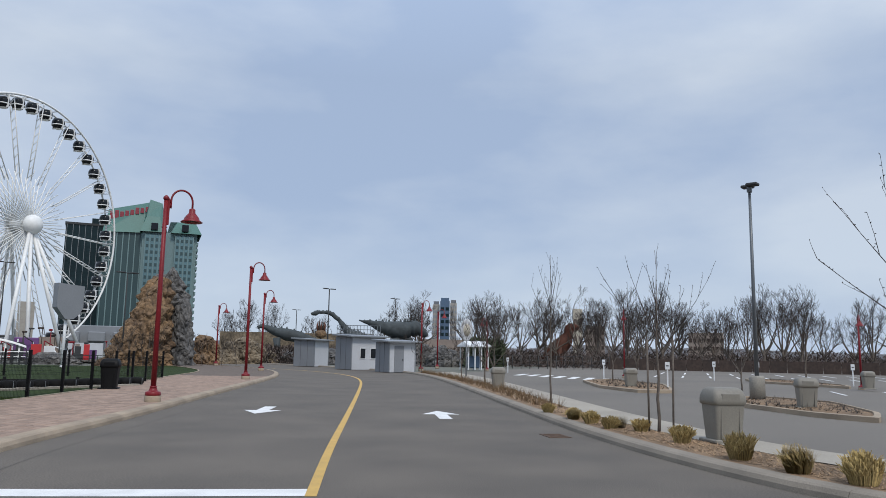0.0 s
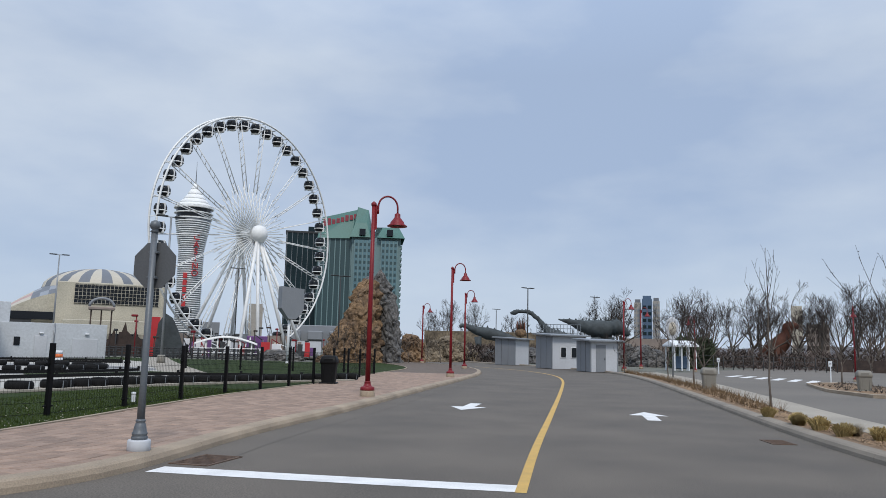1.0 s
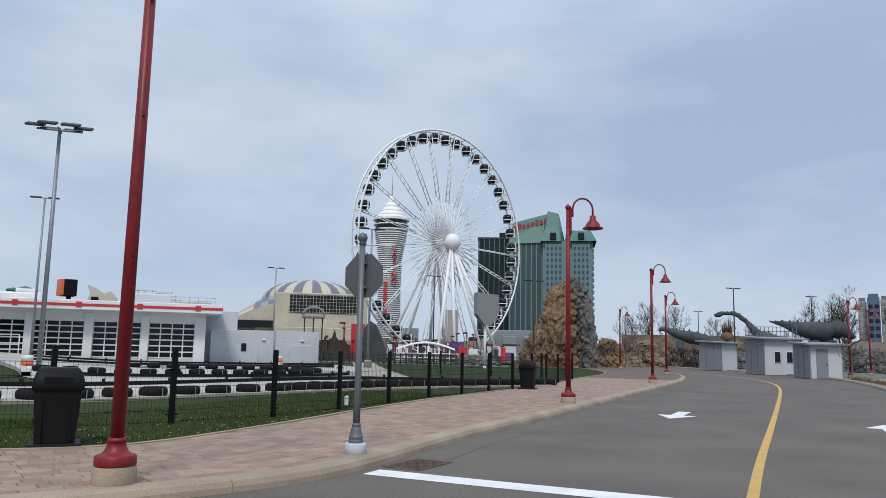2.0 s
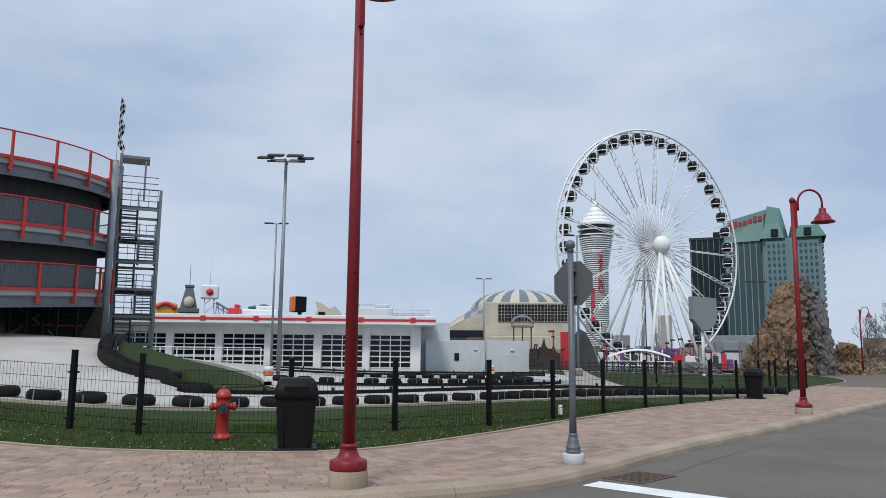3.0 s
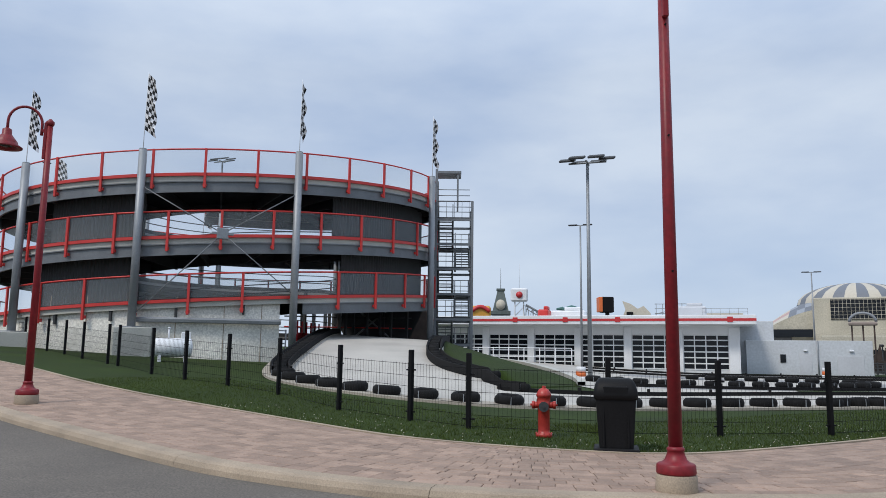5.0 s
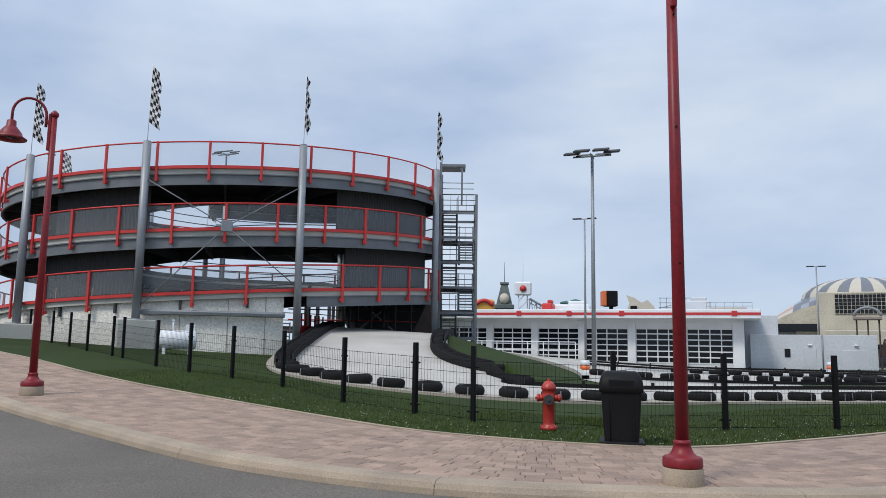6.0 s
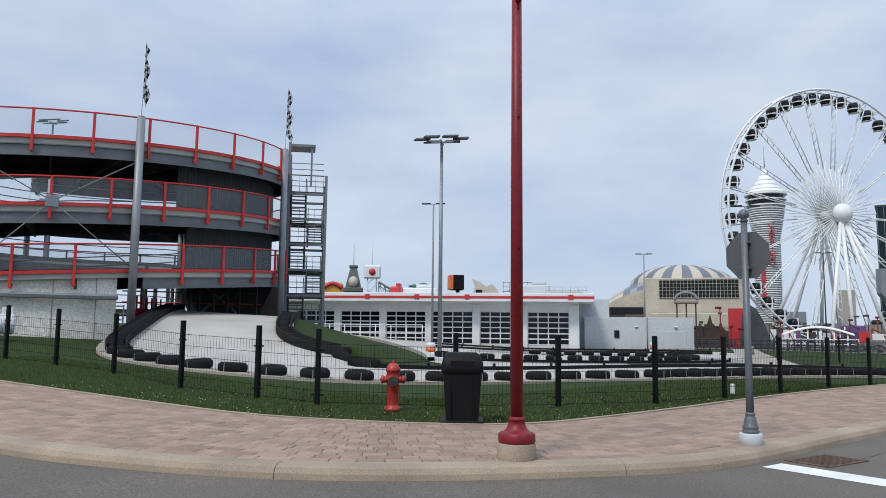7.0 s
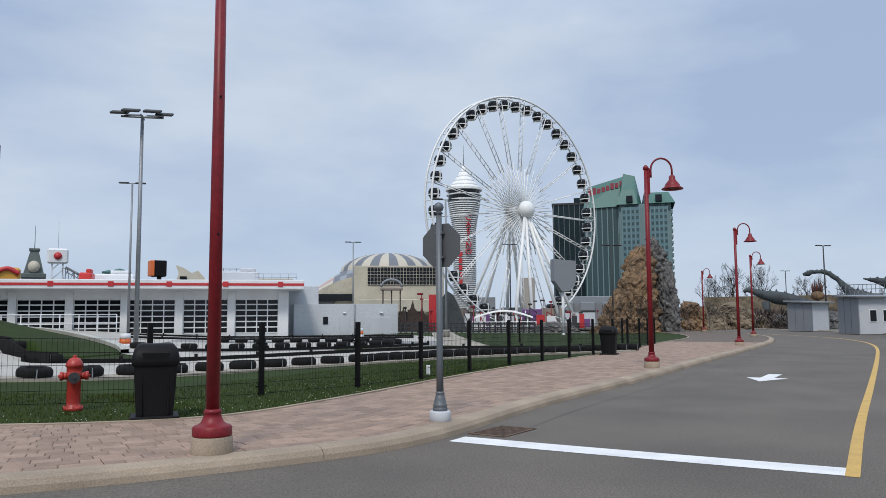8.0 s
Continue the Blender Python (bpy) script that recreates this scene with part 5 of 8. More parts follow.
# ---- street lamps ----
def street_lamp(m, label, group="red street lamps"):
    lamp = thing("street_lamp", label, "street lamp", m, group)
    g = Geo()
    g.lathe([(0.205, -0.05), (0.215, 0.02), (0.21, 0.16), (0.195, 0.175)], 20)
    part("plinth", g, KERB, lamp, "round pale concrete plinth")
    g = Geo()
    g.lathe([(0.20, 0.175), (0.205, 0.19), (0.20, 0.26), (0.185, 0.275), (0.15, 0.283), (0.115, 0.31), (0.094, 0.355), (0.086, 0.39), (0.093, 0.395), (0.093, 0.415), (0.076, 0.43), (0.06, 0.44)], 20)
    part("base", g, LAMP_RED, lamp)
    g = Geo()
    g.tube([(0, 0, 0.40), (0, 0, 3.0), (0, 0, 5.55)], (0.073, 0.065, 0.055), 16)
    g.lathe([(0.065, 0), (0.08, 0.03), (0.08, 0.08), (0.02, 0.14)], 14, (0, 0, 5.52))
    part("pole", g, LAMP_RED, lamp)
    for z in (2.15, 3.55, 4.75):
        g = Geo()
        g.tube([(-0.078, 0, z), (0.078, 0, z)], 0.012, 6)
        part("bolt", g, BLACK, lamp)
    g = Geo()
    g.box((0.075, 0, 5.2), (0.06, 0.07, 0.75), 0.01)
    g.box((0.12, 0, 5.4), (0.09, 0.05, 0.07), 0.01)
    pts = [(0.14, 0, 5.3)] + [(0.44 - 0.30 * math.cos(a), 0, 5.52 + 0.33 * math.sin(a)) for a in [math.pi * k / 12 for k in range(13)]] + [(0.74, 0, 5.25)]
    g.tube(pts, 0.028, 8)
    part("arm", g, LAMP_RED, lamp)
    g = Geo()
    g.lathe([(0.18, 0.0), (0.20, -0.06), (0.295, -0.075), (0.30, -0.055), (0.215, 0.0), (0.20, 0.06), (0.13, 0.15), (0.09, 0.2), (0.085, 0.3), (0.04, 0.33)], 24, (0.74, 0, 5.04))
    part("shade", g, LAMP_RED, lamp, "bell-shaped dark red shade")
    g = Geo()
    g.lathe([(0.02, -0.03), (0.11, -0.01), (0.12, 0.05), (0.05, 0.12)], 12, (0.74, 0, 5.01))
    part("lens", g, SKY_GLASS, lamp, "clear glass lens")
    return lamp


lamp_main = street_lamp(pose(-0.11, 8.38, 0.13, 0, 0, -70) @ Matrix.Diagonal((1, 1, 1.075, 1)), "dark red gooseneck street lamp on a concrete plinth")
LAMPS = [(10.8, 19.05, -12), (22.4, 31.9, -12), (-12.19, 11.11, 226), (33.25, 46.0, -12), (40.1, 62.9, -12), (46.8, 42.8, -12), (57.1, 50.2, -80)]
for x, y, r in LAMPS:
    copy_thing(lamp_main, pose(x, y, land(x, y) + 0.13, 0, 0, r) @ Matrix.Diagonal((1, 1, 1 / 1.075, 1)))

# ---- stop sign, seen from behind ----
sign = thing("stop_sign", "grey back of an octagonal road sign on a post", "road sign", pose(2.75, 10.12, 0.13, 0, 0, -44) @ Matrix.Scale(1.12, 4))
g = Geo()
g.lathe([(0.13, -0.05), (0.13, 0.115), (0.12, 0.13)], 18)
part("plinth", g, BOOTH_PALE, sign, "round white painted plinth")
g = Geo()
g.lathe([(0.085, 0.13), (0.092, 0.145), (0.092, 0.16), (0.078, 0.175), (0.088, 0.19), (0.086, 0.205), (0.076, 0.22), (0.068, 0.27), (0.056, 0.31), (0.048, 0.325), (0.056, 0.335), (0.054, 0.35), (0.042, 0.365)], 18)
part("base", g, POST_GREY, sign)
g = Geo()
g.tube([(0, 0, 0.33), (0, 0, 0.8), (0, 0, 2.56)], (0.046, 0.04, 0.038), 12)
part("post", g, POST_GREY, sign)
g = Geo()
g.lathe([(0.02, -0.09), (0.055, -0.075), (0.03, -0.05), (0.05, -0.035), (0.064, 0.0), (0.05, 0.045), (0.015, 0.065)], 14, (0, 0, 2.62))
part("finial", g, POST_GREY, sign, "ball finial")
g = Geo()
oct8 = [(0.27 / math.cos(math.pi / 8) * math.cos(math.pi / 8 + k * math.pi / 4), 0.27 / math.cos(math.pi / 8) * math.sin(math.pi / 8 + k * math.pi / 4)) for k in range(8)]
g.prism(oct8, -0.003, 0.003, pose(0, 0.055, 2.15, 90, 0, 0))
part("plate", g, GREY_SIGN, sign, "unpainted grey octagon plate")
for z in (2.0, 2.3):
    g = Geo()
    g.box((0, 0.02, z), (0.11, 0.07, 0.03), 0.004)
    part("clamp", g, POST_GREY, sign)

# ---- hydrant ----
hyd = thing("fire_hydrant", "weathered red fire hydrant standing on the grass", "hydrant", pose(-2.42, 12.62, land(-2.4, 12.6) + 0.12, 0, 0, 12))
g = Geo()
g.lathe([(0.135, 0.0), (0.14, 0.04), (0.135, 0.06), (0.10, 0.075), (0.098, 0.12), (0.098, 0.5), (0.118, 0.52), (0.118, 0.56), (0.11, 0.58), (0.11, 0.66), (0.125, 0.67), (0.125, 0.7), (0.11, 0.74), (0.075, 0.79), (0.03, 0.81)], 20)
part("barrel", g, HYDRANT_RED, hyd)
g = Geo()
g.lathe([(0.035, 0.80), (0.035, 0.84), (0.028, 0.845)], 5, smooth=False)
part("operating_nut", g, HYDRANT_RED, hyd)
for s in (-1, 1):
    g = Geo()
    g.tube([(s * 0.09, 0, 0.53), (s * 0.155, 0, 0.53)], 0.055, 12)
    g.tube([(s * 0.15, 0, 0.53), (s * 0.20, 0, 0.53)], 0.066, 8)
    g.tube([(s * 0.20, 0, 0.53), (s * 0.225, 0, 0.53)], 0.022, 5)
    part("side_cap", g, HYDRANT_RED, hyd)
g = Geo()
g.tube([(0, -0.08, 0.51), (0, -0.16, 0.51)], 0.075, 14)
g.tube([(0, -0.155, 0.51), (0, -0.19, 0.51)], 0.085, 10)
g.tube([(0, -0.19, 0.51), (0, -0.215, 0.51)], 0.025, 5)
part("pumper_cap", g, DARK_STEEL, hyd, "dark iron pumper cap")
for k in range(8):
    a = 2 * math.pi * k / 8
    g = Geo()
    g.tube([(0.125 * math.cos(a), 0.125 * math.sin(a), 0.03), (0.125 * math.cos(a), 0.125 * math.sin(a), 0.085)], 0.014, 6)
    part("flange_bolt", g, HYDRANT_RED, hyd)


# ---- litter bins ----
def litter_bin(m, body_m, label, group, w=0.58, d=0.56, h=0.80, lid_h=0.26, name="litter_bin"):
    b = thing(name, label, "litter bin", m, group)
    g = Geo()
    tap = 0.84
    rows = []
    for z, s in ((0.05, tap), (0.07, tap), (h - 0.03, 1.0), (h, 1.0)):
        ring = []
        for cx, cy in ((1, 1), (-1, 1), (-1, -1), (1, -1)):
            for k in range(4):
                a = math.atan2(cy, cx) - math.pi / 4 + k * math.pi / 6
                ring.append((s * (cx * (w / 2 - 0.06) + 0.06 * math.cos(a)), s * (cy * (d / 2 - 0.06) + 0.06 * math.sin(a)), z))
        ring.append(ring[0])
        rows.append(ring)
    g.sheet(rows, True)
    part("body", g, body_m, b)
    for s in (-1, 1):
        g = Geo()
        g.box((s * w * 0.30, -d / 2 * 0.93, h * 0.5), (0.025, 0.03, h * 0.8), 0.008)
        part("rib", g, body_m, b)
    g = Geo()
    rows = []
    for z, sx, sy in ((-0.05, 1.0, 1.02), (-0.03, 1.09, 1.1), (0.03, 1.1, 1.1), (0.10, 1.07, 1.07), (0.19, 0.98, 0.9), (lid_h - 0.02, 0.86, 0.72), (lid_h, 0.75, 0.55)):
        ring = []
        for cx, cy in ((1, 1), (-1, 1), (-1, -1), (1, -1)):
            for k in range(4):
                a = math.atan2(cy, cx) - math.pi / 4 + k * math.pi / 6
                ring.append((sx * (cx * (w / 2 - 0.07) + 0.07 * math.cos(a)), sy * (cy * (d / 2 - 0.07) + 0.07 * math.sin(a)), h + z))
        ring.append(ring[0])
        rows.append(ring)
    g.sheet(rows, True)
    g.add(rows[-1][:-1], [tuple(range(16))])
    lid = part("lid", g, body_m, b)
    g = Geo()
    g.box((0, -d / 2 * 1.03, h + 0.085), (w * 0.62, 0.035, 0.13), 0.015)
    part("flap", g, body_m, lid)
    g = Geo()
    g.box((0, 0, 0.03), (w * 1.12, d * 1.12, 0.06), 0.015)
    part("foot_plate", g, body_m, b)
    return b


black_bin = litter_bin(pose(-1.1, 11.5, land(-1, 11.5) + 0.12, 0, 0, 8), BLACK, "black plastic litter bin with a domed lid", "black litter bins")
copy_thing(black_bin, pose(12.9, 26.1, 0.12, 0, 0, -35))
taupe_bin = litter_bin(pose(13.55, 4.72, 0.13, 0, 0, -38), BIN_TAUPE, "taupe plastic litter bin beside the planting bed", "taupe litter bins", 0.56, 0.5, 0.68, 0.24)
for x, y, r in ((24.9, 6.6, -60), (34.4, 17.3, -50), (27.0, 19.75, -45), (45.1, 9.3, -60)):
    copy_thing(taupe_bin, pose(x, y, 0.1, 0, 0, r))

# ---- drain grates ----
def drain(m, label):
    d = thing("drain_grate", label, "drain", m, "drain grates")
    g = Geo()
    for s in (-1, 1):
        g.box((0, s * 0.30, 0.004), (1.0, 0.05, 0.012))
        g.box((s * 0.48, 0, 0.004), (0.05, 0.6, 0.012))
    part("frame", g, RUST, d)
    for k in range(11):
        g = Geo()
        g.box((-0.42 + k * 0.084, 0, 0.003), (0.035, 0.56, 0.01))
        part("bar", g, RUST, d)
    # thin black plate in place of the hole, its darkness painted on
    g = Geo()
    g.box((0, 0, 0.0), (0.92, 0.56, 0.006))
    part("pit", g, BLACK, d)
    return d


RUST = surface("rusty_iron", (0.16, 0.105, 0.075), 0.85, metal=0.3, vary=0.4, grain=30, blotch=5)
drain(pose(3.55, 9.85, 0.002, 0, 0, 42) @ Matrix.Diagonal((0.87, 0.87, 1, 1)), "rusty iron drain grate by the kerb")
drain(pose(13.15, 7.85, 0.002, 0, 0, 52) @ Matrix.Diagonal((0.66, 0.66, 1, 1)), "rusty iron drain grate beside the planting bed")

# ---- small utility stub on the verge ----
stub = Geo()
stub.box((4.4, 18.6, 0.24), (0.09, 0.09, 0.24), 0.015)
solid("marker_post", stub, WHITE, "small pale utility marker on the verge", "marker")

# ---- mesh fence ----
FENCE = [(-36.5, 29.0), (-33.8, 27.4), (-30.9, 26.3), (-28.2, 25.1), (-25.7, 24.0), (-23.5, 22.8), (-21.2, 21.4), (-18.8, 20.1), (-17.9, 19.6), (-15.0, 17.8), (-13.2, 17.0), (-11.5, 16.55), (-9.5, 15.75),
         (-7.0, 14.05), (-5.15, 13.4), (-3.85, 12.95), (-1.45, 13.4), (0.36, 14.35), (2.28, 15.6), (3.93, 17.2), (5.65, 19.25), (7.42, 21.3), (9.05, 22.9), (10.65, 24.5), (12.2, 25.95),
         (13.8, 27.6), (15.4, 29.5), (17.0, 31.5), (18.6, 33.7), (20.0, 35.6), (19.2, 37.6), (17.0, 39.5), (14.6, 41.2), (12.0, 42.6)]
fence = thing("mesh_fence", "black steel mesh fence along the lawn", "fence")
post_me = Geo()
post_me.box((0, 0, 0.69), (0.085, 0.085, 1.38), 0.008)
for z in (0.22, 1.0):
    for s in (-1, 1):
        post_me.box((s * 0.07, 0, z), (0.09, 0.03, 0.03), 0.004)
post_mesh = post_me.mesh("fence_post", FENCE_BLACK)
for i, (x, y) in enumerate(FENCE):
    nx, ny = FENCE[min(i + 1, len(FENCE) - 1)]
    px, py = FENCE[max(i - 1, 0)]
    p = new("fence_post", post_mesh)
    p.parent = fence
    p.matrix_basis = pose(x, y, land(x, y) + 0.08, 0, 0, math.degrees(math.atan2(ny - py, nx - px)))
for (x0, y0), (x1, y1) in zip(FENCE, FENCE[1:]):
    if math.hypot(x1 - x0, y1 - y0) < 1.0:
        continue
    g = Geo()
    a, b = Vector((x0, y0, land(x0, y0) + 0.15)), Vector((x1, y1, land(x1, y1) + 0.15))
    n = max(8, int((b - a).length / 0.075))
    side = (b - a).normalized()
    nr = Vector((-side.y, side.x, 0)) * 0.0022
    sd = side * 0.0022
    for k in range(n + 1):
        p = a.lerp(b, k / n)
        q = p + Vector((0, 0, 1.06))
        g.add([p - sd - nr, p + sd - nr, p + nr, q - sd - nr, q + sd - nr, q + nr], [(0, 1, 4, 3), (1, 2, 5, 4), (2, 0, 3, 5)])
    for k in range(6):
        z = Vector((0, 0, 0.02 + k * 0.2 + (0.02 if k == 5 else 0)))
        up = Vector((0, 0, 0.0038))
        g.add([a + z - up - nr, a + z + up - nr, a + z + nr, b + z - up - nr, b + z + up - nr, b + z + nr], [(0, 1, 4, 3), (1, 2, 5, 4), (2, 0, 3, 5)])
    part("mesh_panel", g, FENCE_BLACK, fence)

# ---- kart track ----
TYRES_1 = [(-19.0, 36.5), (-17.4, 32.0), (-15.9, 28.0), (-14.3, 23.8), (-12.6, 20.6), (-10.2, 18.7), (-7.6, 17.75), (-5.4, 17.8), (-3.6, 18.5), (-1.6, 20.1), (1.4, 22.6), (4.6, 24.6), (7.5, 26.4), (10.6, 27.4), (13.6, 28.2), (15.2, 28.7)]
TRACK_IN = [(-13.4, 38.5), (-12.3, 34.5), (-11.2, 31.0), (-10.2, 28.2), (-8.9, 25.9), (-7.3, 24.4), (-5.8, 23.8), (-4.6, 24.0), (-2.8, 25.3), (0.0, 27.9), (3.2, 30.6), (6.4, 32.6), (9.2, 33.2), (11.6, 32.3), (13.8, 30.8), (15.4, 29.2)]


def climb(x, y):
    """Extra height of the ramp towards the spiral."""
    if x > -6.5 or y < 19:
        return 0.0
    k = min(1.0, (y - 19) / 17)
    return 1.15 * k * k * (3 - 2 * k) + 0.25 * k


t1, ti = smooth_line(TYRES_1, 140), smooth_line(TRACK_IN, 140)
g = Geo()
rows = []
for a, b in [(a, b) for a, b in zip(t1, ti) if a.x < 15.0]:
    row = []
    for k in range(9):
        p = a.lerp(b, k / 8)
        row.append((p.x, p.y, land(p.x, p.y) + 0.15 + climb(p.x, p.y)))
    rows.append(row)
g.sheet(rows, True)
track = solid("kart_track", g, TRACK, "pale worn kart track climbing into the spiral ramp", "kart track", kind="structure")

# infield: paved loops before the garages
INF_A = [(-2.8, 26.5), (0.2, 29.3), (3.2, 32.0), (6.5, 34.0), (9.4, 36.0), (10.6, 40), (11.8, 47)]
INF_B = [(-22, 64), (-12, 64.2), (-4, 64.4), (3, 64.6), (8, 65.5), (12, 63), (12.8, 56)]
g = Geo()
ribbon(g, smooth_line(INF_A, 60), smooth_line(INF_B, 60), 10, 0.15)
solid("kart_apron", g, TRACK, "pale concrete apron and kart loops before the garages", "track", kind="structure")
for pts, w in (([(-3, 34.2), (2, 35.8), (6.4, 38.0), (8.6, 41.5), (7, 45.6), (2, 48), (-5, 48.4)], 4.0), ([(-8, 54), (0, 56), (6, 56.6), (11, 55)], 4.0)):
    g = Geo()
    ln = smooth_line(pts, 60)
    ribbon(g, offset(ln, w / 2), offset(ln, -w / 2), 2, 0.156)
    solid("kart_lane", g, TRACK_DARK, "grey asphalt kart lane", "track", kind="structure")

tyre_g = Geo()
tyre_g.lathe([(0.20, 0.02), (0.30, 0.0), (0.36, 0.06), (0.37, 0.13), (0.36, 0.20), (0.30, 0.26), (0.20, 0.24), (0.18, 0.13), (0.20, 0.02)], 14)
tyre_mesh = tyre_g.mesh("tyre", RUBBER)
strap_g = Geo()
strap_g.box((0, -0.372, 0.13), (0.022, 0.010, 0.22))
strap_mesh = strap_g.mesh("strap", STEEL)


def tyre_wall(line, gap, label, up=0.15, ramp=False, board=0.02, size=1.0):
    wall = thing("tyre_barrier", label, "tyre barrier", None, "tyre barriers")
    L = sum((b - a).length for a, b in zip(line, line[1:]))
    pts = resample(line, int(L / gap))
    rnd = random.Random(int(L * 100))
    for i, p in enumerate(pts):
        t = pts[min(i + 1, len(pts) - 1)] - pts[max(i - 1, 0)]
        z = land(p.x, p.y) + up + (climb(p.x, p.y) if ramp else 0)
        o = new("tyre", tyre_mesh)
        o.parent = wall
        m = pose(p.x, p.y, z, rnd.uniform(-4, 4), rnd.uniform(-4, 4), math.degrees(math.atan2(t.y, t.x))) @ Matrix.Diagonal((size, size, 1, 1))
        o.matrix_basis = m
        s = new("strap", strap_mesh)
        s.parent = o
    g = Geo()
    for near, far in ((0.38 * size, 0.38 * size + 0.05), (-0.38 * size, -0.38 * size - 0.05)) if board > 0.1 else ((0.42, 0.47),):
        g = Geo()
        rows = []
        for p, q in zip(offset(pts, near), offset(pts, far)):
            z = land(p.x, p.y) + up + (climb(p.x, p.y) if ramp else 0)
            rows.append([(p.x, p.y, z - 0.1), (p.x, p.y, z + board), (q.x, q.y, z + board), (q.x, q.y, z - 0.1)])
        g.sheet(rows, True)
        part("backing_board", g, RUBBER, wall, "low black rubber backing board")
    return wall


tyre_wall([p for p in t1 if -12.4 < p.x < 3.6], 0.96, "black tyres on the outer edge of the kart track", ramp=True)
tyre_wall([p for p in t1 if p.x >= 3.6], 0.56, "close-set black tyres tied along the lawn", up=0.16, board=0.0, size=0.74)
tyre_wall([p for p in t1 if p.x <= -12.4], 0.5, "packed black tyres along the climbing ramp", ramp=True, board=0.3, size=0.68)
tyre_wall([p for p in ti if p.x <= -5.5], 0.5, "packed black tyres on the inner side of the ramp", ramp=True, board=0.3, size=0.68)
tyre_wall(smooth_line([(-5, 35.5), (-1, 36.2), (3.2, 37.3), (6.4, 39.0), (7.8, 41.5), (6.6, 44.2), (3.4, 46.0), (-2, 46.4)], 60), 1.0, "row of black tyres round the kart loop")


def low_rail(pts, label, h=0.13):
    r = thing("track_rail", label, "guard rail", None, "kart track rails")
    ln = smooth_line(pts, 46)
    g = Geo()
    rows = []
    for p, q in zip(ln, offset(ln, 0.07)):
        z = land(p.x, p.y) + 0.15
        rows.append([(p.x, p.y, z), (p.x, p.y, z + h), (q.x, q.y, z + h), (q.x, q.y, z)])
    g.sheet(rows)
    part("rubber_strip", g, RUBBER, r)
    for p in ln[::5]:
        g = Geo()
        g.box((p.x, p.y, land(p.x, p.y) + 0.25), (0.1, 0.1, 0.26), 0.01)
        part("stub_post", g, RUBBER, r)
    return r


low_rail([(-6.2, 23.5), (-4.6, 24.0), (-2.8, 25.3), (0.0, 27.9), (3.2, 30.6), (6.4, 32.6), (9.2, 33.2), (11.6, 32.3), (13.8, 30.8)], "low black rubber rail on the inner edge of the track")
low_rail([(-4, 33.0), (0, 33.8), (4, 34.9), (7.0, 36.4), (8.6, 38.2)], "low black rubber rail along the kart lane")
low_rail([(-8, 50.5), (0, 52.0), (6, 53.0), (10.5, 52.2)], "low black rubber rail before the garages")
low_rail([(-9, 57.5), (-1, 58.5), (7, 58.8), (11.5, 57.8)], "low black rubber rail by the pit lane")
# green wedge and orange barrel marker inside the loop
g = Geo()
ribbon(g, smooth_line([(3.4, 34.3), (5.4, 35.2), (7.4, 36.1), (9.0, 37.4)], 30), smooth_line([(3.6, 32.7), (6.2, 33.6), (8.4, 34.3), (9.9, 36.0)], 30), 4, 0.17)
solid("turf_wedge", g, GRASS, "small green turf wedge between kart lanes", "lawn", kind="structure")
for az_, d_ in ((-9.4, 38.5), (7.0, 58)):
    q = spot(az_, d_)
    bar = thing("traffic_barrel", "orange and white striped traffic barrel", "traffic barrel", pose(q.x, q.y, 0.16), "traffic barrels")
    for k in range(4):
        g = Geo()
        g.lathe([(0.30 - 0.02 * k, k * 0.24), (0.29 - 0.02 * k, k * 0.24 + 0.24)], 14)
        part("stripe", g, ORANGE if k % 2 == 0 else WHITE, bar)
path_g = Geo()
ln = smooth_line([(10.0, 34.6), (10.6, 38.5), (11.8, 45), (13.4, 54), (17.6, 74)], 30)
ribbon(path_g, offset(ln, 1.0), offset(ln, -1.0), 2, 0.16)
solid("fair_path", path_g, PALE_WALK, "pale concrete path to the fairground", "footpath", kind="structure")
# white edge kerb along the front of the track
g = Geo()
ln = [p for p in t1 if p.x < 15.0]
a, b = offset(ln, -0.55), offset(ln, 0.35)
rows = [[(p.x, p.y, land(p.x, p.y) + 0.12 + climb(p.x, p.y)), (p.x, p.y, land(p.x, p.y) + 0.19 + climb(p.x, p.y)), (q.x, q.y, land(q.x, q.y) + 0.19 + climb(q.x, q.y)), (q.x, q.y, land(q.x, q.y) + 0.12 + climb(q.x, q.y))] for p, q in zip(a, b)]
g.sheet(rows)
part("track_kerb", g, PALE_WALK, track, "pale concrete strip under the tyres")

# turf mound beside the ramp
A = smooth_line([(-12.9, 37.5), (-11.6, 33.4), (-10.5, 30.2), (-9.5, 28.0), (-8.3, 26.3), (-6.9, 25.6), (-5.6, 26.8), (-4.9, 30.0)], 40)
B = smooth_line([(-14.6, 43.5), (-12.5, 43), (-10.8, 42), (-9.4, 40.2), (-8.0, 37.8), (-6.5, 35.0), (-5.3, 32.3), (-4.85, 30.4)], 40)
g = Geo()
rows = []
for i, (a, b) in enumerate(zip(A, B)):
    zb = 1.25 - 0.95 * (i / 39) ** 1.1
    za = land(a.x, a.y) + 0.17 + climb(a.x, a.y)
    row = [(a.x, a.y, za - 0.4)]
    for k in range(11):
        w = k / 10
        p = a.lerp(b, w)
        row.append((p.x, p.y, za + (zb - za) * w + 0.12 * math.sin(math.pi * w) * (1 - i / 39)))
    row.append((b.x, b.y, 0.1))
    rows.append(row)
g.sheet(rows, True)
mound = solid("turf_mound", g, GRASS, "green turf mound beside the ramp", "mound", kind="structure")
g = Geo()
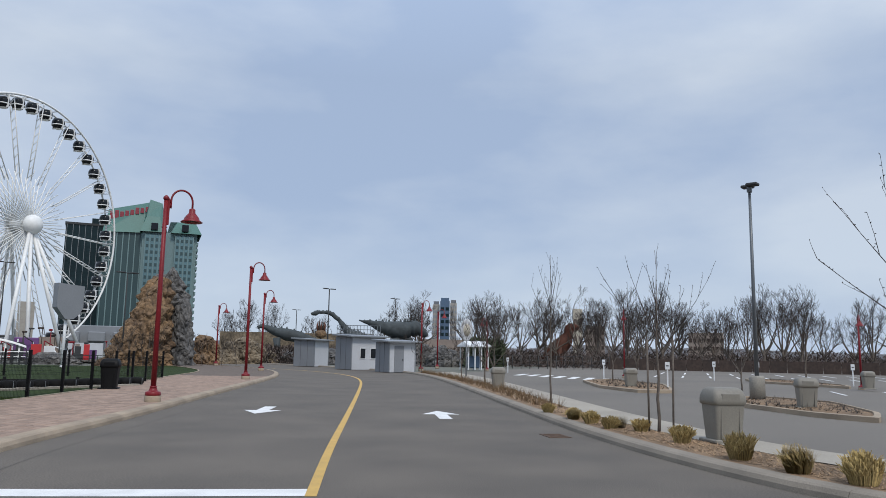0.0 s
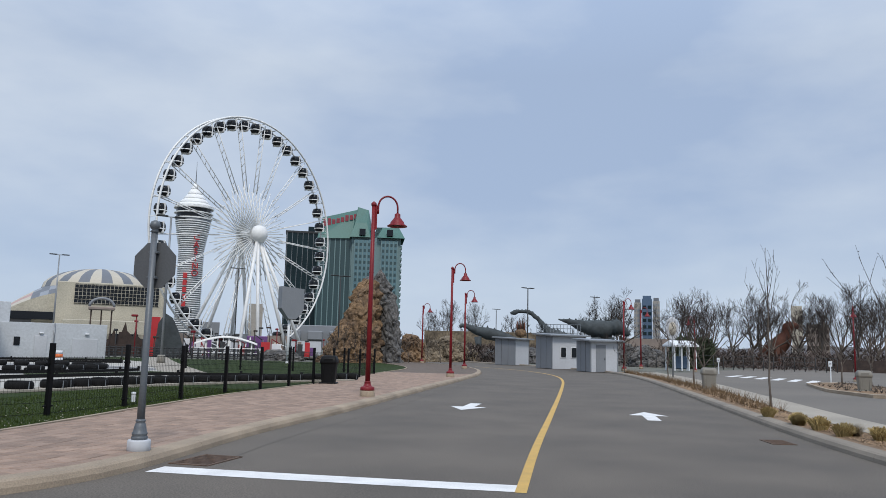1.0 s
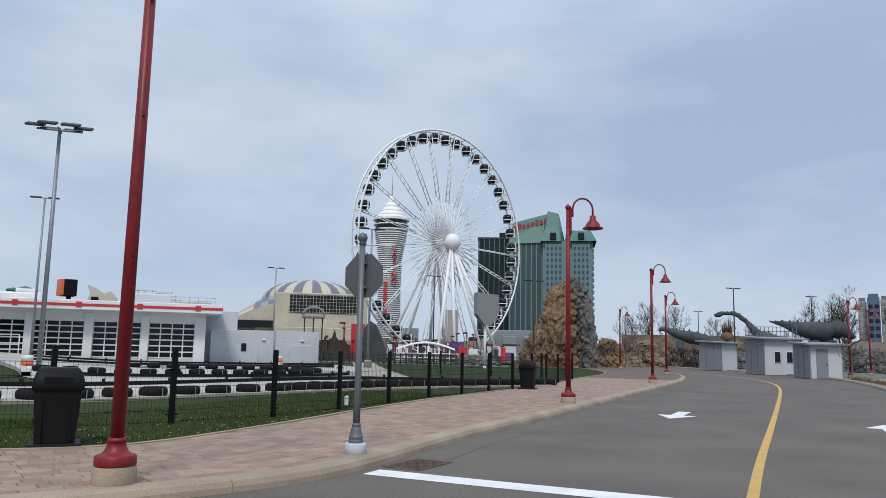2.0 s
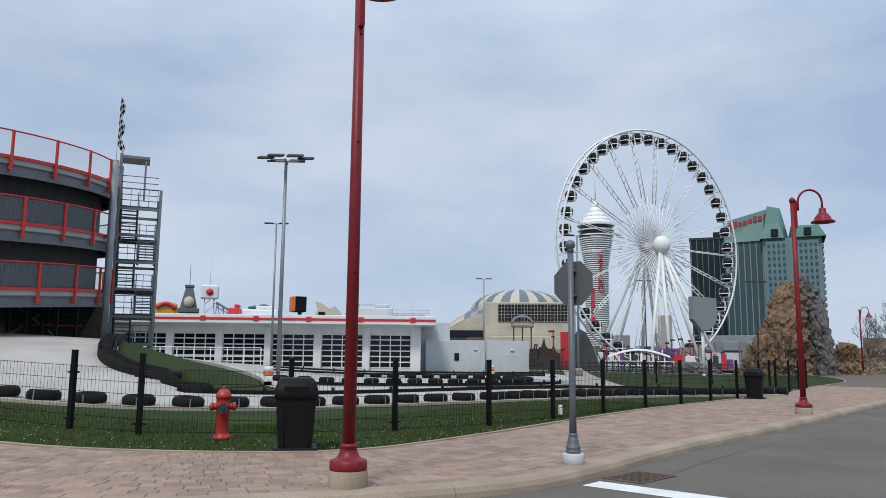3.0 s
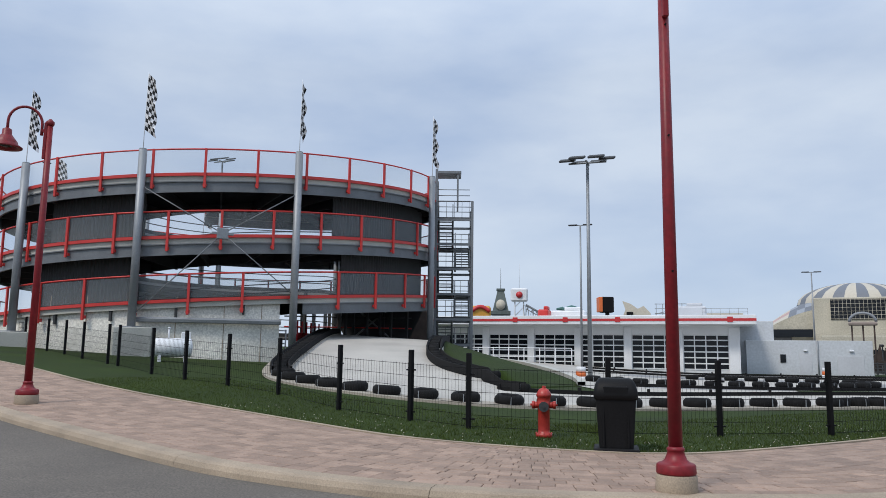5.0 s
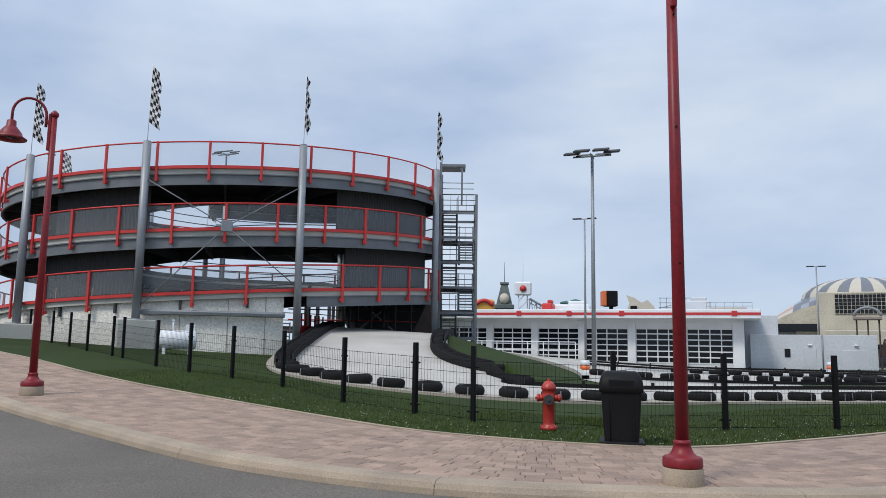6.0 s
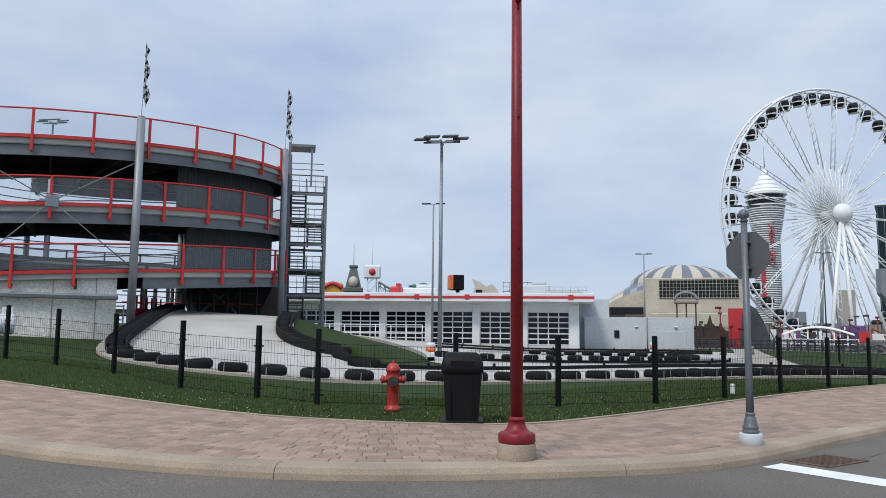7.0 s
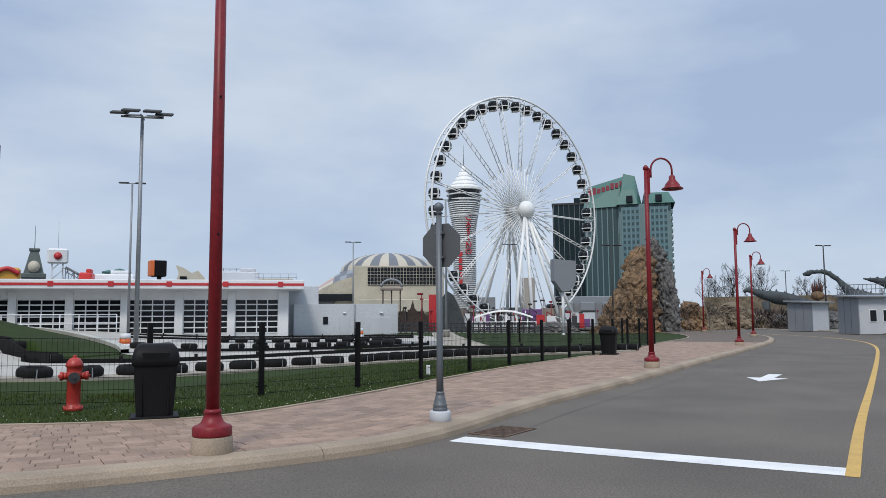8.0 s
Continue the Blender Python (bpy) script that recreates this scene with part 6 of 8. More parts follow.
rows = [[(b.x, b.y, 0.1), (b.x, b.y, 1.4 - 0.95 * (i / 39) ** 1.1), (b.x + 0.25, b.y + 0.3, 1.4 - 0.95 * (i / 39) ** 1.1), (b.x + 0.25, b.y + 0.3, 0.1)] for i, b in enumerate(B)]
g.sheet(rows)
part("mound_edge", g, CONCRETE, mound, "pale concrete edge wall")

# ---- kart garages ----
SH_Y, SH_X0, SH_X1, SH_Z = 65.0, -27.0, 2.3, 0.3
shop = thing("garage_building", "low white kart garage with glazed roller doors and red stripe", "garage")
DOORS = [-23.55, -19.45, -15.35, -11.2, -7.05, -2.95]
DOORS = [d + 2.65 for d in DOORS]
DW, DT = 3.5, 3.6
g = Geo()
edges = [SH_X0] + [e for d in DOORS for e in (d - DW / 2, d + DW / 2)] + [SH_X1]
for k in range(0, len(edges), 2):
    g.box(((edges[k] + edges[k + 1]) / 2, SH_Y + 0.15, (DT + SH_Z) / 2), (edges[k + 1] - edges[k], 0.3, DT - SH_Z))
g.box(((SH_X0 + SH_X1) / 2, SH_Y + 0.15, (DT + 4.35) / 2), (SH_X1 - SH_X0, 0.3, 4.35 - DT))
g.box((SH_X1 - 0.15, SH_Y + 8.3, 2.3), (0.3, 16, 4.1))
g.box((SH_X0 + 0.15, SH_Y + 8.3, 2.3), (0.3, 16, 4.1))
g.box(((SH_X0 + SH_X1) / 2, SH_Y + 16.3, 2.3), (SH_X1 - SH_X0, 0.3, 4.1))
part("wall", g, WHITE, shop)
for k in range(2, len(edges) - 1, 2):
    g = Geo()
    g.box(((edges[k] + edges[k + 1]) / 2, SH_Y - 0.05, 2.2), (edges[k + 1] - edges[k], 0.12, 3.9), 0.02)
    part("pilaster", g, WHITE, shop)
g = Geo()
g.box(((SH_X0 + SH_X1) / 2 + 0.3, SH_Y + 7.4, 4.72), (SH_X1 - SH_X0 + 1.8, 18.2, 0.75), 0.04)
roof = part("roof", g, WHITE, shop, "flat white canopy roof")
g = Geo()
g.box(((SH_X0 + SH_X1) / 2 + 0.3, SH_Y - 1.72, 4.72), (SH_X1 - SH_X0 + 1.8, 0.03, 0.2))
part("stripe", g, RED_TRIM, roof, "red stripe along the fascia")
for k in range(7):
    g = Geo()
    g.box((-24.4 + k * 4.33, SH_Y - 1.75, 4.74), (0.42, 0.05, 0.42), 0.05)
    part("emblem", g, RED_TRIM, roof, "small square red emblem")
for d in DOORS:
    g = Geo()
    g.box((d, SH_Y + 0.2, DT - 0.05), (DW, 0.07, 0.1))
    door = part("roller_door", g, WHITE, shop, "white framed glazed roller door")
    for k in range(5):
        g = Geo()
        g.box((d - DW / 2 + DW * k / 4, SH_Y + 0.2, (SH_Z + DT) / 2), (0.09, 0.06, DT - SH_Z))
        part("stile", g, WHITE, door)
    for k in range(7):
        g = Geo()
        g.box((d, SH_Y + 0.195, SH_Z + (DT - SH_Z) * k / 7), (DW, 0.07, 0.10))
        part("rail", g, WHITE, door)
    for i in range(4):
        for k in range(7):
            g = Geo()
            g.box((d - DW / 2 + DW * (i + 0.5) / 4, SH_Y + 0.21, SH_Z + (DT - SH_Z) * (k + 0.5) / 7), (DW / 4 - 0.08, 0.02, (DT - SH_Z) / 7 - 0.09))
            part("pane", g, WHITE if k == 0 else SKY_GLASS, door)
g = Geo()
g.box(((SH_X0 + SH_X1) / 2, SH_Y + 7.5, SH_Z - 0.1), (SH_X1 - SH_X0, 16, 0.1))
part("floor_slab", g, CONCRETE, shop)
# white annex, with a taller block
annex = thing("annex_building", "plain white flat-roofed annex with grey doors", "building")
g = Geo()
g.box((7.4, 73.0, 1.75), (9.2, 12.0, 2.9), 0.02)
part("wall", g, ANNEX_WHITE, annex)
g = Geo()
g.box((3.7, 74.0, 2.6), (2.6, 12.0, 4.4), 0.02)
part("tall_block", g, ANNEX_WHITE, annex)
g = Geo()
g.box((5.55, 66.97, 1.75), (0.42, 0.08, 0.65), 0.01)
part("window", g, SKY_GLASS, annex, "small dark window")
for x, w, h in ((7.2, 0.9, 1.9), (10.4, 1.9, 1.7)):
    g = Geo()
    g.box((x, 66.98, 0.3 + h / 2), (w, 0.06, h), 0.01)
    part("door", g, BOOTH_PALE, annex, "pale grey service door")
for x in (7.2, 10.5):
    g = Geo()
    g.box((x, 66.9, 2.4), (0.3, 0.2, 0.12), 0.03)
    part("wall_light", g, WHITE, annex)
g = Geo()
g.tube([(8.1, 66.9, 0.3), (8.1, 66.9, 3.2)], 0.05, 6)
part("downpipe", g, STEEL, annex)
# ramp rail before the garages
hr = thing("handrail", "white tube handrail before the garages", "handrail")
for x in [-19.5 + 1.3 * k for k in range(8)]:
    g = Geo()
    g.tube([(x, 60.5, 0.3), (x, 60.5, 2.3)], 0.04, 6)
    part("upright", g, WHITE, hr)
for z in (0.9, 1.6, 2.3):
    g = Geo()
    g.tube([(-19.5, 60.5, z), (-10.4, 60.5, z)], 0.04, 6)
    part("rail", g, WHITE, hr)
# roof equipment
for x, y, w, h, mt, nm, lb in ((-13.0, 72, 4.0, 0.9, WHITE, "roof_unit", "pale roof plant unit"), (-14.6, 70, 1.0, 0.9, BRIGHT_RED, "roof_tank", "red metal ventilation hood on the roof"), (-1.9, 72, 3.4, 1.2, BOOTH_PALE, "roof_unit", "pale roof plant unit with louvre")):
    g = Geo()
    g.box((x, y, 5.1 + h / 2), (w, 1.5, h), 0.12)
    g.box((x + w * 0.2, y, 5.1 + h + 0.15), (w * 0.4, 1.0, 0.35), 0.08)
    solid(nm, g, mt, lb, "roof unit")
g = Geo()
for k in range(6):
    g.tube([(-0.5 + 0.7 * k, 66, 5.1), (-0.5 + 0.7 * k, 66, 5.75)], 0.02, 4)
for z in (5.45, 5.75):
    g.tube([(-0.5, 66, z), (3.0, 66, z)], 0.02, 4)
solid("roof_rail", g, STEEL, "thin grey roof guard rail", "railing")


# ---- light masts ----
def mast(p, h, heads, label, r=0.09, material=STEEL, base=0.0):
    ob = thing("light_mast", label, "light mast", Matrix.Translation(p), "light masts")
    if base:
        g = Geo()
        g.lathe([(0.27, 0), (0.27, base - 0.08), (0.22, base)], 18)
        part("footing", g, FOOTING, ob, "round concrete footing")
    g = Geo()
    g.tube([(0, 0, base), (0, 0, h)], (r, r * 0.65), 10)
    part("pole", g, material, ob)
    if heads == 4:
        g = Geo()
        g.tube([(-1.0, 0, h - 0.05), (1.0, 0, h - 0.05)], 0.05, 6)
        g.tube([(0, -0.5, h - 0.05), (0, 0.5, h - 0.05)], 0.05, 6)
        part("crossarm", g, material, ob)
        for x, y in ((-1.05, -0.1), (-0.45, -0.6), (0.55, -0.6), (1.05, -0.1), (0.5, 0.5), (-0.5, 0.5)):
            g = Geo()
            g.box((0, 0, 0), (0.82, 0.66, 0.12), 0.03, 0, pose(x, y, h + 0.12, 20, 0, 0))
            part("floodlight", g, DARK_STEEL, ob)
    elif heads == 1:
        g = Geo()
        g.box((0, 0, h - 0.02), (0.16, 0.16, 0.2), 0.02)
        part("cap", g, material, ob)
        for x, y in ((-0.13, -0.16), (0.16, 0.12)):
            g = Geo()
            g.box((x, y, h + 0.14), (0.34, 0.42, 0.11), 0.03)
            part("luminaire", g, DARK_STEEL, ob)
    else:
        g = Geo()
        g.tube([(-0.55, 0, h), (0.55, 0, h)], 0.04, 6)
        part("crossarm", g, material, ob)
        for x in (-0.6, 0.6):
            g = Geo()
            g.box((x, 0, h + 0.03), (0.75, 0.3, 0.1), 0.03)
            part("luminaire", g, DARK_STEEL, ob)
    return ob


mast(spot(-8.72, 40, 0.2), 11.5, 4, "tall grey mast with a crown of floodlights", 0.12)
mast(spot(-9.3, 62, 0.2), 11.8, 2, "tall slim grey lighting mast", 0.1)
mast(spot(-36.5, 78, 1.5), 19.0, 4, "tall grey floodlight mast behind the spiral", 0.13)
mast(spot(6.45, 90, 0), 10.6, 2, "slim grey lighting mast behind the annex", 0.1)
mast(spot(13.5, 55, 0.1), 10.1, 2, "slim grey lighting mast on a concrete footing", 0.1, STEEL, 0.6)
mast(spot(18.35, 100, 0), 11.2, 2, "dark lighting mast before the wheel", 0.09, DARK_STEEL)
mast(spot(25.9, 70, 0), 8.0, 2, "dark slim mast before the rock", 0.07, DARK_STEEL)
mast(spot(40.1, 95, 0), 9.35, 2, "dark lighting mast behind the booths", 0.1, DARK_STEEL)
mast(spot(45.06, 120, 0), 10.1, 2, "dark lighting mast behind the dinosaurs", 0.1, DARK_STEEL)
mast(spot(37.7, 150, 0), 9.6, 2, "distant dark lighting mast", 0.1, DARK_STEEL)
mast(Vector((28.6, 9.3, 0)), 7.8, 1, "dark car park light mast on a concrete footing", 0.075, POST_GREY, 0.95)
# grey control box on a white pole on the lawn
lb = spot(22.25, 62)
box_sign = thing("grey_box_sign", "grey hopper-shaped box on a white pole", "sign", Matrix.Translation((lb.x, lb.y, 0.12)) @ Matrix.Diagonal((0.82, 0.82, 0.95, 1)))
g = Geo()
g.lathe([(0.45, 0.0), (0.4, 0.12), (0.16, 0.35), (0.13, 0.5)], 14)
g.tube([(0, 0, 0.4), (0, 0, 4.3)], 0.13, 10)
part("pole", g, WHITE, box_sign)
g = Geo()
g.prism([(-1.15, 0.9), (-0.35, 0.0), (0.35, 0.0), (0.9, 0.45), (1.15, 0.9), (1.15, 2.6), (-1.15, 2.75)], -0.5, 0.5, pose(0.1, 0, 4.0, 90, 0, 0))
part("housing", g, BOOTH_GREY, box_sign)

# ---- booths at the lot entrance ----
def booth(az, d, w, dp, h, turn, label, windows, door):
    p = spot(az, d)
    b = thing("ticket_booth", label, "booth", pose(p.x, p.y, 0.03, 0, 0, -az + turn), "grey booths")
    g = Geo()
    g.box((0, 0.0, h / 2), (w, dp, h), 0.02)
    part("cabin", g, BOOTH_GREY, b)
    g = Geo()
    g.box((0, -dp / 2 - 0.012, h / 2), (w, 0.024, h))
    front = part("front_panel", g, BOOTH_PALE, b, "pale front panel")
    g = Geo()
    g.box((0, 0, 0.07), (w + 0.7, dp + 0.7, 0.14), 0.02, 0, pose(0, -0.15, h, 3, 0, 0))
    part("roof", g, STEEL, b, "thin overhanging metal roof")
    for sx in (-1, 1):
        g = Geo()
        g.box((sx * (w / 2 - 0.03), -dp / 2 - 0.03, h / 2), (0.08, 0.05, h))
        part("corner_trim", g, STEEL, b)
    for k in range(1, 3):
        g = Geo()
        g.box((-w / 2 - 0.006, -dp / 2 + dp * k / 3, h / 2), (0.012, 0.02, h))
        part("panel_seam", g, DARK_STEEL, b)
    for x in windows:
        g = Geo()
        g.box((x, -dp / 2 - 0.04, 1.45), (0.62, 0.05, 1.0), 0.01)
        fr = part("window", g, WHITE, front)
        g = Geo()
        g.box((x, -dp / 2 - 0.075, 1.45), (0.5, 0.03, 0.86))
        part("pane", g, SKY_GLASS, fr)
    if door is not None:
        g = Geo()
        g.box((door, -dp / 2 - 0.035, 1.05), (0.85, 0.05, 2.1), 0.01)
        dr = part("door", g, BOOTH_GREY, front, "grey panelled door")
        g = Geo()
        g.box((door + 0.32, -dp / 2 - 0.085, 1.0), (0.05, 0.05, 0.14))
        part("handle", g, DARK_STEEL, dr)
    return b


booth(45.25, 62.0, 2.4, 2.4, 2.42, 28, "grey booth with pale front and door", (), -0.3)
booth(42.55, 70.0, 3.5, 2.7, 2.95, 33, "larger grey booth with windows and ramped roof", (-0.55, 0.55), None)
booth(38.95, 82.0, 2.6, 2.6, 2.75, 55, "small grey booth with flat metal roof", (), None)
# balustrade and dome on the roof behind the booths
g = Geo()
for k in range(14):
    q = spot(40.8 + 0.25 * k, 84)
    g.tube([(q.x, q.y, 0), (q.x, q.y, 4.5)], 0.03, 5)
for z in (3.6, 4.05, 4.5):
    g.tube([spot(40.8, 84, z), spot(44.05, 84, z)], 0.03, 5)
solid("roof_balustrade", g, POST_GREY, "grey roof terrace railing behind the booths", "railing")
# twirling figure-like ornament built as plain flames on a barrel
op = spot(39.6, 86)
orn = thing("barrel_ornament", "yellow barrel ornament with red flames", "ornament", pose(op.x, op.y, 3.1, 0, 0, -39) @ Matrix.Scale(0.72, 4))
g = Geo()
g.lathe([(0.4, -0.8), (0.62, -0.4), (0.68, 0), (0.62, 0.4), (0.4, 0.8)], 14, m=pose(0, 0, 0.6, 0, 90, 20))
part("barrel", g, ROCK_OCHRE, orn)
for k in range(5):
    g = Geo()
    g.tube([(-0.5 + 0.25 * k, 0, 1.1), (-0.6 + 0.3 * k, 0.1, 1.9), (-0.45 + 0.22 * k, 0, 2.6 + 0.4 * (k % 2))], (0.2, 0.14, 0.03), 6)
    part("flame", g, DARK_WOOD if k % 2 else DINO_RED, orn)
g = Geo()
g.tube([(0, 0, -4.3), (0, 0, 0.2)], 0.12, 6)
part("stand", g, DARK_STEEL, orn)


# ---- dinosaur sculptures ----
def dino_body(name, p, rz, spine, material, label, legs):
    """One plain swept body with legs; spine: (x, z, radius)."""
    g = Geo()
    fine = []
    for (x0, z0, r0), (x1, z1, r1) in zip(spine, spine[1:]):
        fine += [(x0 + (x1 - x0) * k / 4, z0 + (z1 - z0) * k / 4, r0 + (r1 - r0) * k / 4) for k in range(4)]
    fine.append(spine[-1])
    g.tube([(x, 0, z) for x, z, r in fine], [r for x, z, r in fine], 14)
    for x, z, r in fine[2:-3:2]:
        g.add([(x - 0.2, 0.05, z + r * 0.9), (x + 0.2, 0.05, z + r * 0.9), (x, 0, z + r * 1.35), (x, -0.1, z + r * 0.9)], [(0, 1, 2), (1, 3, 2), (3, 0, 2)])
    for x, z, r, foot in legs:
        for s in (-1, 1):
            g.tube([(x, s * r * 1.3, z), (x + 0.2, s * r * 1.7, z * 0.5), (x + foot, s * r * 1.7, 0.0)], (r, r * 0.7, r * 0.6), 8)
    off = Vector((p.x, p.y, 0))
    g.v = [tuple(Vector(v) * 1.0 + Vector((noise.noise(Vector(v) * 1.3 + off), noise.noise(Vector(v) * 1.3 - off), noise.noise(Vector(v) * 1.7 + off))) * 0.10) for v in g.v]
    ob = solid(name, g, material, label, "dinosaur", m=pose(p.x, p.y, 0, 0, 0, rz))
    return ob


p = spot(41.4, 112)
dino_body("dinosaur_sculpture", p, -41, [(5.5, 2.5, 0.2), (3.6, 3.3, 0.7), (1.8, 3.6, 1.1), (0.6, 4.2, 0.75), (-0.2, 5.2, 0.42), (-1.0, 6.2, 0.32), (-1.9, 7.0, 0.28), (-2.9, 7.35, 0.26), (-3.9, 7.3, 0.25), (-4.5, 7.15, 0.34), (-5.1, 7.0, 0.16)], DINO, "blue-grey long-necked dinosaur sculpture", [(1.2, 3.2, 0.5, 0.0), (3.2, 3.0, 0.5, 0.0)])
p = spot(45.0, 108)
dino_body("dinosaur_sculpture", p, -45, [(-4.9, 6.1, 0.1), (-3.4, 5.75, 0.4), (-1.6, 5.2, 0.85), (0.2, 4.8, 1.25), (1.6, 4.75, 1.3), (2.4, 5.0, 0.95), (3.0, 5.05, 1.2), (3.7, 4.8, 0.8), (4.3, 4.4, 0.55), (4.8, 4.0, 0.25)], DINO, "grey horned dinosaur sculpture with raised tail", [(0.2, 3.6, 0.7, 0.1), (2.2, 3.6, 0.55, 0.2)])
p = spot(37.3, 110)
dino_body("dinosaur_sculpture", p, -37, [(5.2, 2.2, 0.12), (3.6, 3.0, 0.45), (1.6, 3.5, 0.8), (-0.4, 3.9, 0.9), (-2.0, 4.3, 0.6), (-3.2, 4.8, 0.36), (-4.0, 5.0, 0.26), (-4.5, 4.8, 0.2)], DINO, "dark long-backed dinosaur sculpture", [(-1.8, 3.4, 0.5, 0), (1.6, 3.4, 0.5, 0)])
p = spot(57.6, 116)
dino_body("dinosaur_sculpture", p, -57, [(-3.2, 1.0, 0.15), (-2.0, 1.8, 0.7), (-0.5, 2.6, 1.35), (0.5, 3.6, 1.15), (1.0, 4.8, 0.75), (1.2, 5.7, 0.7), (1.9, 5.9, 0.55), (2.6, 5.7, 0.3)], DINO_RED, "rust-red upright dinosaur sculpture", [(-0.4, 3.0, 0.6, 0.3)])
# boulders and wall behind them
g = Geo()
far_box(g, 32.3, 43.5, 128, 0, 4.6, 3)
solid("perimeter_wall", g, CREAM_ROCK, "long dull tan wall behind the sculptures", "wall", kind="structure")
for k, (a, d, h) in enumerate(((37.3, 97, 1.6), (40.4, 100, 1.8), (43.2, 100, 2.2), (47.2, 98, 2.6), (48.6, 96, 2.4), (49.3, 100, 1.9))):
    rock(spot(a, d), 2.2, 1.8, h, 40 + k, ROCK, "dull grey-brown artificial boulder bank", 0.5)

# ---- bus shelter, round sign ----
sp = spot(51.15, 76)
sh = thing("shelter", "white open shelter with low pitched roof", "shelter", pose(sp.x, sp.y, 0.03, 0, 0, -51 + 24))
for x in (-1.05, -0.35, 0.35, 1.05):
    for y in (-1.0, 1.0):
        g = Geo()
        g.box((x, y, 1.2), (0.11, 0.11, 2.4))
        part("post", g, WHITE, sh)
g = Geo()
g.add([(-1.3, -1.25, 2.4), (1.3, -1.25, 2.4), (1.3, 1.25, 2.4), (-1.3, 1.25, 2.4), (-1.15, 0, 2.85), (1.15, 0, 2.85), (-1.3, -1.25, 2.25), (1.3, -1.25, 2.25), (1.3, 1.25, 2.25), (-1.3, 1.25, 2.25)],
      [(0, 1, 5, 4), (2, 3, 4, 5), (1, 2, 5), (3, 0, 4), (6, 7, 1, 0), (7, 8, 2, 1), (8, 9, 3, 2), (9, 6, 0, 3), (9, 8, 7, 6)])
part("roof", g, WHITE, sh, "white sheet metal roof")
g = Geo()
g.box((0.1, 0.5, 0.75), (1.3, 0.6, 1.2), 0.1)
part("cabinet", g, BLUE, sh, "blue cabinet under the roof")
p = Vector((38.3, 30.9, 0))
sg = thing("round_sign", "pale round sign on a thin grey post", "sign", pose(p.x, p.y, 0.1, 0, 0, -28))
g = Geo()
g.tube([(0, 0, 0), (0, 0, 3.0)], 0.05, 8)
part("post", g, STEEL, sg)
g = Geo()
g.lathe([(0.50, -0.04), (0.58, -0.03), (0.58, 0.03), (0.50, 0.04)], 24, m=pose(0, 0, 3.0, 90, 0, 0) @ Matrix.Diagonal((0.75, 1.25, 1, 1)))
part("disc", g, BOOTH_PALE, sg)
g = Geo()
g.lathe([(0.33, 0.0), (0.33, 0.03)], 20, m=pose(0, -0.03, 3.0, 90, 0, 0) @ Matrix.Diagonal((0.75, 1.25, 1, 1)))
part("centre", g, DOME_A, sg)


# ---- car park ----
def kerb_island(pts, label):
    isl = thing("kerb_island", label, "kerb island", kind="structure")
    c = sum((Vector((x, y, 0)) for x, y in pts), Vector()) / len(pts)
    outer = [tuple(c.lerp(Vector((x, y, 0)), 1.0)) for x, y in pts]
    ring = []
    n = len(outer)
    for i in range(n):
        a, b, d = Vector(outer[i - 1]), Vector(outer[i]), Vector(outer[(i + 1) % n])
        ring += [b.lerp(a, 0.25), b.lerp((a + d) / 2, 0.06), b.lerp(d, 0.25)]
    inner = [p_.lerp(c, 0.07) for p_ in ring]
    g = Geo()
    m_ = len(ring)
    vs = [(p_.x, p_.y, -0.05) for p_ in ring] + [(p_.x, p_.y, 0.13) for p_ in ring] + [(p_.x, p_.y, 0.14) for p_ in inner] + [(p_.x, p_.y, 0.08) for p_ in inner]
    fs = []
    for i in range(m_):
        j = (i + 1) % m_
        for k in range(3):
            fs.append((k * m_ + i, k * m_ + j, (k + 1) * m_ + j, (k + 1) * m_ + i))
    g.add(vs, fs)
    part("kerb_ring", g, KERB, isl)
    g = Geo()
    g.add([(p_.x, p_.y, 0.09) for p_ in inner] + [(c.x, c.y, 0.22)], [(i, (i + 1) % m_, m_) for i in range(m_)])
    part("mulch_bed", g, MULCH, isl)
    rnd = random.Random(int(c.x * 10))
    g = Geo()
    for _ in range(260):
        i = rnd.randrange(m_)
        q = inner[i].lerp(c, rnd.random()).lerp(inner[(i + 5) % m_], rnd.random() * 0.5)
        s = rnd.uniform(0.05, 0.16)
        for _k in range(4):
            v = Vector((rnd.uniform(-1, 1), rnd.uniform(-1, 1), rnd.uniform(0.4, 1.4))) * s
            g.add([(q.x - 0.03, q.y, 0.12), (q.x + 0.03, q.y, 0.12), (q.x + v.x, q.y + v.y, 0.12 + v.z)], [(0, 1, 2)])
    tagged(part("ground_cover", g, TWIG, isl, "dry brown ground cover"), kind="stuff")


